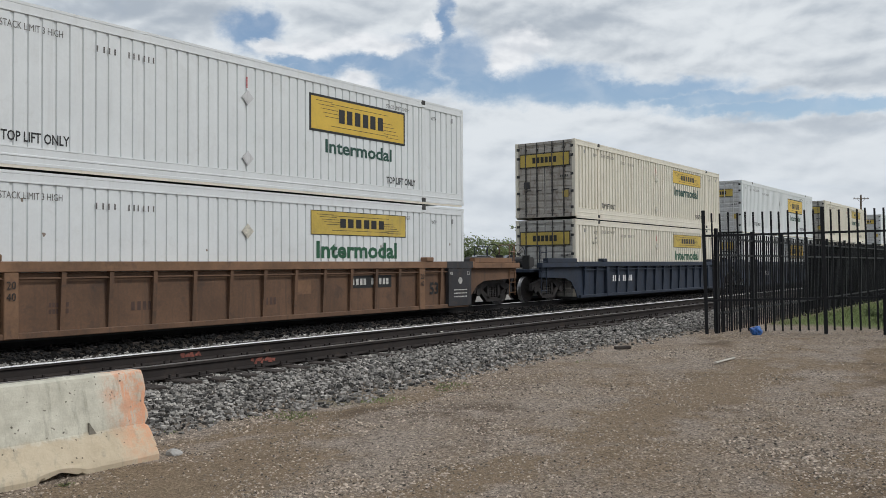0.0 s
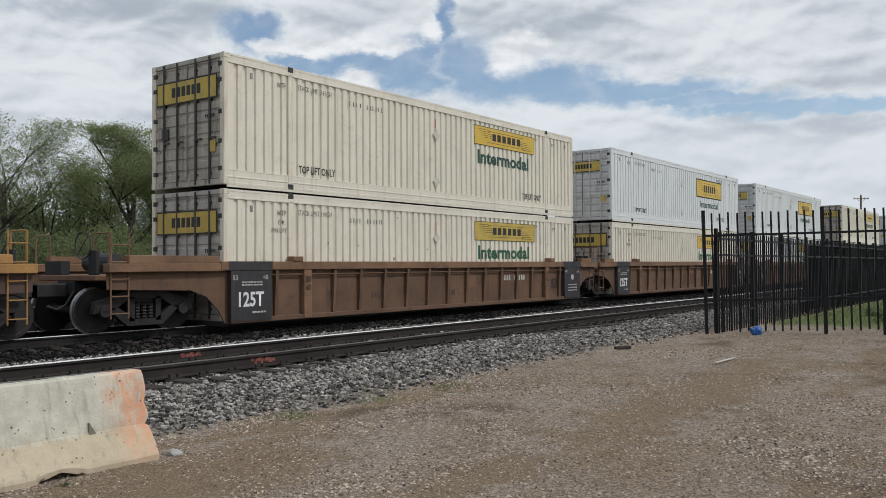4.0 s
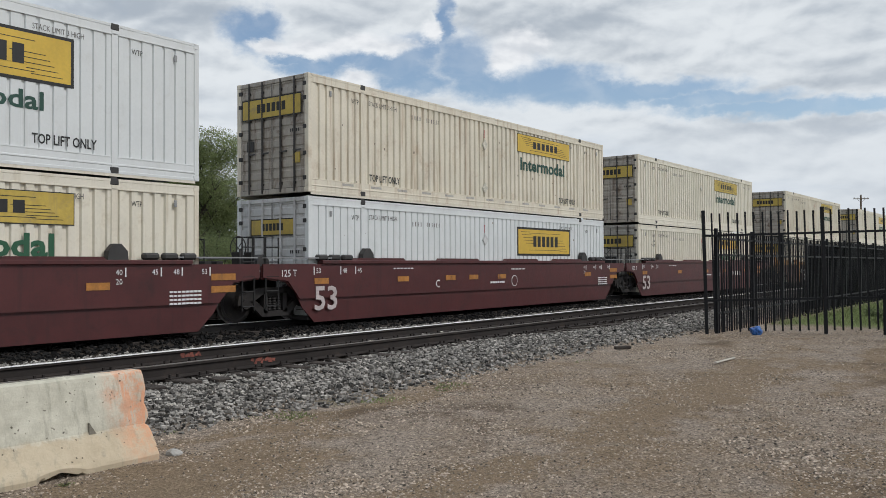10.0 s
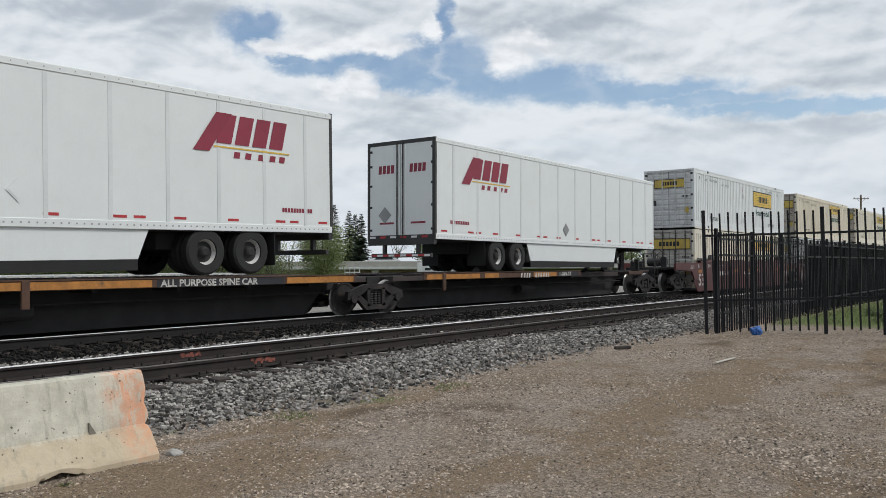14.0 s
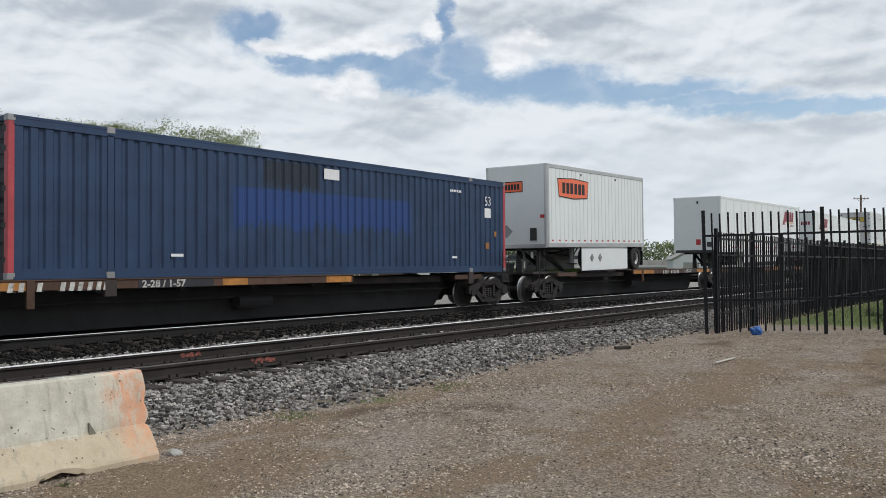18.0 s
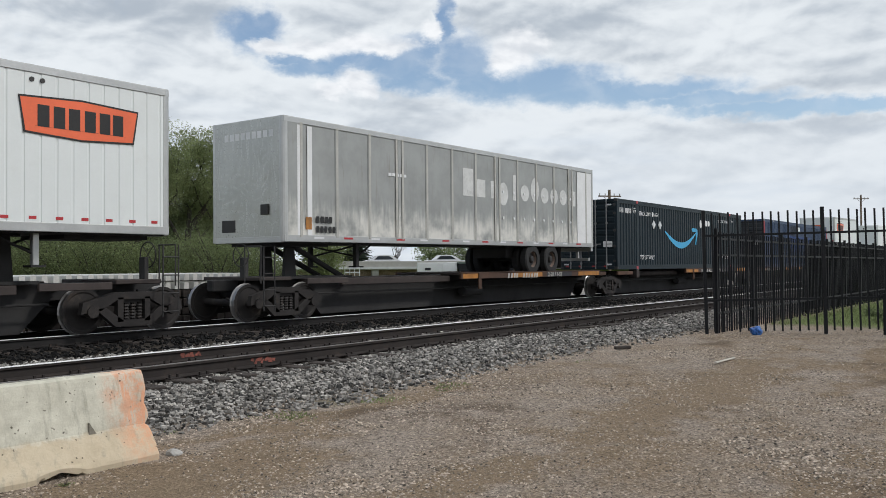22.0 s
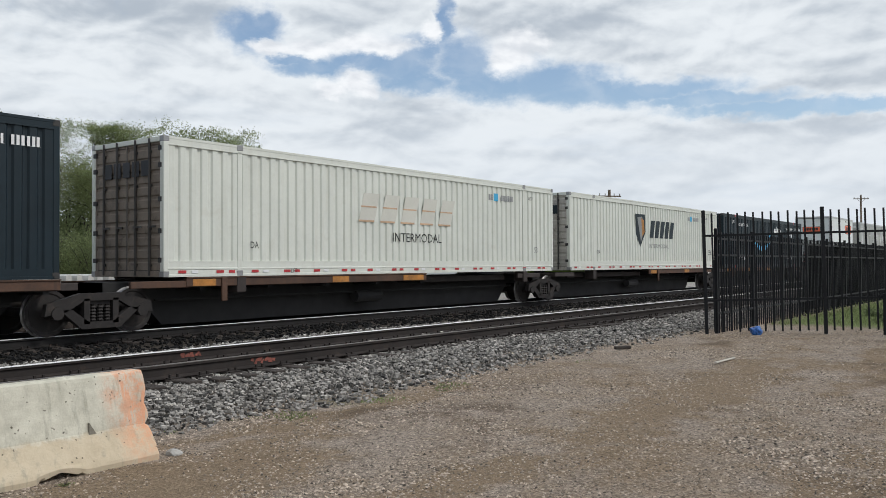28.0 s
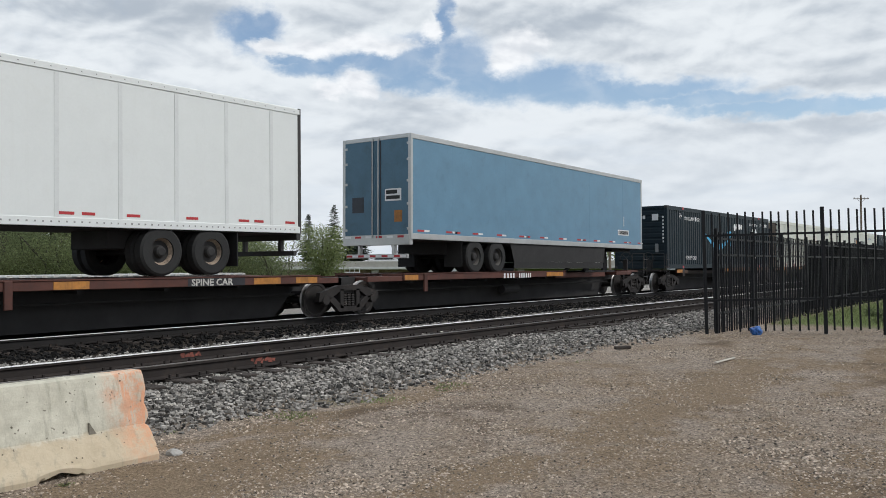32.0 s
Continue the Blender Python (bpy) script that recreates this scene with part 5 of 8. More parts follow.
    part("end_sill", boxes((-0.003, 0.10, 0.13, TW - 0.13, 0.0, 0.125), bevel=0.006), door, thing)
    part("front_wall", boxes((TL - 0.08, TL - 0.02, 0.12, TW - 0.12, 0.05, TH - 0.05)), wall, thing)
    return thing


def wing_sign(thing, x0, x1, z0, z1, fill, edge, y=0.011, edge_width=0.035):
    """The haulier's sign: a yellow board, a black edge, a ribbon shape and a row of letter-sized blocks."""
    b = part("logo_board", boxes((x0, x1, y - 0.004, y, z0, z1)), edge, thing, "black-edged yellow haulier's board")
    part("logo_field", boxes((x0 + edge_width, x1 - edge_width, y - 0.007, y - 0.004, z0 + edge_width, z1 - edge_width)), fill, b)
    w, h = x1 - x0, z1 - z0
    bm = bmesh.new()
    for k, (a, c) in enumerate(((0.06, 0.22), (0.94, 0.78))):
        for i in range(5):
            z = z0 + h * ((0.84 - 0.10 * i) if k == 0 else (0.16 + 0.10 * i))
            d = w * 0.022 * i * (1 if k == 0 else -1)
            lo, hi = sorted((x0 + w * a + d, x0 + w * c + d * 1.2))
            box(bm, lo, hi, y - 0.009, y - 0.007, z - 0.006, z + 0.006)
    for z in (0.80, 0.20):
        box(bm, x0 + w * 0.2, x0 + w * 0.8, y - 0.009, y - 0.007, z0 + h * z - 0.006, z0 + h * z + 0.006)
    part("ribbon", bm, edge, b)
    bars(b, "haulier_name", x0 + w * 0.27, x0 + w * 0.76, z0 + h * 0.32, z0 + h * 0.70, 6, edge, y - 0.007, gap=0.30, seed=4)
    return b


def diamond(thing, x, z, r, material, y=0.008, n=4, label="bent placard holder"):
    bm = bmesh.new()
    prism(bm, [(x, z - r), (x + r, z), (x, z + r), (x - r, z)], y - 0.012, y)
    prism(bm, [(x, z - r * 0.8), (x + r * 0.8, z), (x, z + r * 0.8), (x - r * 0.8, z)], y - 0.018, y - 0.012)
    return part("placard_holder", bm, material, thing, label)


def end_board(thing, y0, y1, z0, z1, fill, x=-0.006):
    b = part("end_logo_board", boxes((x - 0.003, x, y0, y1, z0, z1)), BLACK, thing, "yellow haulier's board across the doors")
    part("logo_field", boxes((x - 0.006, x - 0.003, y0 + 0.03, y1 - 0.03, z0 + 0.03, z1 - 0.03)), fill, b)
    bm = bmesh.new()
    w = (y1 - y0) * 0.5 / 6
    for i in range(6):
        a = y0 + (y1 - y0) * 0.25 + w * i
        box(bm, x - 0.009, x - 0.006, a + w * 0.12, a + w * 0.85, z0 + (z1 - z0) * 0.3, z0 + (z1 - z0) * 0.72)
    part("haulier_name", bm, BLACK, b)
    return b


def dress_white(thing, kind, k):
    """Signs and print on a haulier's white container."""
    dark = BLACK
    if kind == "new":
        wing_sign(thing, 9.66, 13.34, 1.50, 2.42, YELLOW, BLACK, edge_width=0.06)
        words("Intermodal", 0.46, GREEN, thing, pose(10.18, 0.009, 1.02), wide=1.28, bold=0.011)
        end_board(thing, 0.45, 2.05, 1.98, 2.42, YELLOW_OLD)
    elif kind == "plain":
        wing_sign(thing, 9.66, 13.36, 1.50, 2.46, YELLOW, BLACK, edge_width=0.07)
        end_board(thing, 0.45, 2.05, 1.95, 2.38, YELLOW_OLD)
    else:
        low = kind == "old"
        wing_sign(thing, 9.70, 13.36, 1.98 if not low else 1.96, 2.60 if not low else 2.56, YELLOW_OLD if k % 3 else YELLOW, BLACK, edge_width=0.018)
        words("Intermodal", 0.57, GREEN if k % 2 else GREEN_L, thing, pose(9.86, 0.009, 1.40), wide=1.24, bold=0.018)
        end_board(thing, 0.22, 2.38, 1.92, 2.45, YELLOW_OLD)
    words("TOP LIFT ONLY", 0.255, dark, thing, pose(2.25, 0.009, 0.42), wide=0.70, bold=0.005)
    words("TOP LIFT ONLY", 0.255, dark, thing, pose(12.55, 0.009, 0.42), wide=0.70, bold=0.005)
    words("STACK LIMIT 3 HIGH", 0.18, FADED_DARK, thing, pose(2.22, 0.009, 2.40), wide=0.70)
    words("STACK LIMIT 3 HIGH", 0.15, FADED_DARK, thing, pose(12.55, 0.009, 2.46), wide=0.72)
    words("WTP", 0.19, dark, thing, pose(1.55, 0.009, 2.36), wide=0.68)
    words("WTP", 0.16, dark, thing, pose(14.55, 0.009, 2.38), wide=0.7)
    bars(thing, "printed_number", 4.0, 4.5, 2.29, 2.41, 4, FADED_DARK, gap=0.74, seed=k)
    bars(thing, "printed_number", 4.68, 5.35, 2.29, 2.41, 6, FADED_DARK, gap=0.74, seed=k)
    if kind == "old" and k % 2 == 0:
        words("OR", 0.15, dark, thing, pose(1.58, 0.009, 2.16))
        words("PIN LIFT", 0.15, dark, thing, pose(1.38, 0.009, 1.97), wide=0.9)
    if kind in ("cream", "older"):
        for i in range(13):
            plate(thing, "rail_pocket", 1.2 + 1.1 * i, 1.62 + 1.1 * i, 0.225, 0.285, DOOR_OLD, 0.003)
    if k % 2 == 0 or kind == "cream":   # knocks that have rusted
        rng = random.Random(k)
        bm = bmesh.new()
        for _ in range(22):
            x, z, r = rng.uniform(0.3, TL - 0.3), 0.36 + 2.2 * rng.random() ** 2.2, rng.uniform(0.012, 0.045)
            n = rng.randint(5, 8)
            ring = [bm.verts.new((x + r * rng.uniform(0.4, 1.2) * math.cos(6.283 * i / n), 0.0125, z + r * rng.uniform(0.5, 1.6) * math.sin(6.283 * i / n))) for i in range(n)]
            bm.faces.new(ring)
        tagged(part("rust_spot", bm, DOOR_RUST, thing, "small rusted knocks"), kind="stuff")
    holder = DOOR_NEW if kind in ("new", "plain") else DOOR_CREAM
    diamond(thing, 7.72, 1.98, 0.17, holder, -0.004)
    if k % 2:
        diamond(thing, 7.72, 0.62, 0.17, holder, -0.004)
    if k % 3 != 1:
        plate(thing, "red_tag", 7.70, 7.73, 2.20, 2.45, RED)
    for z in (1.25, 0.86):
        part("door_label", boxes((-0.010, 0.009, 1.95 if z > 1 else 0.28, 2.2 if z > 1 else 0.52, z - 0.13, z + 0.13)), DARK if z > 1 else YELLOW_OLD, thing, "small door label")
    bm = bmesh.new()
    for i in range(5):
        box(bm, -0.010, -0.006, 0.30 + 0.07 * i, 0.34 + 0.07 * i, 1.50, 1.58)
    part("door_printed_number", bm, DARK, thing)
    part("vent", boxes((TL - 0.62, TL - 0.55, -0.004, 0.01, 2.42, 2.56), bevel=0.004), STEEL, thing)
    part("vent", boxes((0.75, 0.82, -0.004, 0.01, 2.42, 2.56), bevel=0.004), STEEL, thing)


STACKS = [
    # train position, top kind, bottom kind
    (111.2, "old", "old"), (91.6, "new", "old"), (68.35, "old", "old"), (48.40, "new", "new"), (28.46, "older", "old"),
    (5.07, "new", "old2"), (-14.40, "new", "old"), (-33.86, "older", "old"), (-57.15, "cream", "old"), (-80.51, "older", "old"),
    (-100.01, "cream", "plain"), (-119.37, "new", "old")]


def connectors(c):
    """Twist locks under an upper container, and the flange that closes the joint."""
    for y in (0.0, TW - 0.03):
        part("lower_flange", boxes((0.10, TL - 0.10, y, y + 0.03, -0.055, 0.0)), WHITE_OLD, c)
    lock = None
    for x in (1.98, TL - 1.98):
        for y in (0.06, TW - 0.06):
            if lock is None:
                lock = part("twist_lock", boxes((-0.07, 0.07, -0.05, 0.05, -0.1, 0.0), bevel=0.01), DARK, c, "steel stacking lock")
                lock.matrix_basis = pose(x, y, 0)
            else:
                again(lock, "twist_lock", pose(x, y, 0), c)
    return c


def white_container(kind, k):
    if kind in ("new", "plain"):
        c = shell("container", "white corrugated intermodal container with yellow haulier's sign", "grooved", WHITE_NEW, DOOR_NEW)
        dress_white(c, kind, k)
    elif kind == "old2":
        c = shell("container", "white corrugated intermodal container with green lettering", "grooved", WHITE_NEW, DOOR_NEW)
        dress_white(c, "old", k)
    else:
        c = shell("container", "cream-white rust-streaked intermodal container with faded yellow sign" if kind == "cream" else "cream-white weathered intermodal container with yellow sign and green lettering", "grooved", WHITE_RUST if kind == "cream" else WHITE_OLD, DOOR_STAIN if kind in ("cream", "older") else DOOR_OLD, post=WHITE_RUST)
        dress_white(c, "old" if kind != "cream" else "cream", k)
    return c


for k, (u, top, low) in enumerate(STACKS):
    mover(white_container(low, 2 * k), u, SIDE, 0.10)
    mover(connectors(white_container(top, 2 * k + 1)), u, SIDE, 3.094)


# ---- railcars ----
def truck(parent, x, mid, wheel_r=0.44, base=1.78):
    """A two-axle truck under a car."""
    t = tagged(new("truck"), "")
    t.parent, t.matrix_basis = parent, pose(x, mid, 0)
    b = base / 2
    out = [(-b - 0.24, 0.36), (-b - 0.20, 0.62), (-b + 0.22, 0.66), (-0.42, 0.80), (0.42, 0.80), (b - 0.22, 0.66), (b + 0.20, 0.62), (b + 0.24, 0.36), (b - 0.20, 0.34), (0.40, 0.14), (-0.40, 0.14), (-b + 0.20, 0.34)]
    for s in (-1, 1):
        bm = bmesh.new()
        y0, y1 = (s * 1.03, s * 1.16) if s > 0 else (-1.16, -1.03)
        # upper and lower members with two open windows
        prism(bm, [(-b - 0.24, 0.40), (-b - 0.20, 0.62), (-0.42, 0.80), (0.42, 0.80), (b + 0.20, 0.62), (b + 0.24, 0.40), (b - 0.18, 0.46), (0.36, 0.66), (-0.36, 0.66), (-b + 0.18, 0.46)], y0, y1)
        prism(bm, [(-b + 0.05, 0.50), (-b + 0.30, 0.50), (-0.26, 0.26), (0.26, 0.26), (b - 0.30, 0.50), (b - 0.05, 0.50), (0.40, 0.13), (-0.40, 0.13)], y0, y1)
        for c in (-0.30, 0.30):
            box(bm, c - 0.06, c + 0.06, y0, y1, 0.22, 0.70)
        part("side_frame", bm, TRUCK, t, "cast steel side frame")
        for c in (-0.15, 0.0, 0.15):
            bm = bmesh.new()
            ring = [(0.065 if j % 2 else 0.045, 0.26 + 0.03 * j) for j in range(12)]
            rows = [[bm.verts.new((c + q * math.cos(math.pi * i / 4), (y0 + y1) / 2 + q * math.sin(math.pi * i / 4), z)) for i in range(8)] for q, z in ring]
            for ra, rb in zip(rows, rows[1:]):
                for i in range(8):
                    bm.faces.new((ra[i], ra[(i + 1) % 8], rb[(i + 1) % 8], rb[i]))
            part("spring", bm, TRUCK, t)
        for c in (-b, b):
            part("bearing", rods(((c, y0 - 0.03 if s < 0 else y1 + 0.03, wheel_r), (c, y1 if s < 0 else y0, wheel_r), 0.12), n=10), TRUCK, t)
    part("bolster", boxes((-0.22, 0.22, -1.1, 1.1, 0.52, 0.72), bevel=0.02), TRUCK, t)
    for c in (-b, b):
        w = part("wheelset", wheel_mesh(wheel_r), [TRUCK, WHEEL_STEEL], t, "steel wheels on their axle")
        for p in w.data.polygons:
            if abs((p.center.x ** 2 + p.center.z ** 2) ** 0.5 - wheel_r) < 0.02:
                p.material_index = 1
        w.matrix_basis = pose(c, 0, wheel_r)
        AXLES.append((w, parent, x + c, c, wheel_r))
    return t


AXLES = []


def wheel_mesh(r):
    bm = bmesh.new()
    prof = [(-0.86, 0.09), (-0.83, 0.12), (-0.815, r * 0.80), (-0.83, r * 0.86), (-0.83, r), (-0.74, r), (-0.715, r + 0.025), (-0.70, r + 0.02), (-0.70, r * 0.86), (-0.72, r * 0.8), (-0.72, 0.13), (-0.70, 0.085),
            (0.70, 0.085), (0.72, 0.13), (0.72, r * 0.8), (0.70, r * 0.86), (0.70, r + 0.02), (0.715, r + 0.025), (0.74, r), (0.83, r), (0.83, r * 0.86), (0.815, r * 0.80), (0.83, 0.12), (0.86, 0.09)]
    n = 24
    rings = [[bm.verts.new((q * math.cos(2 * math.pi * i / n), y, q * math.sin(2 * math.pi * i / n))) for i in range(n)] for y, q in prof]
    for a, b in zip(rings, rings[1:]):
        for i in range(n):
            bm.faces.new((a[i], a[(i + 1) % n], b[(i + 1) % n], b[i]))
    bm.faces.new(rings[0])
    bm.faces.new(rings[-1][::-1])
    return bm


def ladder(parent, x0, x1, y, z0, z1, material, rungs=4):
    rows = [((x0, y, z0), (x0, y, z1), 0.016), ((x1, y, z0), (x1, y, z1), 0.016)]
    for i in range(rungs):
        z = z0 + (z1 - z0) * (i + 0.3) / rungs
        rows.append(((x0, y - 0.02, z), (x1, y - 0.02, z), 0.013))
    return part("ladder", rods(*rows, n=6), material, parent, "steel ladder")


def hand_wheel(parent, x, y, z, r=0.27):
    bm = bmesh.new()
    n = 18
    for i in range(n):
        a, b = 2 * math.pi * i / n, 2 * math.pi * (i + 1) / n
        rod(bm, (x, y + r * math.cos(a), z + r * math.sin(a)), (x, y + r * math.cos(b), z + r * math.sin(b)), 0.014, 5)
    for i in range(4):
        a = math.pi / 4 + math.pi / 2 * i
        rod(bm, (x, y, z), (x, y + r * math.cos(a), z + r * math.sin(a)), 0.010, 5)
    return part("brake_wheel", bm, DARK, parent, "hand brake wheel")


def end_deck(car, x0, x1, material, s, brake):
    """What stands over a truck at a car's end, and its rails and ladder."""
    part("end_platform", boxes((x0, x1, 0.25, TW - 0.25, 1.02, 1.14), bevel=0.02), material, car)
    part("center_sill", boxes((min(x0, x1 - 0.4), max(x1, x0 + 0.4), TW / 2 - 0.32, TW / 2 + 0.32, 0.74, 1.02), bevel=0.02), SOOT, car)
    a = x0 + 0.12 if s < 0 else x1 - 0.12
    ladder(car, a - 0.02, a + 0.36 * -s, -0.12, 0.30, 1.95, material, 5)
    bm = rods(((a, -0.05, 1.14), (a, -0.05, 1.95), 0.016), ((a, TW + 0.05, 1.14), (a, TW + 0.05, 1.95), 0.016), ((a, -0.05, 1.95), (a, 0.5, 1.95), 0.016), ((a, TW - 0.5, 1.95), (a, TW + 0.05, 1.95), 0.016), ((a, 0.5, 1.1), (a, 0.5, 1.95), 0.016), ((a, TW - 0.5, 1.1), (a, TW - 0.5, 1.95), 0.016), n=6)
    part("handrail", bm, material, car)
    part("brake_gear_box", boxes((a - 0.04, a + 0.04, 0.35, 0.62, 1.14, 1.62), bevel=0.01), SOOT, car)
    part("valve_box", boxes((a - 0.10, a + 0.1, 1.5, 2.1, 1.14, 1.42), bevel=0.01), SOOT, car)
    if brake:
        hand_wheel(car, a - 0.06 * s * -1, TW * 0.30, 1.72)
        part("air_reservoir", rods(((a + 0.5 * -s, 0.55, 1.38), (a + 0.5 * -s, 1.45, 1.38), 0.19), n=14), DARK, car, "cylindrical air tank")


def coupler(car, x, s):
    part("coupler", boxes((min(x, x + 0.75 * s), max(x, x + 0.75 * s), TW / 2 - 0.12, TW / 2 + 0.12, 0.70, 0.98), bevel=0.03), SOOT, car)
    pts = [(0.0, 0.82), (0.18, 0.55), (0.36, 0.48), (0.55, 0.55)]
    bm = bmesh.new()
    for (a, b), (c, d) in zip(pts, pts[1:]):
        rod(bm, (x + a * s, TW / 2 - 0.35, b), (x + c * s, TW / 2 - 0.35, d), 0.025, 6)
    part("brake_hose", bm, DARK, car)


def well_car(u, ribbed, body, chord, label, left, right, print_):
    """One well of a double-stack car; left and right: how far its ends reach past the container, and if the truck there is its own."""
    car = tagged(new("well_car"), label, "railcar", "double-stack well cars")
    xl, xr = -left[0], TL + right[0]
    for s, y in ((1, 0.0), (-1, TW)):
        d = -1 if s > 0 else 1
        face, rib, top = y + 0.10 * d, y + 0.21 * d, y + 0.23 * d
        low = 0.06
        if ribbed:
            outline = [(xl + 0.15, 1.20), (xl + 0.15, 0.86), (-0.95, 0.80), (-0.55, 0.66), (-0.22, 0.36), (-0.05, low), (TL + 0.05, low), (TL + 0.22, 0.36), (TL + 0.55, 0.66), (TL + 0.95, 0.80), (xr - 0.15, 0.86), (xr - 0.15, 1.20)]
        else:
            outline = [(xl + 0.10, 1.30), (xl + 0.10, 1.00), (-0.85, 0.92), (-0.55, 0.70), (-0.30, 0.30), (0.10, -0.06), (TL - 0.10, -0.06), (TL + 0.30, 0.30), (TL + 0.55, 0.70), (TL + 0.85, 0.92), (xr - 0.10, 1.00), (xr - 0.10, 1.30)]
        bm = bmesh.new()
        a, b = sorted((face, face - 0.03 * d))
        prism(bm, outline, a, b)
        part("side_sheet", bm, body, car)
        a, b = sorted((top, y + 0.015 * d))
        if ribbed:
            bm = boxes((-0.25, TL + 0.25, a, b, 1.21, 1.40), bevel=0.012)
            part("top_chord", bm, chord, car)
            for e0, e1 in ((xl + 0.12, -0.25), (TL + 0.25, xr - 0.12)):
                part("end_chord", boxes((e0, e1, a, b, 1.19, 1.36), bevel=0.012), chord, car)
            for e0, e1 in ((xl + 0.55, -0.28), (TL + 0.28, xr - 0.55)):
                part("guide_beam", boxes((e0, e1, a + 0.02, b, 1.36, 1.52), bevel=0.012), chord, car)
            bm = boxes((0.05, TL - 0.05, *sorted((face + 0.10 * d, face)), low - 0.01, low + 0.10), bevel=0.01)
            part("bottom_chord", bm, body, car)
            c, e = sorted((rib, face))
            post = None
            for i in range(17):
                x = 0.42 + (TL - 0.84) * i / 16
                if s > 0 and i in (2, 14):
                    part("jacking_post", boxes((x - 0.13, x + 0.13, c - 0.012, e, 0.06, 1.21), bevel=0.012), chord, car)
                    continue
                bm = bmesh.new()
                if post is None:
                    prism(bm, [(0.21 * d, 1.21), (0.10 * d, 1.21), (0.10 * d, 0.16), (0.15 * d, 0.16)], -0.045, 0.045, "x")
                    post = part("rib", bm, body, car)
                    post.matrix_basis = pose(x, y, 0)
                else:
                    bm.free()
                    again(post, "rib", pose(x, y, 0), car)
            if s > 0:
                bm = rods(((0.3, rib + 0.04, 1.10), (TL - 0.3, rib + 0.04, 1.10), 0.018), n=6)
                part("pipe", bm, body, car)
                for x in (2.0, TL - 2.0):
                    part("stacking_bracket", boxes((x - 0.16, x + 0.16, a - 0.02, b, 1.40, 1.52), bevel=0.015), chord, car)
        else:
            bm = boxes((0.3, TL - 0.3, a + 0.03, b, 1.34, 1.43), bevel=0.012)
            part("top_chord", bm, body, car)
            for x in (2.6, 6.2, 9.8, 13.0):
                part("chord_step", prism(bmesh.new(), [(x - 1.1, 1.43), (x + 0.9, 1.43), (x + 0.82, 1.49), (x - 1.02, 1.49)], a + 0.04, b), body, car)
            bm = bmesh.new()
            a2, b2 = sorted((face + 0.05 * d, face))
            prism(bm, [(xl + 0.12, 1.04), (-0.80, 0.95), (-0.42, 0.52), (0.05, 0.52), (TL - 0.05, 0.52), (TL + 0.42, 0.52), (TL + 0.80, 0.95), (xr - 0.12, 1.04), (xr - 0.12, 1.34), (xl + 0.12, 1.34)], a2, b2)
            part("upper_sheet", bm, body, car)
            for x in (2.0, TL - 2.0):
                bm = bmesh.new()
                prism(bm, [(x - 0.22, 1.43), (x + 0.22, 1.43), (x + 0.20, 1.60), (x + 0.06, 1.74), (x - 0.08, 1.74), (x - 0.2, 1.6)], a + 0.06, b)
                part("stacking_guide", bm, DARK, car)
                for dx in (0.75, 1.2, 1.65) if x < 8 else (-0.75, -1.2, -1.65):
                    part("guide_block", boxes((x - dx - 0.18, x - dx + 0.18, a + 0.05, b, 1.43, 1.57), bevel=0.04), DARK, car)
            for e0, e1 in ((xl + 0.2, 0.9), (TL - 0.9, xr - 0.2)):
                part("grab_rail", boxes((e0, e1, a + 0.06, b, 1.47, 1.50)), STEEL, car)
    part("well_floor", boxes((-0.1, TL + 0.1, -0.06, TW + 0.06, 0.0, 0.10)), SOOT, car)
    for s, (reach, own), x in ((-1, left, xl), (1, right, xr)):
        end_deck(car, *((xl + 0.12, -0.12) if s < 0 else (TL + 0.12, xr - 0.12)), chord if ribbed else SOOT, s, own)
        if own:
            truck(car, x - s * 1.15 if reach > 2.2 else x - s * 0.75, TW / 2)
            coupler(car, x - s * 0.1, s)
    print_(car)
    return mover(car, u, SIDE, 0.0)


FACE_B, FACE_M = -0.105, -0.155


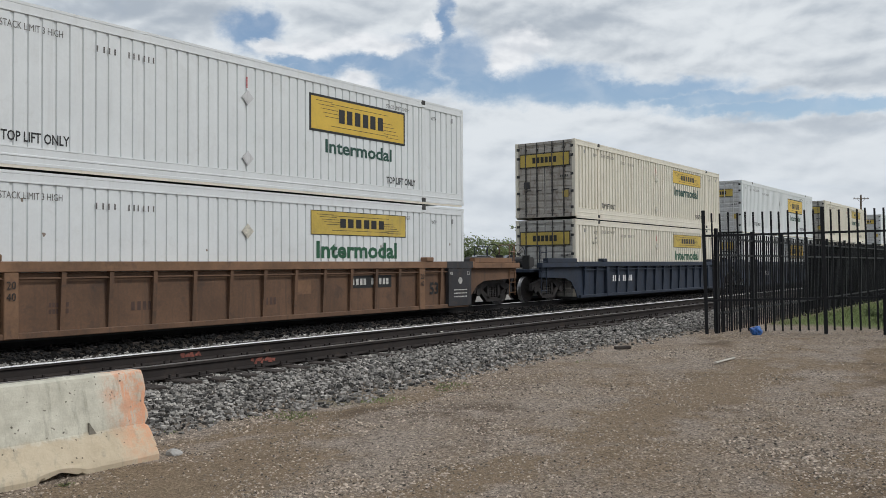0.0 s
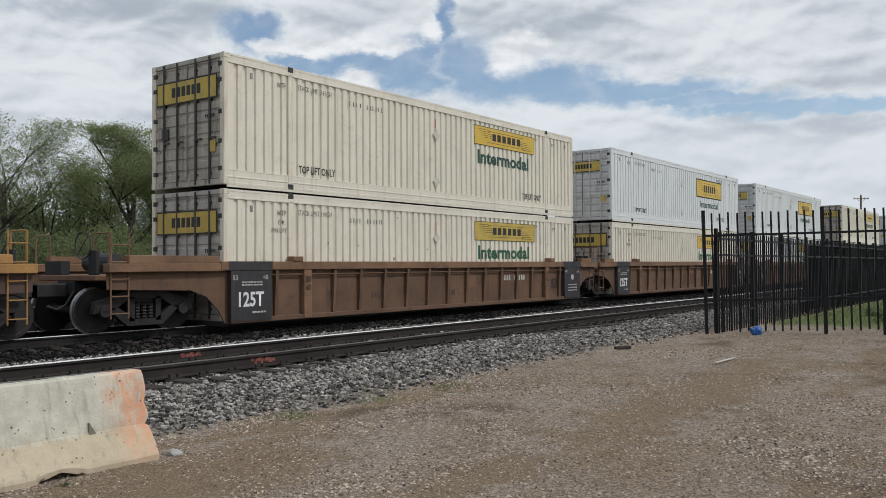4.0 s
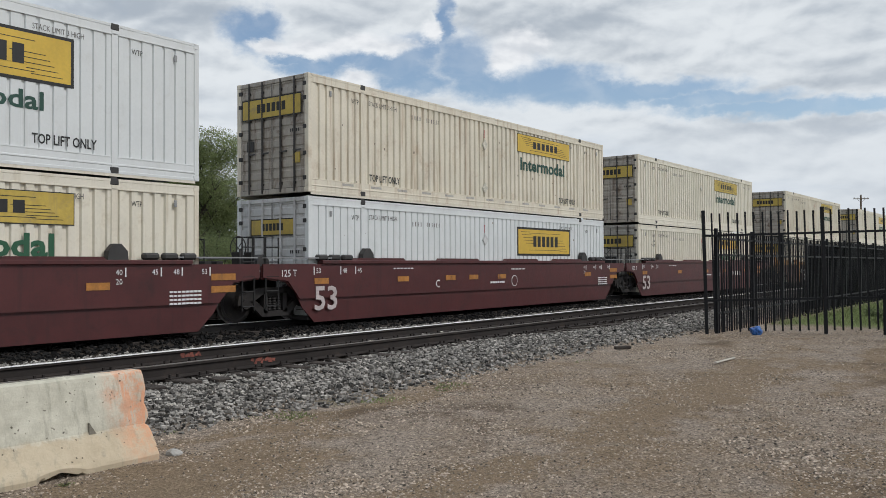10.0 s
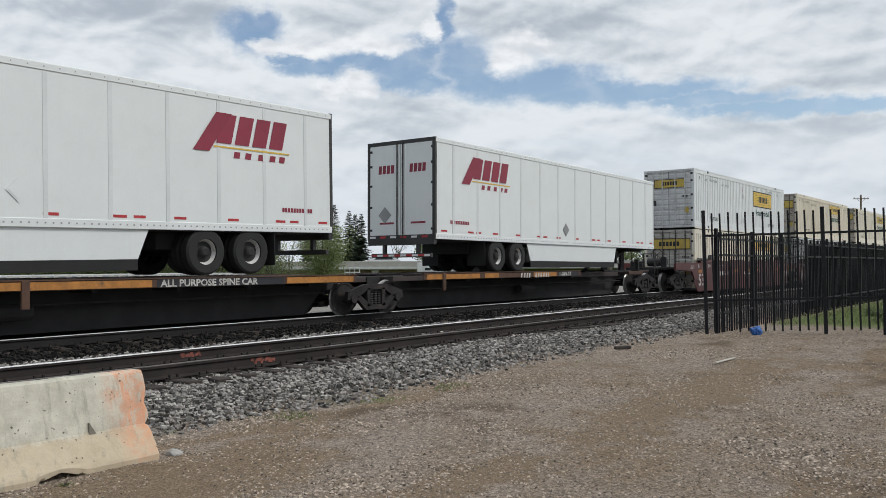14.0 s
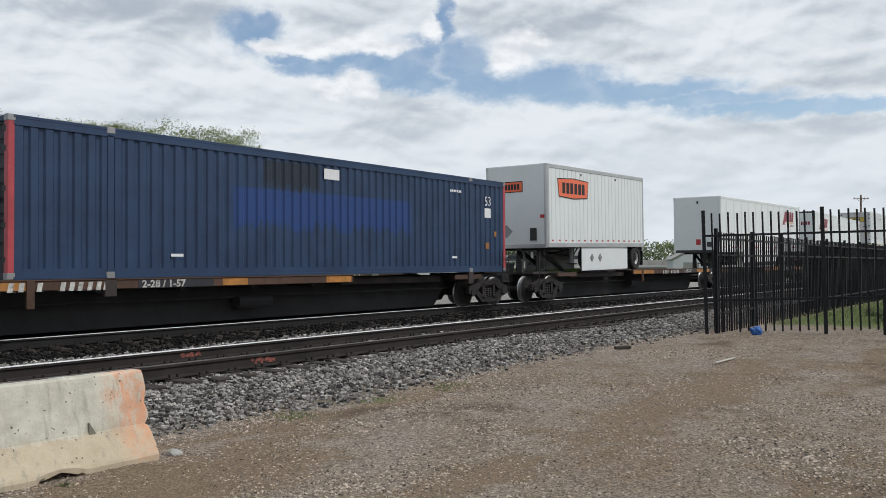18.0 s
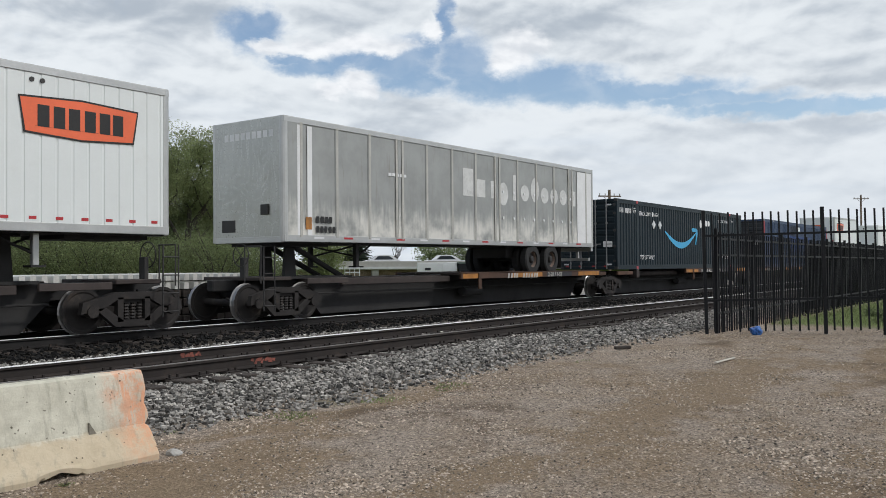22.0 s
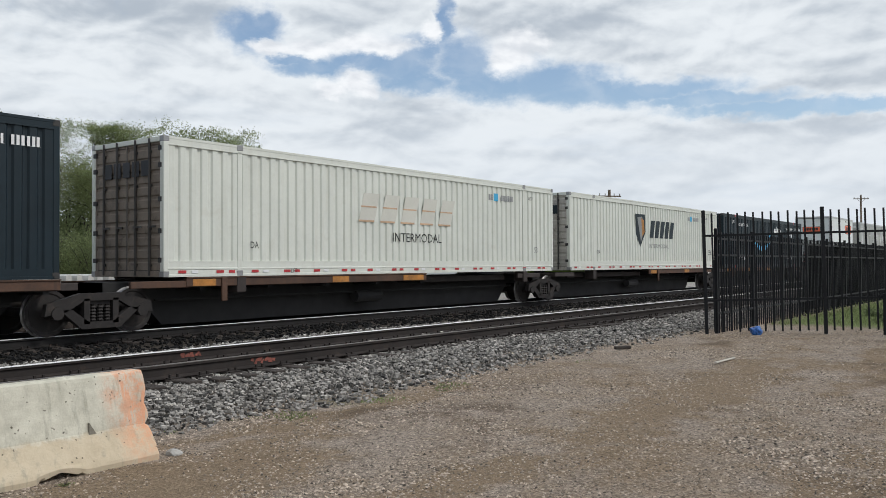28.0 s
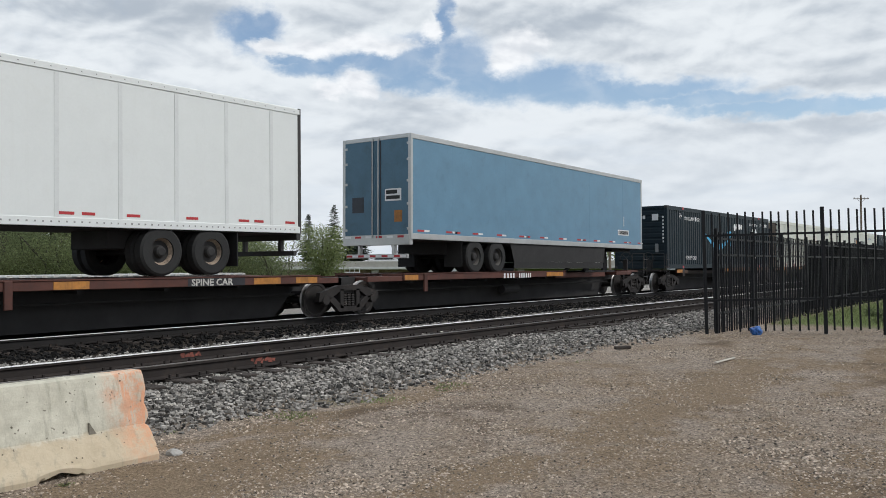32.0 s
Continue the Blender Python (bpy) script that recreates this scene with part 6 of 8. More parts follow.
def print_brown(k):
    def go(car):
        part("black_panel", boxes((0.02, 1.18, -0.225, -0.100, 0.10, 1.195)), STENCIL, car, "black stencil panel")
        words("125T", 0.44, PALE, car, pose(0.16, -0.231, 0.42), wide=0.84, bold=0.012)
        for e0, e1 in ((-0.05, 1.2), (14.98, 16.3)):
            part("black_band", boxes((e0, e1, -0.234, -0.18, 1.205, 1.403)), STENCIL, car, "black-painted stretch of the chord")
        words("53", 0.15, FADED, car, pose(0.06, -0.231, 1.00))
        words("48", 0.15, FADED, car, pose(0.92, -0.231, 1.00))
        for z in (0.93, 0.87):
            bars(car, "printed_line", 0.30, 0.9, z, z + 0.03, 7, FADED, -0.228, gap=0.15, seed=k)
        bars(car, "printed_line", 0.60, 1.0, 0.26, 0.30, 5, FADED, -0.228, gap=0.15, seed=k)
        words("20", 0.20, BLACK, car, pose(2.24, -0.238, 0.92), wide=0.85)
        words("40", 0.20, BLACK, car, pose(2.24, -0.238, 0.72), wide=0.85)
        words("20", 0.20, BLACK, car, pose(13.72, -0.238, 0.92), wide=0.85)
        words("40", 0.20, BLACK, car, pose(13.72, -0.238, 0.72), wide=0.85)
        part("black_panel", boxes((15.06, 16.22, -0.225, -0.100, 0.10, 1.195)), STENCIL, car, "black stencil panel")
        for z in (0.55, 0.45, 0.35):
            bars(car, "printed_line", 15.32, 15.98, z, z + 0.035, 9, FADED, -0.228, gap=0.15, seed=k)
        words("48", 0.15, FADED, car, pose(15.1, -0.231, 1.00))
        bm = bmesh.new()
        bmesh.ops.create_cone(bm, cap_ends=True, segments=18, radius1=0.10, radius2=0.10, depth=0.004, matrix=pose(15.64, -0.229, 0.84, 90))
        part("round_stencil", bm, FADED, car, "faded round stencil")
        words("53", 0.15, FADED, car, pose(15.98, -0.231, 1.00))
        words("53", 0.46, BLACK, car, pose(14.28, -0.115, 0.48), wide=0.95, bold=0.012)
        part("number_field", boxes((10.9, 12.6, -0.106, -0.100, 0.72, 1.04)), BLACK if k == 0 else BROWN, car)
        bars(car, "faded_print", 3.05, 3.45, 0.58, 0.66, 6, DKBROWN, -0.104, gap=0.3)
        bars(car, "faded_print", 3.05, 3.45, 0.46, 0.54, 6, DKBROWN, -0.104, gap=0.3)
        bars(car, "reporting_mark", 11.0, 11.6, 0.80, 0.96, 4, FADED, -0.112, gap=0.35)
        bars(car, "reporting_mark", 11.75, 12.5, 0.80, 0.96, 5, FADED, -0.112, gap=0.35)
        part("paint_patch", boxes((9.05, 9.6, -0.106, -0.100, 0.62, 0.95)), BROWN_TOP, car, "paler stencil panel")
        bars(car, "faded_print", 4.7, 5.2, 0.45, 0.62, 4, DKBROWN, -0.104, gap=0.4)
        bars(car, "faded_print", 8.0, 8.5, 0.42, 0.58, 4, DKBROWN, -0.104, gap=0.4)
        if k == 1:
            bars(car, "faded_logo", 7.3, 9.0, 0.35, 0.85, 3, RUSTY, -0.107, lean=0.3, gap=0.45)
    return go


def print_graffiti(car):
    rng = random.Random(11)
    part("graffiti_back", boxes((5.0, 10.6, -0.128, -0.100, 0.12, 1.20)), GRAF_B, car, "spray-painted black underlay")
    bm, bk = bmesh.new(), bmesh.new()
    x = 5.1
    for i in range(6):
        w = 0.86
        a = rng.uniform(-0.15, 0.15)
        # a bent stem and two sweeping arms make each shape
        prism(bm, [(x, 1.16), (x + 0.26, 1.16), (x + 0.36 + a, 0.62), (x + 0.52 + a, 0.16), (x + 0.22 + a, 0.16), (x + 0.10 + a, 0.6)], -0.134, -0.128)
        prism(bm, [(x + 0.36, 0.70), (x + 0.62, 1.16), (x + 0.88, 1.12), (x + 0.66, 0.74), (x + 0.82, 0.30), (x + 0.60, 0.22), (x + 0.44, 0.56)], -0.135, -0.129)
        prism(bk, [(x + 0.28, 0.20), (x + 0.44, 0.20), (x + 0.38, 0.44)], -0.138, -0.134)
        x += w + 0.05
    part("graffiti_letters", bm, GRAF_A, car, "pale blue spray-painted shapes")
    part("graffiti_accents", bk, GOLD, car, "orange spray-painted accents")
    bars(car, "reporting_mark", 2.6, 3.3, 0.68, 0.92, 4, PALE, -0.112, gap=0.4)
    bars(car, "reporting_mark", 3.6, 4.5, 0.70, 0.94, 6, PALE, -0.112, gap=0.4)
    bars(car, "scrawl", 3.7, 4.8, 0.42, 0.55, 6, PALE, -0.112, gap=0.6, lean=0.4)
    bars(car, "scrawl", 3.7, 4.8, 0.20, 0.33, 6, PALE, -0.112, gap=0.6, lean=0.4)
    bars(car, "scrawl", 10.7, 11.4, 0.92, 1.1, 5, PALE, -0.112, gap=0.6, lean=0.4)
    words("20", 0.20, BLACK, car, pose(2.14, -0.226, 0.85))
    words("40", 0.20, BLACK, car, pose(2.14, -0.226, 0.62))
    bars(car, "faded_logo", 12.3, 13.8, 0.62, 0.95, 3, GOLD, -0.112, gap=0.5, lean=0.2)
    rng = random.Random(3)
    for i in range(9):
        a = 0.3 + 1.75 * i
        part("chord_patch", boxes((a, a + rng.uniform(0.4, 1.2), -0.236, -0.2, 1.23, 1.385)), GOLD if i % 2 else GRAF_A, car, "overpainted chord patch")


def print_maroon(letter, k):
    def go(car):
        words("53", 0.80, FADED_PINK, car, pose(0.02, -0.162, 0.24), wide=1.08, bold=0.015)
        words("125 T", 0.23, PALE, car, pose(-1.05, -0.162, 1.05), wide=0.95)
        for x, w in ((0.02, "53"), (0.95, "48"), (1.5, "45")):
            words(w, 0.17, PALE, car, pose(x + 0.08, -0.162, 1.12))
            plate(car, "load_mark", x, x + 0.03, 1.08, 1.28, PALE, -0.158)
        for x, w in ((14.1, "40"), (14.9, "45"), (15.4, "48"), (16.1, "53")):
            words(w, 0.15, PALE, car, pose(x, -0.162, 1.14))
            plate(car, "load_mark", x + 0.2, x + 0.23, 1.10, 1.28, PALE, -0.158)
        words("20", 0.15, PALE, car, pose(14.1, -0.162, 0.96))
        if letter != "C":
            x = 11.4 if letter == "B" else 2.95
            bars(car, "reporting_mark", x, x + 0.8, 0.68, 0.90, 4, PALE, -0.158, gap=0.48)
            bars(car, "reporting_mark", x + 0.95, x + 2.05, 0.68, 0.90, 6, PALE, -0.158, gap=0.48)
        x = {"B": 9.75, "C": 4.9, "A": 7.2}[letter]
        words(letter, 0.32, PALE, car, pose(x, -0.162, 0.66))
        for x in {"B": (0.05, 4.1, 7.7, 10.4, 13.9), "C": (0.05, 3.2, 5.4, 6.6, 8.2, 14.2), "A": (0.05, 2.05, 5.65, 7.75, 9.4, 13.5)}[letter]:
            plate(car, "reflector", x, x + 0.48, 0.86, 1.00, GOLD, -0.158, "amber reflector")
        for z in (1.0, 0.74):
            plate(car, "reflector", 16.35, 17.0, z, z + 0.14, GOLD, -0.158, "amber reflector")
        bm = bmesh.new()
        bmesh.ops.create_cone(bm, cap_ends=True, segments=20, radius1=0.18, radius2=0.18, depth=0.004, matrix=pose(9.45 if letter == "A" else 9.2, -0.158, 0.78, 90))
        part("round_stencil", bm, PALE, car, "white round stencil")
        bm = bmesh.new()
        bmesh.ops.create_cone(bm, cap_ends=True, segments=20, radius1=0.155, radius2=0.155, depth=0.004, matrix=pose(9.45 if letter == "A" else 9.2, -0.161, 0.78, 90))
        part("round_stencil_field", bm, MAROON, car)
        for z in (0.52, 0.60, 0.68, 0.76):
            bars(car, "printed_line", 15.3, 16.1, z, z + 0.04, 8, PALE, -0.158, gap=0.15, seed=k)
        bars(car, "printed_line", 7.75, 8.6, 0.72, 0.78, 8, PALE, -0.158, gap=0.2)
        bars(car, "printed_line", 9.0, 9.9, 1.14, 1.18, 10, PALE, -0.158, gap=0.3)
        bars(car, "printed_line", 3.0, 3.9, 1.20, 1.23, 6, PALE, -0.158, gap=0.3)
    return go


def print_plain(car):
    bars(car, "reporting_mark", 2.9, 3.6, 0.62, 0.86, 4, PALE, -0.112, gap=0.35)
    bars(car, "reporting_mark", 3.85, 4.8, 0.62, 0.86, 6, PALE, -0.112, gap=0.35)


JOIN, END = (1.66, False), (3.0, True)
BR = "brown ribbed double-stack well car"
well_car(111.2, True, BROWN, BROWN_TOP, BR, END, END, print_plain)
well_car(91.6, True, DKBROWN, BROWN_TOP, "dark brown ribbed double-stack well car", JOIN, END, print_plain)
well_car(68.35, True, NAVYCAR, NAVYCAR, "dark blue ribbed double-stack well car", END, END, print_plain)
well_car(48.40, True, NAVYCAR, NAVYCAR, "dark blue ribbed double-stack well car", (1.85, False), END, print_plain)
well_car(28.46, True, NAVYCAR, NAVYCAR, "dark blue ribbed double-stack well car", END, (1.85, True), print_plain)
well_car(5.07, True, BROWN, BROWN_TOP, BR, (1.66, True), END, print_brown(0))
well_car(-14.40, True, BROWN, BROWN_TOP, BR, (1.66, True), JOIN, print_brown(1))
well_car(-33.86, True, BROWN, BROWN_TOP, BR, END, JOIN, print_brown(2))
well_car(-57.15, True, DKBROWN, OCHRE, "brown ribbed well car covered in pale blue graffiti", END, END, print_graffiti)
well_car(-80.51, False, MAROON, MAROON, "maroon smooth-sided double-stack well car", (1.68, True), END, print_maroon("B", 1))
well_car(-100.01, False, MAROON, MAROON, "maroon smooth-sided double-stack well car", (1.68, True), JOIN, print_maroon("C", 2))
well_car(-119.37, False, MAROON, MAROON, "maroon smooth-sided double-stack well car", END, JOIN, print_maroon("A", 3))


# ---- spine cars ----
def spine_unit(x0, x1, runway, own=(False, False), hitches=(), rests=(), body=None, bar=None, label="dark rusty spine car unit with amber markers", text="", text_at=0.0, marks=(), number_at=None):
    """One unit of an articulated spine car; x0, x1: its truck centres along the train."""
    body, bar = body or SPINE, bar or SPINE_BAR
    car = tagged(new("spine_car"), label, "railcar", "spine cars")
    L = x1 - x0
    c = TW / 2
    bm = bmesh.new()
    prism(bm, [(-0.5, 0.70), (-0.5, 0.98), (L + 0.5, 0.98), (L + 0.5, 0.70), (L - 1.3, 0.66), (L - 1.9, 0.05), (1.9, 0.05), (1.3, 0.66)], c - 0.38, c + 0.38)
    part("center_sill", bm, SOOT, car, "deep sooty centre sill")
    part("sill_flange", boxes((1.8, L - 1.8, c - 0.55, c + 0.55, 0.955, 0.995), bevel=0.01), body, car)
    a, b = runway[0] - x0, runway[1] - x0
    for s, y in ((-1, 0.0), (1, TW)):
        o, i = (y + 0.0, y + 0.08) if s < 0 else (y - 0.08, y)
        part("side_bar", boxes((a, b, o, i, 0.87, 1.05), bevel=0.012), bar, car, "rusty outer side bar")
        f, g_ = (y + 0.08, y + 0.80) if s < 0 else (y - 0.80, y - 0.08)
        part("wheel_runway", boxes((a, b, f, g_, 1.0, 1.055), bevel=0.01), body, car)
        part("bar_lip", boxes((a, b, *((o - 0.02, i) if s < 0 else (o, i + 0.02)), 1.05, 1.075)), bar, car)
        # the narrower ledge on the other half
        for p, q in ((2.2, a), (b, L - 2.2)):
            if q - p > 0.8:
                part("ledge", boxes((p, q, *((y + 0.42, y + 0.54) if s < 0 else (y - 0.54, y - 0.42)), 0.80, 0.97), bevel=0.01), body, car)
        for e in (0, 1):
            p, q = (0.55, 2.0) if e == 0 else (L - 2.0, L - 0.55)
            part("end_bar", boxes((p, q, *((y + 0.02, y + 0.10) if s < 0 else (y - 0.10, y - 0.02)), 0.86, 1.00), bevel=0.01), bar if (int(x0) + e) % 2 else body, car)
            part("end_arm", boxes((p + 0.5, p + 0.8, *((y + 0.1, c - 0.3) if s < 0 else (c + 0.3, y - 0.1)), 0.86, 0.98), bevel=0.01), body, car)
        k = 0
        x = a + 0.4
        while x < b:
            part("cross_bearer", boxes((x, x + 0.12, *((y + 0.08, c - 0.36) if s < 0 else (c + 0.36, y - 0.08)), 0.80, 0.99)), SOOT, car)
            x += 1.9
    part("cushion_pad", boxes((a + 0.9, a + 1.05, -0.035, 0.02, 0.55, 1.06), bevel=0.01), bar, car, "steel tie-down bracket")
    for p, q in marks:
        part("marker", boxes((p - x0, q - x0, -0.006, 0.0, 0.885, 1.03)), GOLD, car, "amber reflective marker")
    if text:
        part("text_field", boxes((text_at - x0 - 0.08, text_at - x0 + 0.16 * len(text), -0.005, 0.0, 0.875, 1.045)), GRAF_B, car)
        words(text, 0.20, FADED, car, pose(text_at - x0, -0.010, 0.89), wide=1.15, bold=0.006)
    if number_at is not None:
        bars(car, "reporting_mark", number_at - x0, number_at - x0 + 0.75, 0.86, 1.02, 4, PALE, -0.010, gap=0.45)
        bars(car, "reporting_mark", number_at - x0 + 0.95, number_at - x0 + 1.8, 0.86, 1.02, 6, PALE, -0.010, gap=0.45)
    if "/" in text:
        bars(car, "reporting_mark", text_at - x0 - 2.7, text_at - x0 - 2.0, 0.86, 1.02, 4, FADED, -0.010, gap=0.45, lean=0.2)
        bars(car, "reporting_mark", text_at - x0 - 1.75, text_at - x0 - 0.7, 0.86, 1.02, 6, FADED, -0.010, gap=0.45, lean=0.2)
    for e, x, s in ((0, 0.0, -1), (1, L, 1)):
        if own[e]:
            part("end_platform", boxes((x - 0.75 if s < 0 else x - 0.3, x + 0.3 if s < 0 else x + 0.75, 0.3, TW - 0.3, 0.95, 1.04), bevel=0.015), body, car)
            coupler(car, x + 0.6 * s, s)
            ladder(car, x + s * 0.55 - 0.02, x + s * 0.9, -0.05, 0.28, 1.75, DARK, 4)
            hand_wheel(car, x + 0.8 * s, 0.85, 1.55)
            part("brake_stand", boxes((x + 0.7 * s - 0.05, x + 0.7 * s + 0.05, 0.75, 0.95, 1.0, 1.5), bevel=0.01), DARK, car)
            part("handrail", rods(((x + 0.9 * s, 0.05, 0.9), (x + 0.9 * s, 0.05, 1.75), 0.016), ((x + 0.9 * s, 0.05, 1.75), (x + 0.9 * s, 0.6, 1.75), 0.016), ((x + 0.9 * s, 0.6, 0.9), (x + 0.9 * s, 0.6, 1.75), 0.016), n=6), DARK, car)
        if own[e] or e == 0:
            truck(car, x, c)
    for h in rests:
        for s, y in ((-1, 0.0), (1, TW)):
            part("container_pedestal", boxes((h - x0 - 0.13, h - x0 + 0.13, *((y - 0.02, y + 0.35) if s < 0 else (y - 0.35, y + 0.02)), 0.72, 1.075), bevel=0.015), body, car)
            part("pedestal_arm", boxes((h - x0 - 0.10, h - x0 + 0.10, *((y + 0.3, c) if s < 0 else (c, y - 0.3)), 0.78, 0.95)), SOOT, car)
    for h, lean in hitches:
        x = h - x0
        bm = bmesh.new()
        for y in (c - 0.42, c + 0.42):
            prism(bm, [(x - 0.20, 0.98), (x + 0.20, 0.98), (x + 0.12, 1.95), (x - 0.12, 1.95)], y - 0.05, y + 0.05)
            rod(bm, (x + 1.9 * lean, y, 1.02), (x + 0.1 * lean, y, 1.80), 0.075, 8)
        box(bm, x - 0.30, x + 0.30, c - 0.5, c + 0.5, 1.88, 2.02)
        part("trailer_hitch", bm, SOOT, car, "black trailer hitch stand")
        part("hitch_base", boxes((x - 0.6, x + 2.1 * lean if lean > 0 else x + 0.6, c - 0.62, c + 0.62, 0.98, 1.04)) if lean > 0 else boxes((x + 2.1 * lean, x + 0.6, c - 0.62, c + 0.62, 0.98, 1.04)), SOOT, car)
    part("air_pipe", rods(((1.5, 0.62, 0.60), (L - 1.5, 0.62, 0.60), 0.022), n=6), SOOT, car)
    part("air_tank", rods(((L * 0.45, 0.62, 0.48), (L * 0.45 + 1.0, 0.62, 0.48), 0.15), n=12), SOOT, car, "horizontal brake air tank")
    return mover(car, x0, SIDE, 0.0)


spine_unit(-142.94, -125.05, (-141.05, -131.4), own=(False, True), hitches=((-125.9, -1),), text="1-28/1-57", text_at=-133.1, marks=((-140.9, -138.2), (-137.9, -137.1), (-134.9, -133.3)))
spine_unit(-161.42, -142.94, (-153.5, -143.9), hitches=((-160.1, 1),), text="ALL PURPOSE SPINE CAR", text_at=-149.75, marks=((-153.4, -149.95), (-146.3, -144.0)))
spine_unit(-179.10, -161.42, (-172.1, -162.7), own=(True, False), hitches=((-178.4, 1),), text="1-28/1-57", text_at=-166.2, marks=((-172.0, -169.9), (-164.5, -162.8)))
spine_unit(-200.74, -182.90, (-198.83, -189.41), own=(False, True), rests=(-196.28, -184.1), text="2-28 / 1-57", text_at=-195.6, marks=((-198.7, -197.9), (-193.6, -192.9), (-190.4, -189.5)))
spine_unit(-219.35, -200.74, (-211.27, -201.97), rests=(-216.9, -204.7), text="TWIN 28 - ALL PURPOSE SPINE CAR", text_at=-209.2, marks=((-211.2, -209.6), (-203.6, -202.1)))
spine_unit(-236.85, -219.35, (-229.88, -220.48), own=(True, False), hitches=((-236.1, 1),), text="2-28 / 1-57", text_at=-224.6, marks=((-229.8, -228.9), (-227.0, -225.0), (-222.3, -220.6)))
spine_unit(-257.50, -240.95, (-256.2, -246.4), own=(False, True), hitches=((-243.2, -1),), marks=((-254.9, -254.2), (-250.8, -250.0), (-247.2, -246.5)), bar=RUSTY)
spine_unit(-274.85, -257.50, (-272.97, -264.68), rests=(-271.5, -259.3), marks=((-272.9, -272.3), (-269.4, -268.8), (-265.7, -264.8)))
spine_unit(-292.33, -274.85, (-283.4, -276.2), rests=(-288.7, -276.5), marks=((-283.2, -282.6), (-279.2, -278.6)))
spine_unit(-309.40, -292.33, (-307.56, -299.35), rests=(-306.1, -293.9), marks=((-307.4, -306.8), (-303.2, -302.6), (-300.4, -299.5)))
spine_unit(-325.84, -309.40, (-318.6, -310.3), own=(True, False), rests=(-324.5, -312.3), marks=((-325.3, -324.4), (-318.4, -317.8), (-312.6, -312.0)))
spine_unit(-347.57, -329.85, (-345.55, -336.2), own=(False, True), hitches=((-331.2, -1),), body=RUSTY, bar=RUSTY, label="rust-red spine car unit with white lettering", marks=((-345.5, -344.9), (-337.6, -336.4)), number_at=-340.45)
spine_unit(-365.60, -347.57, (-357.4, -348.8), hitches=((-364.4, 1),), body=RUSTY, bar=RUSTY, label="rust-red spine car unit with white lettering", text="SPINE CAR", text_at=-352.6, marks=((-355.6, -354.9), (-350.9, -350.1), (-349.6, -348.9)))
spine_unit(-383.6, -365.60, (-381.5, -372.0), own=(True, False), body=RUSTY, bar=RUSTY, label="rust-red spine car unit with white lettering")


# ---- single containers ----
def blob(x0, x1, z0, z1, n=16):
    """The outline of an oval."""
    return [((x0 + x1) / 2 + (x1 - x0) / 2 * math.cos(2 * math.pi * i / n), (z0 + z1) / 2 + (z1 - z0) / 2 * math.sin(2 * math.pi * i / n)) for i in range(n)]


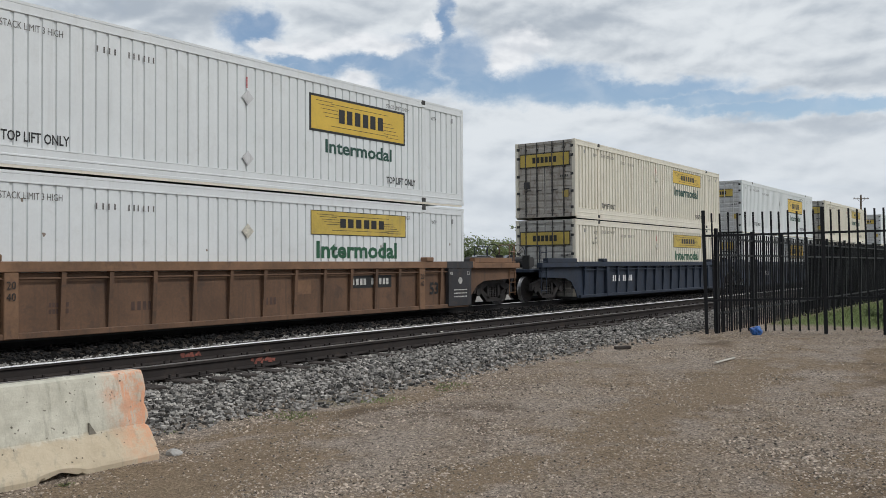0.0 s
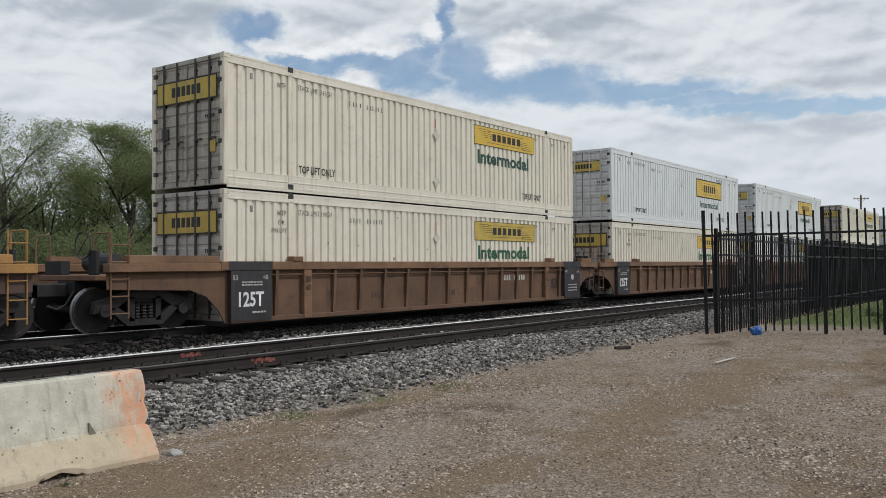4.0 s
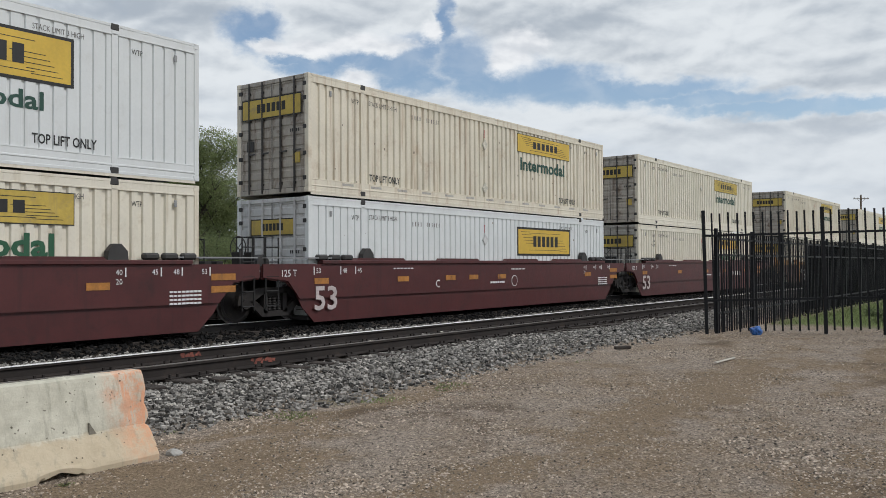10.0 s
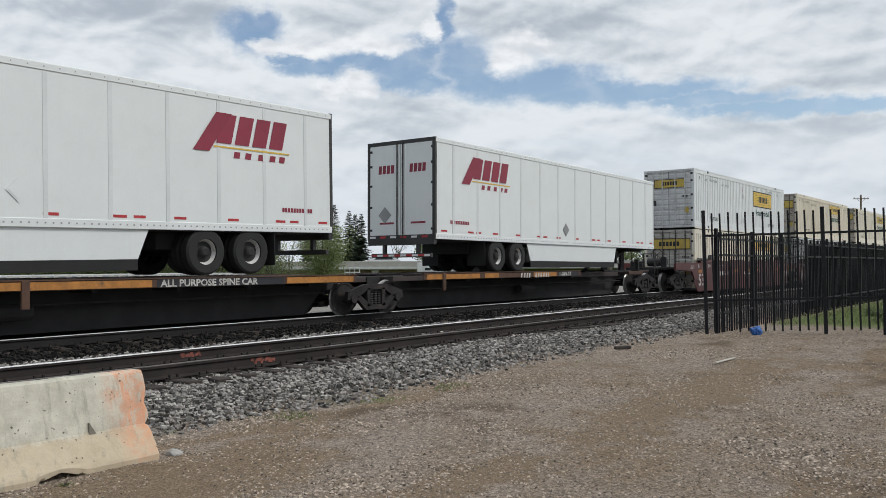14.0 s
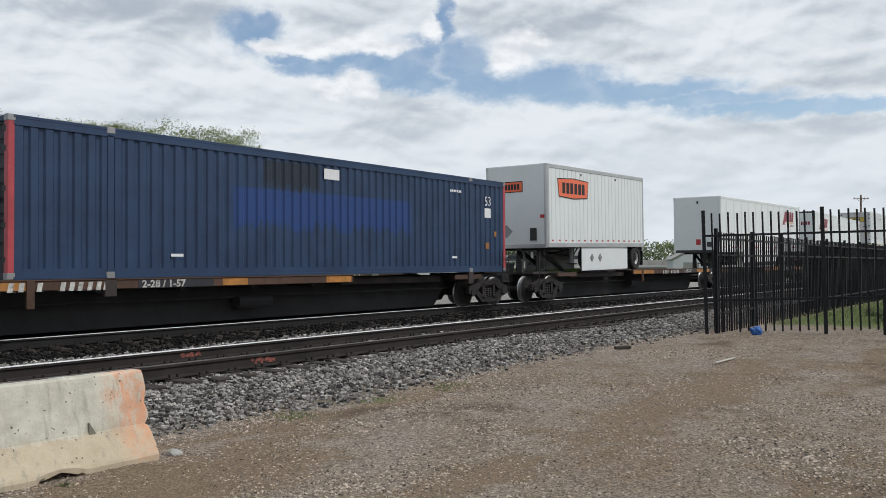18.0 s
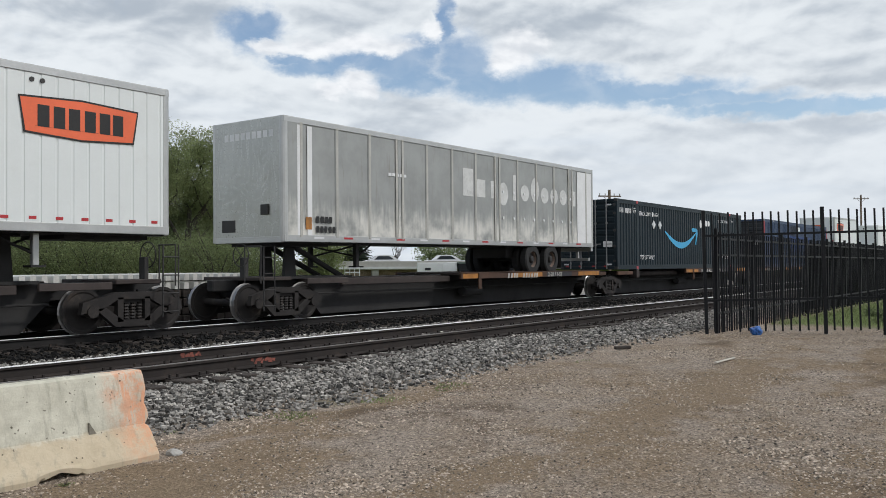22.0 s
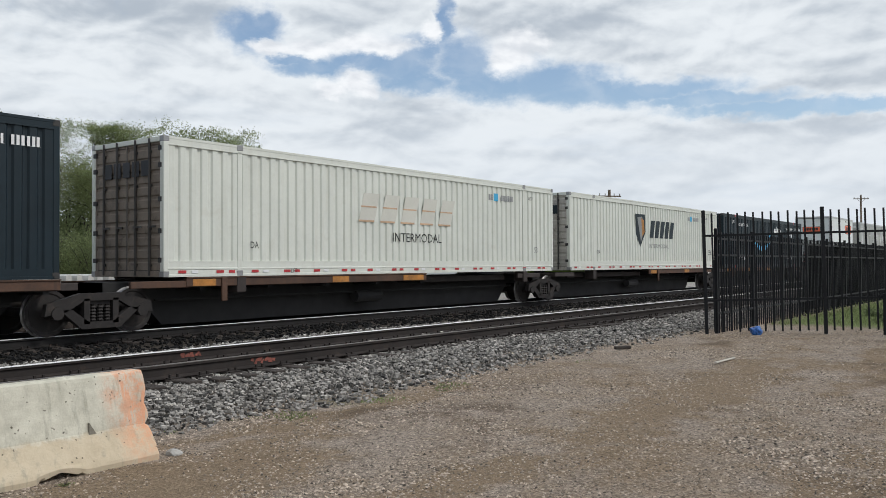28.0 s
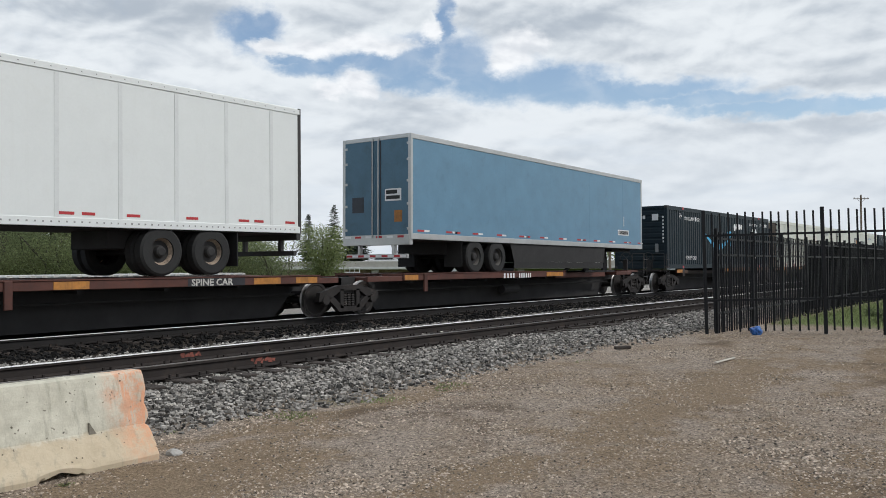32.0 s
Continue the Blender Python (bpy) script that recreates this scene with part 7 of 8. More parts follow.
def prime_box(label, ends, number_left):
    c = shell("container", label, "pressed_dark", NAVY, NAVY, cast=DARK, ends=ends)
    for o in c.children:
        if o.name.startswith("lift_casting"):
            o.data.materials[0] = RED_POST
    # the curved arrow
    bm = bmesh.new()
    n = 22
    lo, hi = [], []
    for i in range(n + 1):
        f = i / n
        x = 5.07 + 3.95 * f
        z = 1.80 - 0.80 * math.sin(math.pi * (0.04 + 0.86 * f)) + 0.16 * f
        w = 0.03 + 0.20 * math.sin(math.pi * min(1, f * 0.9 + 0.06))
        lo.append((x, z - w * 0.62))
        hi.append((x, z + w * 0.62))
    lo_v = [bm.verts.new((x, 0.008, z)) for x, z in lo]
    hi_v = [bm.verts.new((x, 0.008, z)) for x, z in hi]
    for i in range(n):
        bm.faces.new((lo_v[i], lo_v[i + 1], hi_v[i + 1], hi_v[i]))
    part("arrow_swoosh", bm, CYAN, c, "light blue curved arrow emblem")
    bm = bmesh.new()
    prism(bm, [(8.42, 1.86), (8.60, 1.96), (9.06, 1.94), (9.24, 1.86), (9.24, 1.62), (9.02, 1.14), (8.92, 1.16), (9.06, 1.70), (9.0, 1.78), (8.6, 1.76)], 0.003, 0.007)
    part("arrow_head", bm, CYAN, c)
    # the brand word as plain blocks
    for x, w, z0, z1, round_ in ((9.55, 0.34, 1.98, 2.38, True), (9.93, 0.14, 2.10, 2.38, False), (10.13, 0.10, 2.10, 2.50, False), (10.29, 0.36, 2.10, 2.38, False), (10.71, 0.32, 2.10, 2.38, True)):
        part("brand_shape", prism(bmesh.new(), blob(x, x + w, z0, z1) if round_ else [(x, z0), (x + w, z0), (x + w, z1), (x, z1)], 0.006, 0.010), PALE, c, "plain white brand shape")
    words("STACK LIMIT", 0.24, PALE, c, pose(2.2, 0.009, 2.30), wide=0.92, bold=0.002)
    words("HIGH", 0.24, PALE, c, pose(3.78, 0.009, 2.30), wide=0.92, bold=0.002)
    plate(c, "print_block", 3.60, 3.73, 2.29, 2.49, PALE)
    words("STACK LIMIT", 0.20, PALE, c, pose(12.3, 0.009, 2.36), wide=0.75, bold=0.002)
    plate(c, "print_block", 13.36, 13.46, 2.36, 2.51, PALE)
    words("HIGH", 0.20, PALE, c, pose(13.5, 0.009, 2.36), wide=0.75, bold=0.002)
    words("TOP LIFT ONLY", 0.26, PALE, c, pose(2.3, 0.009, 0.42), wide=0.85, bold=0.002)
    words("TOP LIFT ONLY", 0.24, PALE, c, pose(12.6, 0.009, 0.46), wide=0.75, bold=0.002)
    if number_left:
        bars(c, "printed_number", 0.25, 0.65, 2.34, 2.54, 4, PALE, gap=0.4)
        bars(c, "printed_number", 0.80, 1.42, 2.34, 2.54, 6, PALE, gap=0.4)
        words("WTP", 0.20, PALE, c, pose(1.55, 0.009, 2.36), wide=0.8)
        words("WTP", 0.18, PALE, c, pose(14.4, 0.009, 2.42), wide=0.8)
        for x in (3.75, 4.45):
            diamond(c, x, 1.95, 0.20, PLACARD, -0.004, label="silver placard holder")
    else:
        bars(c, "printed_number", 14.85, 15.15, 2.36, 2.54, 4, PALE, gap=0.4)
        bars(c, "printed_number", 15.25, 15.80, 2.36, 2.54, 6, PALE, gap=0.4)
        words("WTP", 0.20, PALE, c, pose(14.35, 0.009, 2.38), wide=0.8)
        words("WTP", 0.20, PALE, c, pose(1.5, 0.009, 2.38), wide=0.8)
        for x in (12.9, 13.5):
            diamond(c, x, 2.02, 0.19, PLACARD, -0.004, label="silver placard holder")
    plate(c, "arrow_mark", 1.55, 1.85, 2.56, 2.58, PALE)
    # the end that faces back
    for y in (1.55, 2.0):
        bm = bmesh.new()
        prism(bm, [(y, 1.30), (y + 0.20, 1.56), (y, 1.82), (y - 0.20, 1.56)], -0.030, -0.018, "x")
        part("placard_holder", bm, PLACARD, c, "silver placard holder")
    if ends == "doors":
        for i, z in enumerate((0.18, 2.62)):
            for y in (0.25, 2.2):
                part("reflector", boxes((-0.012, -0.004, y, y + 0.22, z, z + 0.06)), PALE, c)
        part("door_plate", boxes((-0.014, -0.004, 0.22, 0.62, 0.92, 1.16)), PALE, c, "white data plate")
        for y in (0.45, 1.0, 1.6, 2.2):
            part("reflector", boxes((-0.012, -0.004, y, y + 0.14, 0.10, 0.16)), RED, c)
    else:
        bm = bmesh.new()
        for i in range(6):
            box(bm, -0.012, -0.004, 1.05 + 0.14 * i, 1.16 + 0.14 * i, 2.30, 2.46)
        part("brand_shape", bm, PALE, c, "white brand shape")
        part("swoosh", boxes((-0.012, -0.004, 1.3, 1.75, 2.20, 2.24)), CYAN, c)
        part("end_sticker", boxes((-0.012, -0.004, 0.42, 0.72, 2.22, 2.52)), PALE, c, "white square sticker")
        part("end_plate", boxes((-0.012, -0.004, 0.42, 0.58, 0.75, 1.15)), STEEL, c)
        for i in range(8):
            part("upright_print", boxes((-0.012, -0.004, 0.16, 0.22, 1.2 + 0.16 * i, 1.29 + 0.16 * i)), PALE, c)
    return c


def blue_box():
    c = shell("container", "faded blue container with red corner posts and painted-out lettering", "pressed", BLUE, BLACKISH, post=RED_POST, cast=STEEL)
    for o in list(c.children):
        if o.name.startswith("lift_post"):
            o.data.materials[0] = BLUE
    plate(c, "white_patch", 7.80, 8.34, 2.36, 2.62, PALE, label="white painted patch")
    plate(c, "white_patch", 14.95, 15.30, 1.70, 2.0, PALE, label="white painted patch")
    words("53", 0.42, PALE, c, pose(14.95, 0.009, 2.08), wide=0.9)
    bars(c, "printed_number", 13.1, 13.7, 2.40, 2.47, 7, PALE)
    plate(c, "small_label", 3.35, 3.65, 0.42, 0.48, PALE)
    plate(c, "small_label", 13.2, 13.45, 0.42, 0.48, PALE)
    plate(c, "small_label", 15.0, 15.2, 0.72, 0.92, GOLD)
    plate(c, "small_label", 15.5, 15.62, 1.12, 1.28, GOLD)
    for y in (0.35, 1.9):
        part("end_label", boxes((-0.012, -0.004, y, y + 0.22, 1.35, 1.65)), STEEL, c)
    return c


def swift_box(kind):
    c = shell("container", "pale cream container with faded brand lettering" if kind else "pale cream container with a dark horse-shield emblem", "pressed", CREAM, DOOR_RUST if kind else DOOR_OLD, cast=STEEL)
    z0, z1 = 1.36, 2.12
    mat, under = (DOOR_OLD, None) if kind else (NAVY, None)
    x0 = 5.9 if kind else 7.4
    w = (10.2 - x0) / 5
    for i in range(5):
        bm = bmesh.new()
        a = x0 + w * i
        lean = 0.22
        outline = [(a, z0), (a + w * 0.72, z0), (a + w * 0.72 + lean, z1), (a + lean, z1)]
        prism(bm, outline, 0.006, 0.010)
        part("brand_shape", bm, paint("faded_brand", (0.56, 0.55, 0.49), 0.6, vary=0.05) if kind else NAVY, c, "slanted brand shape")
        if kind:
            bm = boxes((a, a + w * 0.7, 0.003, 0.006, z0, z0 + 0.05), (a + 0.1, a + w * 0.7 + 0.1, 0.003, 0.006, z0 + 0.38, z0 + 0.42))
            part("rust_line", bm, paint("rust_tint", (0.50, 0.34, 0.22), 0.7, vary=0.2), c)
    words("INTERMODAL" if kind else "INTERMODAL", 0.36 if kind else 0.26, BLACK if kind else STEEL, c, pose(7.26 if kind else 7.3, 0.009, 0.86 if kind else 0.92), wide=1.0 if kind else 1.4)
    if not kind:
        bm = bmesh.new()
        prism(bm, [(5.9, 2.35), (6.9, 2.35), (6.95, 1.6), (6.4, 0.95), (5.95, 1.5)], 0.006, 0.010)
        part("shield", bm, NAVY, c, "dark shield emblem")
        bm = bmesh.new()
        prism(bm, [(6.1, 2.2), (6.6, 2.25), (6.8, 1.7), (6.45, 1.15), (6.3, 1.6)], 0.003, 0.006)
        part("shield_shape", bm, STEEL, c)
        prism(bm := bmesh.new(), [(6.5, 2.2), (6.75, 2.1), (6.85, 1.6), (6.6, 1.4)], 0.0, 0.003)
        part("shield_accent", bm, GOLD, c)
        words("53ft", 0.34, BLACK, c, pose(14.85, 0.009, 0.66), wide=0.85)
    else:
        words("53", 0.30, STEEL, c, pose(14.85, 0.009, 0.62), wide=0.8)
    bars(c, "printed_number", 12.0, 12.3, 2.28, 2.46, 2, STEEL, gap=0.3)
    plate(c, "blue_label", 12.33, 12.58, 2.26, 2.50, CYAN)
    bars(c, "printed_number", 12.75, 13.5, 2.28, 2.46, 6, STEEL, gap=0.3)
    words("DA", 0.22, BLACK, c, pose(2.28, 0.009, 0.62), wide=0.8)
    words("WTP", 0.18, BLACK, c, pose(14.45, 0.009, 2.40), wide=0.8)
    words("LIFT", 0.14, BLACK, c, pose(3.5, -0.012, 0.06), wide=0.8)
    for i in range(16):
        x = 0.35 + i * 0.98
        plate(c, "reflector", x, x + 0.20, 0.075, 0.135, RED, -0.006)
        plate(c, "reflector", x + 0.34, x + 0.50, 0.075, 0.135, RED if i % 2 else PALE, -0.006)
    bm = bmesh.new()
    for i in range(5):
        a = 0.5 + 0.33 * i
        prism(bm, [(a, 2.10), (a + 0.25, 2.10), (a + 0.25, 2.42), (a, 2.42)], -0.010, -0.004, "x")
    part("end_brand_shape", bm, GRAF_B if kind else NAVY, c, "dark brand shape on the doors")
    return c


mover(blue_box(), -198.26, SIDE, 1.080)
mover(prime_box("dark navy container with blue curved arrow and barred doors", "doors", True), -218.89, SIDE, 1.080)
mover(prime_box("dark navy container with blue curved arrow and ribbed end", "front", False), -273.49, SIDE, 1.080)
mover(swift_box(0), -290.71, SIDE, 1.080)
mover(swift_box(1), -308.12, SIDE, 1.080)
mover(prime_box("dark navy container with blue curved arrow and ribbed end", "front", False), -326.48, SIDE, 1.080)


# ---- trailers ----
def tyre_mesh(r, w):
    bm = bmesh.new()
    prof = [(0.0, r * 0.56), (0.0, r * 0.90), (w * 0.14, r), (w * 0.86, r), (w, r * 0.9), (w, r * 0.56)]
    n = 26
    rings = [[bm.verts.new((q * math.cos(2 * math.pi * i / n), y, q * math.sin(2 * math.pi * i / n))) for i in range(n)] for y, q in prof]
    for a, b in zip(rings, rings[1:] + rings[:1]):
        for i in range(n):
            bm.faces.new((a[i], a[(i + 1) % n], b[(i + 1) % n], b[i]))
    return bm


def rim_mesh(r, outer=True):
    bm = bmesh.new()
    prof = [(0.0, r), (0.02, r * 0.95), (0.05, r * 0.86), (0.10, r * 0.76)] if outer else [(0.10, r * 0.76), (0.10, r * 0.45), (0.02, r * 0.36), (0.0, r * 0.24)]
    n = 22
    rings = [[bm.verts.new((q * math.cos(2 * math.pi * i / n), y, q * math.sin(2 * math.pi * i / n))) for i in range(n)] for y, q in prof]
    for a, b in zip(rings, rings[1:]):
        for i in range(n):
            bm.faces.new((a[i], a[(i + 1) % n], b[(i + 1) % n], b[i]))
    if not outer:
        bm.faces.new(rings[-1])
    return bm


WHEEL_PARTS = {}


def trailer(label, length, rear, wall, style, wheels, top=3.93, low=0.95, rim=None, rails=None, skirt=None, door=None, trim=None, roll=False):
    """A road trailer: x along it from the train's rear, y from its near flank, z from under its tyres; rear: -1 where its doors face back."""
    t = tagged(new("semi_trailer"), label, "trailer", "road trailers")
    L = length
    rails, door, trim, rim = rails or ALU, door or wall, trim or STEEL, rim or RIM

    def X(d):
        return d if rear < 0 else L - d

    def span(a, b):
        return (X(a), X(b)) if rear < 0 else (X(b), X(a))

    # walls
    if style == "ribbed":
        sheet = pressed_side(0.31, 0.03, 0.012, 0.08, L - 0.08, low + 0.16, top - 0.10, 0.012, 0.012)
    elif style == "posts":
        sheet = pressed_side(1.24, 1.10, 0.018, 0.10, L - 0.10, low + 0.10, top - 0.10, 0.0, 0.01)
    elif style == "smooth_sheet":
        sheet = pressed_side(3.0, 0.004, 0.002, 0.08, L - 0.08, low + 0.16, top - 0.14, 0.012, 0.004)
    else:
        sheet = pressed_side(1.295, 0.012, 0.006, 0.08, L - 0.08, low + 0.16, top - 0.14, 0.012, 0.004)
    near = part("side_wall", sheet, wall, t)
    again(near, "side_wall", pose(L, TW, 0, 0, 0, 180), t)
    part("roof", boxes((0.03, L - 0.03, 0.02, TW - 0.02, top - 0.03, top), bevel=0.01), rails, t)
    part("floor_frame", boxes((0.1, L - 0.1, 0.08, TW - 0.08, low - 0.02, low + 0.14)), SOOT, t)
    for s, y in ((-1, 0.0), (1, TW)):
        o, i = (y - 0.004, y + 0.05) if s < 0 else (y - 0.05, y + 0.004)
        part("top_rail", boxes((0.03, L - 0.03, o, i, top - 0.15, top - 0.02), bevel=0.008), rails, t)
        part("bottom_rail", boxes((0.03, L - 0.03, o, i, low, low + 0.165), bevel=0.008), rails, t)
    if style == "plate":
        seam = None
        n = int((L - 0.6) / 1.295)
        first = ((L - 0.16) - int((L - 0.16) / 1.295) * 1.295) / 2 + 0.08 + 1.295 / 2
        for i in range(int((L - 0.16) / 1.295)):
            m = pose(first + 1.295 * i, 0, 0)
            if seam is None:
                bm = boxes((-0.045, 0.045, 0.004, 0.012, low + 0.17, top - 0.16))
                seam = part("wall_seam", bm, paint("seam_grey", (0.64, 0.66, 0.655), 0.45, vary=0.05) if wall is TRAILER_W else wall, t)
                seam.matrix_basis = m
            else:
                again(seam, "wall_seam", m, t)
    # rear
    xr = X(0.0)
    d = -1 if rear < 0 else 1
    if roll:
        for i in range(7):   # a roll-up door of wide slats, set back in its trim
            h = (top - low - 0.30) / 7
            part("door_slat", boxes((*sorted((xr - 0.05 * d, xr - 0.09 * d)), 0.13, TW - 0.13, low + 0.15 + h * i, low + 0.146 + h * (i + 1)), bevel=0.004), door, t)
        part("door_track", boxes((*sorted((xr, xr - 0.09 * d)), 0.10, 0.135, low + 0.14, top - 0.12), (*sorted((xr, xr - 0.09 * d)), TW - 0.135, TW - 0.10, low + 0.14, top - 0.12)), DARK, t, "black door seal")
        bm = boxes((*sorted((xr + 0.03 * d, xr)), 0.1, TW - 0.1, 0.70, 0.80), bevel=0.008)
        for y in (0.1, 0.5, 0.95, 1.5, 2.0, TW - 0.2):
            box(bm, *sorted((xr + 0.03 * d, xr - 0.04 * d)), y, y + 0.08, 0.44, low)
        part("bumper_step", bm, trim, t, "grimy aluminium bumper and steps")
        part("spare_coupling", boxes((*sorted((xr - 0.02 * d, xr - 0.3 * d)), 1.0, 1.45, 0.5, 0.78), bevel=0.04), SOOT, t)
        for y in (0.2, 0.36, 2.1, 2.26):
            part("tail_light", rods(((xr + 0.035 * d, y + 0.06, 0.88), (xr + 0.0 * d, y + 0.06, 0.88), 0.05), n=10), RED, t)
    for a, b in () if roll else ((0.10, TW / 2 - 0.01), (TW / 2 + 0.01, TW - 0.10)):
        leaf = part("door", boxes((*sorted((xr, xr - 0.05 * d)), a, b, low + 0.14, top - 0.12), bevel=0.006), door, t)
        y = b - 0.10 if a < 1 else a + 0.10
        part("lock_rod", rods(((xr + 0.03 * d, y, low + 0.05), (xr + 0.03 * d, y, top - 0.06), 0.02)), trim if door is not TRAILER_W else DARK, leaf)
        for z in (1.25, 1.95, 2.6, 3.2, 3.65):
            yy = a if a < 1 else b
            part("hinge", boxes((*sorted((xr + 0.012 * d, xr - 0.05 * d)), yy - 0.09, yy + 0.05, z - 0.035, z + 0.035), bevel=0.005), trim, leaf)
    for y in (0.0, TW - 0.10):
        part("rear_post", boxes((*sorted((xr + 0.008 * d, xr - 0.09 * d)), y - 0.003, y + 0.103, low, top), bevel=0.01), trim, t)
    part("rear_header", boxes((*sorted((xr + 0.006 * d, xr - 0.09 * d)), 0.1, TW - 0.1, top - 0.12, top - 0.002), bevel=0.008), trim, t)
    part("rear_sill", boxes((*sorted((xr + 0.02 * d, xr - 0.12 * d)), 0.03, TW - 0.03, low - 0.16, low + 0.14), bevel=0.012), trim, t)
    for i in range(6):
        y = 0.25 + 0.4 * i
        part("reflector", boxes((*sorted((xr + 0.026 * d, xr + 0.02 * d)), y, y + 0.22, low + 0.05, low + 0.11)), RED if i % 2 == 0 else PALE, t)
    bm = boxes((*sorted((xr + 0.0 * d, xr - 0.10 * d)), 0.15, TW - 0.15, 0.42, 0.54), bevel=0.01)
    for y in (0.6, TW - 0.7):
        box(bm, *sorted((xr, xr - 0.10 * d)), y, y + 0.10, 0.5, low)
    guard = part("underride_guard", bm, trim, t)
    for i in range(10):
        part("guard_reflector", boxes((*sorted((xr + 0.004 * d, xr)), 0.18 + 0.225 * i, 0.40 + 0.225 * i, 0.45, 0.51)), RED if i % 2 else PALE, guard)
    # nose
    xn = X(L)
    part("front_wall", boxes((*sorted((xn, xn + 0.06 * d)), 0.06, TW - 0.06, low, top - 0.02), bevel=0.01), wall if style != "posts" else TRAILER_S, t)
    for y in (0.0, TW):
        part("front_post", rods(((xn + 0.10 * d, y + (0.10 if y == 0 else -0.10), low), (xn + 0.10 * d, y + (0.10 if y == 0 else -0.10), top - 0.01), 0.108), n=14), trim if style != "plate" else rails, t)
    part("nose_sill", boxes((*sorted((xn - 0.004 * d, xn + 0.14 * d)), 0.1, TW - 0.1, low - 0.02, low + 0.13), bevel=0.01), trim, t)
    part("coupling_plate", boxes((*span(L - 2.0, L - 0.2), 0.5, TW - 0.5, low - 0.10, low)), SOOT, t)
    # running gear
    part("bogie_frame", boxes((*span(wheels[0] - 0.85, wheels[-1] + 0.85), 0.62, TW - 0.62, 0.55, low), bevel=0.02), SOOT, t)
    part("mud_flap", boxes((*span(wheels[0] - 0.72, wheels[0] - 0.70), 0.05, 0.72, 0.18, low)), RUBBER, t)
    part("mud_flap", boxes((*span(wheels[0] - 0.72, wheels[0] - 0.70), TW - 0.72, TW - 0.05, 0.18, low)), RUBBER, t)
    for w in wheels:
        part("axle", rods(((X(w), 0.15, 0.5), (X(w), TW - 0.15, 0.5), 0.065)), SOOT, t)
        for y, turn in ((0.03, 0), (TW - 0.03, 180)):
            key = rim.name
            hub = new("wheel")
            hub.parent, hub.matrix_basis = t, pose(X(w), y, 0.5, 0, 0, turn)
            if key not in WHEEL_PARTS:
                a = part("tyre", tyre_mesh(0.5, 0.26), RUBBER, hub)
                b = part("rim", rim_mesh(0.30), rim, hub)
                c = part("tyre", tyre_mesh(0.5, 0.26), RUBBER, hub)
                c.matrix_basis = pose(0, 0.33, 0)
                b.matrix_basis = pose(0, 0.02, 0)
                h = part("hub", rim_mesh(0.30, False), SOOT, hub)
                h.matrix_basis = pose(0, 0.02, 0)
                WHEEL_PARTS[key] = (a, b, h)
            else:
                a, b, h = WHEEL_PARTS[key]
                again(h, "hub", pose(0, 0.02, 0), hub)
                again(a, "tyre", pose(0, 0, 0), hub)
                again(a, "tyre", pose(0, 0.33, 0), hub)
                again(b, "rim", pose(0, 0.02, 0), hub)
    lg = L - (3.0 if L > 10 else 2.6)
    for y in (0.45, TW - 0.45):
        part("landing_leg", boxes((X(lg) - 0.06, X(lg) + 0.06, y - 0.06, y + 0.06, 0.35, low), bevel=0.01), trim if L < 10 else SOOT, t)
        part("landing_foot", boxes((X(lg) - 0.14, X(lg) + 0.14, y - 0.14, y + 0.14, 0.31, 0.35)), SOOT, t)
    part("leg_brace", rods(((X(lg), 0.45, 0.6), (X(lg), TW - 0.45, 0.9), 0.025), ((X(lg), 0.45, 0.9), (X(lg), TW - 0.45, 0.6), 0.025), ((X(lg) + 0.8 * d, 0.6, low), (X(lg), 0.45, 0.55), 0.025)), SOOT, t)
    if skirt:
        a, b = span(*skirt)
        for y in (0.05, TW - 0.07):
            if L > 10:
                bm = bmesh.new()
                slope = 0.25
                p = [(a + slope, 0.36), (a, low), (b, low), (b - 0.9, 0.36)] if rear > 0 else [(a + 0.25, 0.36), (a, low), (b, low), (b - 0.2, 0.36)]
                if rear > 0:
                    p = [(a + 0.2, 0.36), (a, low), (b, low), (b - 0.25, 0.36)]
                prism(bm, p, y, y + 0.02)
                sk = part("side_skirt", bm, TRAILER_W if wall is TRAILER_W else SOOT, t, "smooth side skirt")
                part("skirt_flap", boxes((p[0][0], p[3][0], y, y + 0.02, 0.14, 0.355)), RUBBER, sk)
            else:
                part("side_skirt", boxes((a, b, y, y + 0.02, 0.06, low), bevel=0.006), TRAILER_W, t, "white side skirt panel")
    return t, X


def strips(t, L, low, n, first=0.3, both=True):
    for i in range(n):
        x = first + (L - 0.8) * i / (n - 1)
        plate(t, "reflector", x, x + 0.30 if L > 10 else x + 0.14, low + 0.22, low + 0.275, RED, 0.010)
        if both and i % 3 == 1:
            plate(t, "reflector", x + 0.45, x + 0.72, low + 0.22, low + 0.275, RED, 0.010)


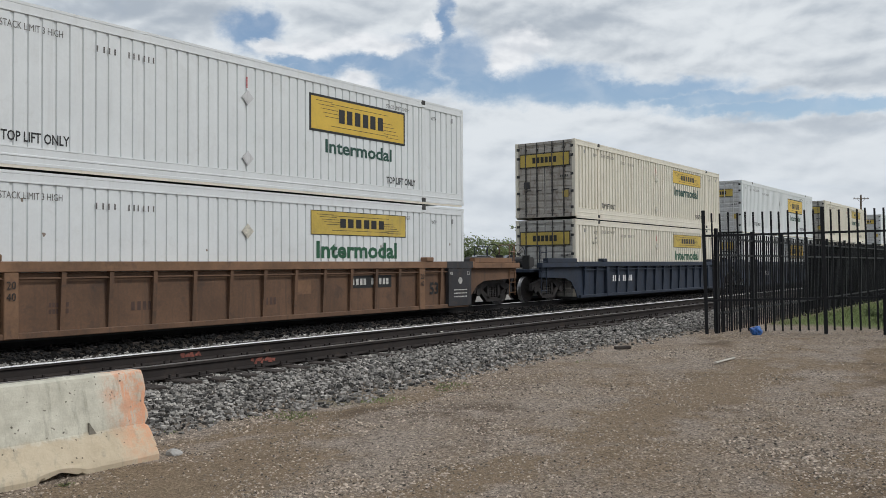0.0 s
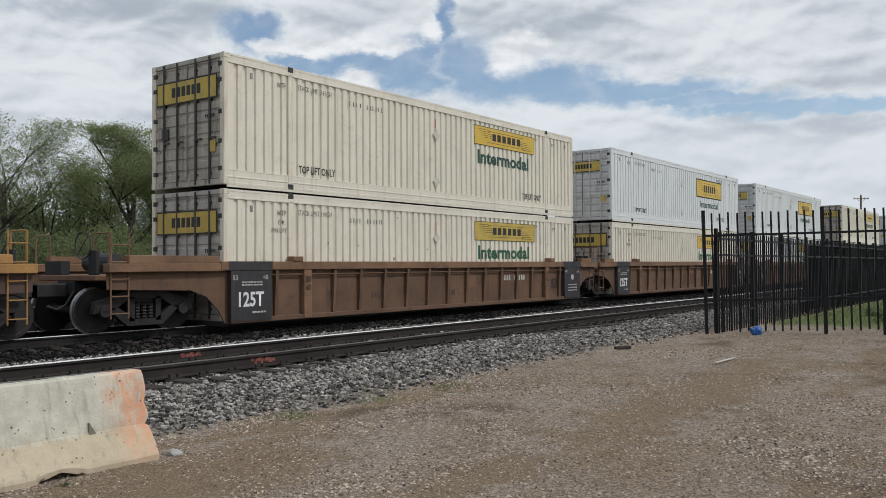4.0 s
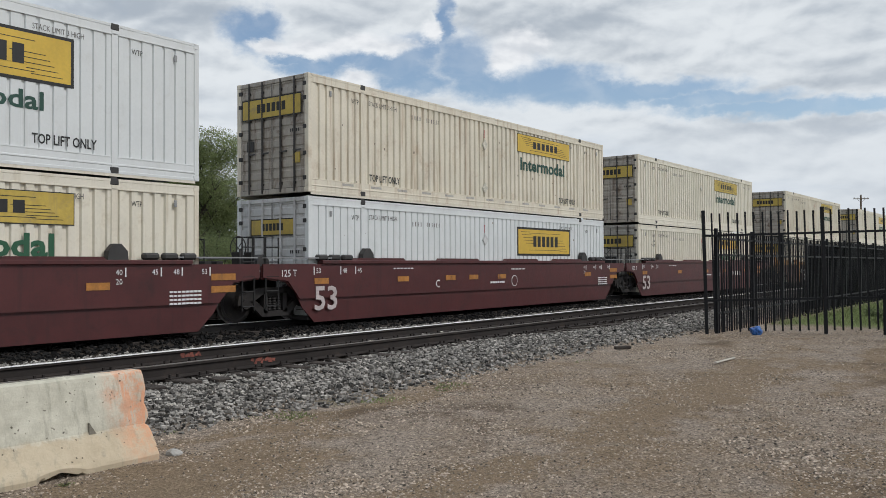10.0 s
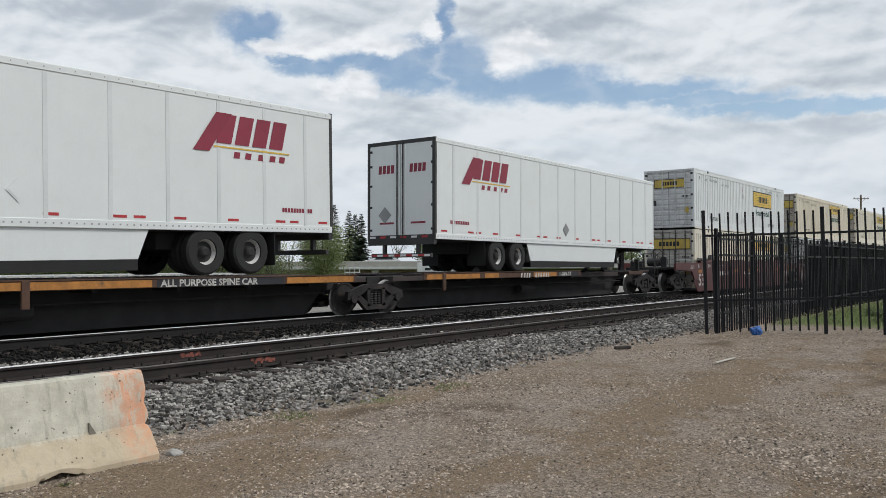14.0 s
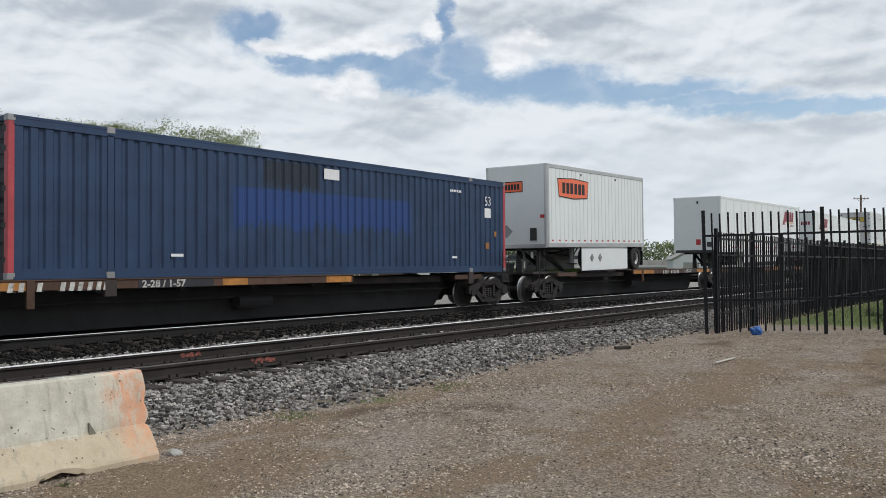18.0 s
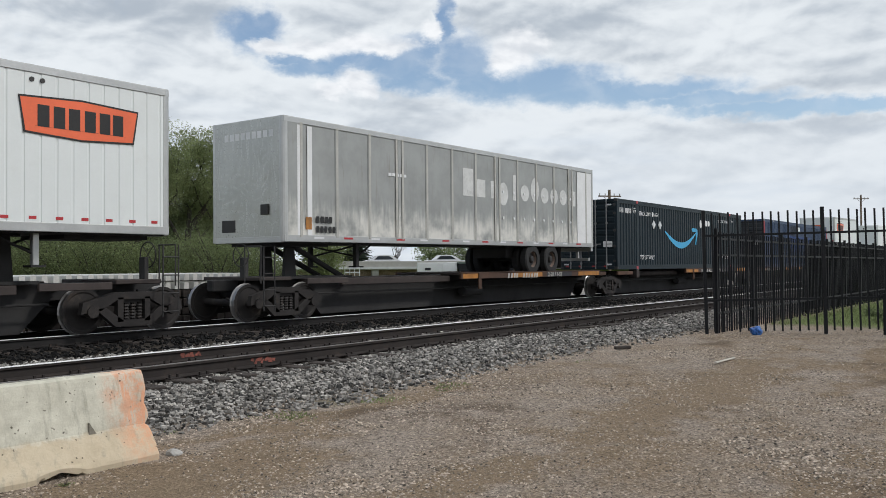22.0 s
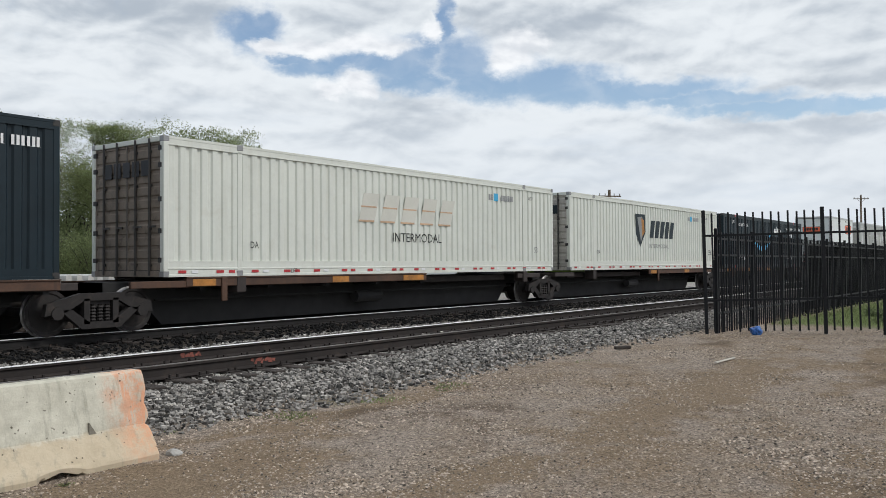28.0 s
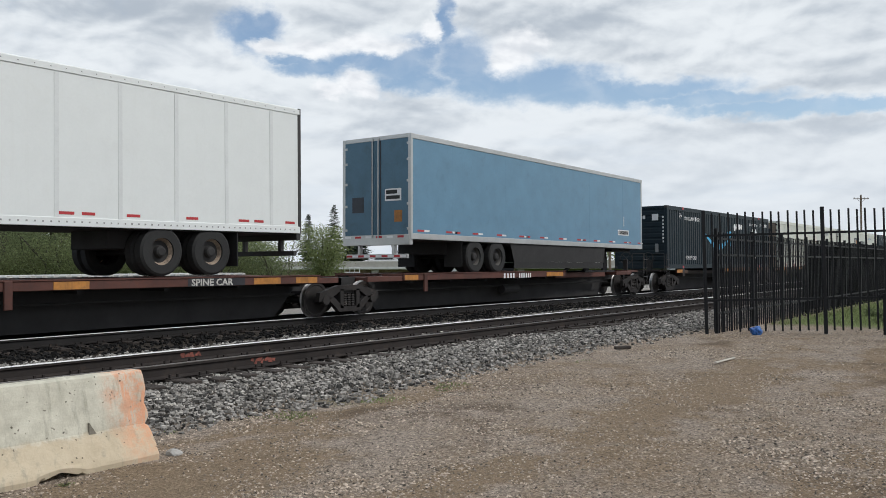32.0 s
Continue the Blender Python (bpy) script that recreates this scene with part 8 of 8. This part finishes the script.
def slant_brand(t, x0, z0):
    """The lessor's mark: slanted crimson shapes, a yellow line, small blocks under it."""
    for i, (a, w, lean, h, base) in enumerate(((0.0, 0.42, 0.62, 0.86, 0.0), (0.62, 0.40, 0.16, 0.64, 0.2), (1.12, 0.40, 0.16, 0.64, 0.2), (1.62, 0.40, 0.16, 0.64, 0.2), (2.12, 0.40, 0.16, 0.64, 0.2))):
        bm = bmesh.new()
        prism(bm, [(x0 + a, z0 + base), (x0 + a + w, z0 + base), (x0 + a + w + lean, z0 + base + h), (x0 + a + lean, z0 + base + h)], *((-0.009, -0.0035) if i == 0 else (-0.003, 0.004)))
        part("brand_shape", bm, CRIMSON, t, "slanted crimson brand shape")
    plate(t, "brand_line", x0 + 0.55, x0 + 2.75, z0 + 0.10, z0 + 0.135, YELLOW, 0.006)
    bars(t, "brand_print", x0 + 1.0, x0 + 2.7, z0 - 0.10, z0 + 0.04, 5, CRIMSON, 0.008, gap=0.5, lean=0.2)


def plaque(t, x0, x1, z0, z1, y=0.004):
    """The orange haulier's plaque with a dark edge and letter-sized blocks."""
    def shape(g):
        c = (x0 + x1) / 2
        return [(x0 + 0.10 + g, z0 + g), (c, z0 - 0.06 + g), (x1 - 0.10 - g, z0 + g), (x1 - g, z1 - g), (c, z1 + 0.06 - g), (x0 + g, z1 - g)]
    b = part("plaque_edge", prism(bmesh.new(), shape(0), y - 0.004, y), BLACK, t, "black-edged orange plaque")
    part("plaque_field", prism(bmesh.new(), shape(0.035), y - 0.007, y - 0.004), ORANGE_SIGN, b)
    w, h = x1 - x0, z1 - z0
    bars(b, "haulier_name", x0 + w * 0.13, x1 - w * 0.12, z0 + h * 0.20, z1 - h * 0.20, 6, BLACK, y - 0.007, gap=0.26)


def end_plaque(t, y0, y1, z0, z1, x):
    b = part("end_plaque", boxes((x - 0.006, x, y0, y1, z0, z1), bevel=0.0), BLACK, t, "black-edged orange plaque")
    part("plaque_field", boxes((x - 0.009, x - 0.006, y0 + 0.03, y1 - 0.03, z0 + 0.03, z1 - 0.03)), ORANGE_SIGN, b)
    for i in range(6):
        w = (y1 - y0) * 0.76 / 6
        a = y0 + (y1 - y0) * 0.12 + w * i
        part("haulier_name", boxes((x - 0.012, x - 0.009, a + w * 0.12, a + w * 0.88, z0 + (z1 - z0) * 0.25, z1 - (z1 - z0) * 0.25)), BLACK, b)


def lease_trailer(rear, marked=True):
    t, X = trailer("white plate-sided semi-trailer with crimson slanted brand mark" if marked else "plain white plate-sided semi-trailer with rusty wheels", 16.1, rear, TRAILER_W, "plate", (3.4, 4.65) if rear < 0 else (2.6, 3.85), skirt=(5.25, 12.3) if marked else None, trim=DARK, rim=None if marked else paint("rusty_pale_rim", (0.26, 0.20, 0.15), 0.7, vary=0.35, scale=6, dirt=(0.05, 0.04, 0.035), dirt_amount=0.9), rails=TRAILER_W)
    strips(t, 16.1, 0.95, 12)
    bm = bmesh.new()
    for i in range(106):   # rivets along the lower rail, and fewer along the upper
        box(bm, 0.12 + 0.15 * i, 0.15 + 0.15 * i, -0.008, -0.003, 1.02, 1.05)
        if i % 2:
            box(bm, 0.12 + 0.15 * i, 0.14 + 0.15 * i, -0.008, -0.003, 3.84, 3.86)
    tagged(part("rivet", bm, STEEL, t, "rows of small grey rivets"), kind="stuff")
    if not marked:
        words("53", 0.20, BLACK, t, pose(0.3, 0.004, 1.18))
        return t
    if rear < 0:
        slant_brand(t, 1.34, 2.66)
        bars(t, "small_print", 0.75, 1.75, 1.42, 1.52, 11, CRIMSON, 0.008, gap=0.25)
        diamond(t, 7.95, 1.50, 0.24, STEEL, 0.008)
        words("53", 0.20, BLACK, t, pose(15.6, 0.004, 1.18))
        for y in (0.35, 1.55):
            bm = bmesh.new()
            for i in range(4):
                prism(bm, [(y + 0.16 * i, 2.95), (y + 0.16 * i + 0.12, 2.95), (y + 0.16 * i + 0.10, 3.2), (y + 0.16 * i - 0.02, 3.2)], -0.006, -0.001, "x")
            part("door_brand_shape", bm, CRIMSON, t, "crimson brand shape on the door")
            part("door_print", boxes((-0.004, -0.001, y, y + 0.55, 1.42, 1.48)), CRIMSON, t)
        bm = bmesh.new()
        prism(bm, [(1.9, 1.45), (2.15, 1.7), (1.9, 1.95), (1.65, 1.7)], -0.012, -0.002, "x")
        part("placard_holder", bm, STEEL, t)
    else:
        slant_brand(t, 11.9, 2.66)
        bars(t, "small_print", 14.4, 15.4, 1.42, 1.52, 11, CRIMSON, 0.008, gap=0.25)
        diamond(t, 8.2, 1.60, 0.22, TRAILER_W, 0.008)
        words("53", 0.20, BLACK, t, pose(0.3, 0.004, 1.18))
        part("air_couplings", boxes((-0.05, 0.01, 0.5, 0.75, 1.25, 1.5), bevel=0.01), DARK, t)
        part("red_label", boxes((-0.004, 0.0, 1.1, 1.35, 1.35, 1.65)), RED, t)
        part("nose_light", boxes((-0.01, 0.0, 1.2, 1.3, 3.55, 3.7)), DARK, t)
    return t


def pup(rear):
    t, X = trailer("white ribbed short trailer with orange plaque", 8.36 if rear > 0 else 8.24, rear, TRAILER_W, "ribbed", (0.75,), skirt=(1.75, 4.75) if rear < 0 else (1.6, 5.7), trim=ALU, door=TRAILER_W, roll=rear < 0)
    strips(t, 8.3, 0.95, 16, both=False)
    if rear < 0:
        plaque(t, 5.1, 7.5, 2.70, 3.36)
        end_plaque(t, 0.75, 2.05, 2.75, 3.15, -0.002)
        for x in (3.2, 3.4, 5.35, 5.55):
            part("vent", rods(((x, -0.004, 3.66), (x, 0.02, 3.66), 0.045), n=10), DARK, t)
        for z, y in ((2.25, 1.3), (1.75, 0.9), (1.75, 1.5)):
            part("door_slot", boxes((-0.006, 0.0, y, y + 0.4, z, z + 0.03)), STEEL, t)
        part("number_plate_field", boxes((-0.006, 0.0, 2.1, 2.4, 1.45, 1.6)), DARK, t)
    else:
        plaque(t, 0.75, 3.2, 2.78, 3.44)
        end_plaque(t, 1.0, 2.0, 2.95, 3.35, -0.002)
        part("air_couplings", boxes((-0.05, 0.01, 0.45, 0.7, 1.2, 1.65), bevel=0.01), DARK, t)
        part("red_label", boxes((-0.006, 0.0, 0.12, 0.3, 2.0, 2.12)), RED, t)
        bm = bmesh.new()
        prism(bm, [(1.7, 1.3), (1.95, 1.55), (1.7, 1.8), (1.45, 1.55)], -0.012, 0.0, "x")
        part("placard_holder", bm, STEEL, t)
        for x in (2.6, 5.6):
            part("vent", rods(((x, -0.004, 3.66), (x, 0.02, 3.66), 0.045), n=10), DARK, t)
    for i in (2.9, 3.9) if rear < 0 else (3.5, 4.2):
        diamond(t, i, 0.55, 0.16, STEEL, 0.046)
    return t


def patchy_silver():
    """Dull painted metal, brighter in ragged patches near the floor."""
    m = bpy.data.materials.new("patchy_silver_sheet")
    m.use_nodes = True
    m.node_tree.nodes.clear()
    g = Nodes(m.node_tree)
    out = g.put("ShaderNodeOutputMaterial")
    at = g.put("ShaderNodeTexCoord").outputs["Object"]
    z = g.put("ShaderNodeSeparateXYZ", i0=at).outputs[2]
    runs = g.noise(g.vec("MULTIPLY", at, (7.0, 7.0, 0.8)), 1.0, 6.0, 0.65)
    big, fine = g.noise(at, 1.1, 4.0, 0.6), g.noise(at, 30.0, 5.0, 0.65)
    col = g.mix(g.span(big, 0.3, 0.7), (0.30, 0.305, 0.295), (0.37, 0.375, 0.365))
    col = g.mix(g.math("MULTIPLY", g.span(runs, 0.55, 0.75), 0.5), col, (0.24, 0.215, 0.18))
    # Colour goes paler towards the floor, broken up by the runs.
    bare = g.math("ADD", z, g.math("MULTIPLY", g.math("SUBTRACT", runs, 0.5), 1.5))
    bare = g.math("MULTIPLY", g.span(bare, 2.05, 1.25), g.span(big, 0.30, 0.60))
    col = g.mix(bare, col, (0.74, 0.715, 0.66))
    b = g.put("ShaderNodeBsdfPrincipled", Base_Color=col, Metallic=0.35, Roughness=g.span(fine, 0.2, 0.8, 0.32, 0.5))
    g.t.links.new(b.outputs[0], out.inputs[0])
    return m


def crown_trailer():
    t, X = trailer("dull silver post-sided semi-trailer with faded white lettering", 16.04, 1, patchy_silver(), "posts", (3.2, 4.5), trim=ALU, rim=paint("rusty_rim", (0.12, 0.08, 0.06), 0.7, vary=0.2))
    w = (14.7 - 7.3) / 11
    worn = paint("worn_white_print", (0.60, 0.60, 0.585), 0.5, vary=0.1, scale=3, dirt=(0.38, 0.38, 0.37), dirt_amount=0.7)
    for i in range(11):   # plain bars and ovals the size of the lettering
        a, e = 7.3 + w * i + 0.05, 7.3 + w * (i + 1) - 0.08
        low, high = (2.25 if i == 3 else 2.45), (3.29 if i in (0, 4, 6) else 3.0)
        if i in (0, 1, 2, 4, 10):
            mid = (a + e) / 2
            outline = [(mid - 0.09, low), (mid + 0.09, low), (mid + 0.09, high), (mid - 0.09, high)] if i in (2, 4) else [(a, low), (e, low), (e, high), (a, high)]
        else:
            outline = blob(a, e, low, high)
        part("brand_shape", prism(bmesh.new(), outline, 0.010, 0.0165), worn, t, "worn white brand shape")
    batten = None
    first = ((16.04 - 0.20) - int((16.04 - 0.20) / 1.24) * 1.24) / 2 + 0.10
    for i in range(13):
        for dx in (0.0,) if i % 4 != 3 else (-0.13, 0.13):
            m = pose(first + 1.24 * i + dx, 0, 0)
            if batten is None:
                batten = part("side_post", boxes((-0.045, 0.045, -0.012, 0.004, 1.06, 3.82), bevel=0.008), paint("pale_side_post", (0.47, 0.455, 0.42), 0.4, metal=0.3, vary=0.12, dirt=(0.30, 0.25, 0.19), dirt_amount=0.5, streak=0.4), t, "riveted side post")
                batten.matrix_basis = m
            else:
                again(batten, "side_post", m, t)
    plate(t, "white_panel", 14.75, 15.9, 1.1, 3.75, PALE, 0.002, "white rear corner panel")
    for x in (0.45, 0.78):
        plate(t, "white_stripe", x, x + 0.16, 1.1, 3.75, PALE, 0.002)
    plate(t, "orange_label", 0.72, 0.92, 1.25, 1.55, GOLD, 0.0)
    bars(t, "reporting_mark", 1.05, 1.65, 1.42, 1.58, 4, BLACK, -0.004, gap=0.3)
    bars(t, "printed_number", 1.05, 1.9, 1.18, 1.34, 6, BLACK, -0.004, gap=0.3)
    bars(t, "small_print", 3.8, 4.6, 2.78, 2.86, 5, PALE, -0.004, gap=0.2)
    for i in range(14):
        x = 1.0 + i * 1.05
        plate(t, "reflector", x, x + 0.34, 1.03, 1.08, RED if i % 2 else PALE, -0.005)
    for k in range(9):
        for z in (1.85, 2.7):
            part("rivet_cap", rods(((9.6 + 0.66 * k, -0.008, z), (9.6 + 0.66 * k, 0.01, z), 0.05), n=8), PALE, t)
    bm = bmesh.new()
    for i in range(9):
        box(bm, -0.004, 0.0, 0.35 + 0.2 * i, 0.49 + 0.2 * i, 3.45, 3.62)
    part("nose_brand_shape", bm, PALE, t, "faded white brand shape")
    part("air_couplings", boxes((-0.05, 0.01, 0.5, 0.75, 1.6, 1.85), bevel=0.01), DARK, t)
    bars_y = boxes((-0.004, 0.0, 1.7, 2.2, 1.2, 1.5))
    part("nose_number", bars_y, DARK, t)
    return t


def blue_trailer():
    t, X = trailer("plain light blue semi-trailer with white top rail", 15.95, -1, TRAILER_B, "smooth_sheet", (3.25, 4.52), skirt=(5.3, 12.4), rails=ALU, trim=ALU, rim=paint("dull_dark_rim", (0.07, 0.065, 0.06), 0.55, metal=0.4, vary=0.3), door=paint("darker_blue_door", (0.07, 0.15, 0.215), 0.5, vary=0.1, dirt=(0.05, 0.09, 0.12), dirt_amount=0.5))
    strips(t, 15.95, 0.95, 12)
    for i in range(12):
        plate(t, "reflector", 0.62 + 1.377 * i, 0.86 + 1.377 * i, 1.17, 1.225, PALE, 0.010)
    plate(t, "white_stripe", 14.05, 14.10, 1.85, 2.25, PALE, 0.008)
    plate(t, "number_field", 13.5, 14.55, 1.48, 1.70, PALE, 0.010, "white number panel")
    bars(t, "printed_number", 13.55, 14.5, 1.52, 1.66, 9, BLACK, 0.006, gap=0.25)
    part("door_number_field", boxes((-0.008, -0.001, 0.35, 0.95, 2.05, 2.40)), PALE, t)
    part("door_number", boxes((-0.011, -0.008, 0.40, 0.90, 2.10, 2.20)), BLACK, t)
    part("door_number", boxes((-0.011, -0.008, 0.50, 0.90, 2.25, 2.36)), BLACK, t)
    part("orange_label", boxes((-0.008, -0.001, 0.32, 0.60, 1.45, 1.78)), GOLD, t)
    part("dark_patch", boxes((-0.008, -0.001, 1.75, 2.2, 1.75, 2.2)), BLUE_DARK, t)
    for y in (1.1, 1.42):
        part("door_strip", boxes((-0.012, 0.0, y, y + 0.04, 1.1, 3.8)), BLUE_DARK, t)
    return t


mover(lease_trailer(-1), -140.51, SIDE, 1.11, 0.42)
mover(lease_trailer(1), -160.83, SIDE, 0.95, -0.74)
mover(pup(1), -179.29, SIDE, 0.95, -0.9)
mover(crown_trailer(), -237.09, SIDE, 0.92, -0.3)
mover(pup(-1), -248.45, SIDE, 0.97, -0.15)
mover(blue_trailer(), -345.22, SIDE, 1.08, 0.35)
mover(lease_trailer(1, False), -365.53, SIDE, 1.05, -0.25)


# ---- what moves ----
def when(way):
    """The second at which the train has gone a way."""
    lo, hi = -5.0, 40.0
    for _ in range(30):
        mid = (lo + hi) / 2
        lo, hi = (mid, hi) if run(mid) < way else (lo, mid)
    return lo


def motions():
    place = {}
    for ob, u, y, z, pitch, turn in MOVERS:
        place[ob.name] = u
        walk(ob, [(t, pose(u + run(t), y, z, 0, pitch, turn)) for t in (0.0, 4.0, 8.0, 12.0, 16.0, 20.0, 24.0, 28.0, 32.0)])
    for wheel, car, along, at, r in AXLES:
        # the wheels roll while they pass the yard
        a, b = max(0.0, when(6.5 - place[car.name] - along)), min(SECONDS, when(47.0 - place[car.name] - along))
        if b - a < 0.1:
            continue
        n = int((b - a) / 0.05) + 1
        times = sorted({0.0, SECONDS, *(a + (b - a) * i / n for i in range(n + 1))})
        walk(wheel, [(t, pose(at, 0, r, 0, math.degrees((run(min(max(t, a), b)) - run(a)) / r), 0)) for t in times])


motions()
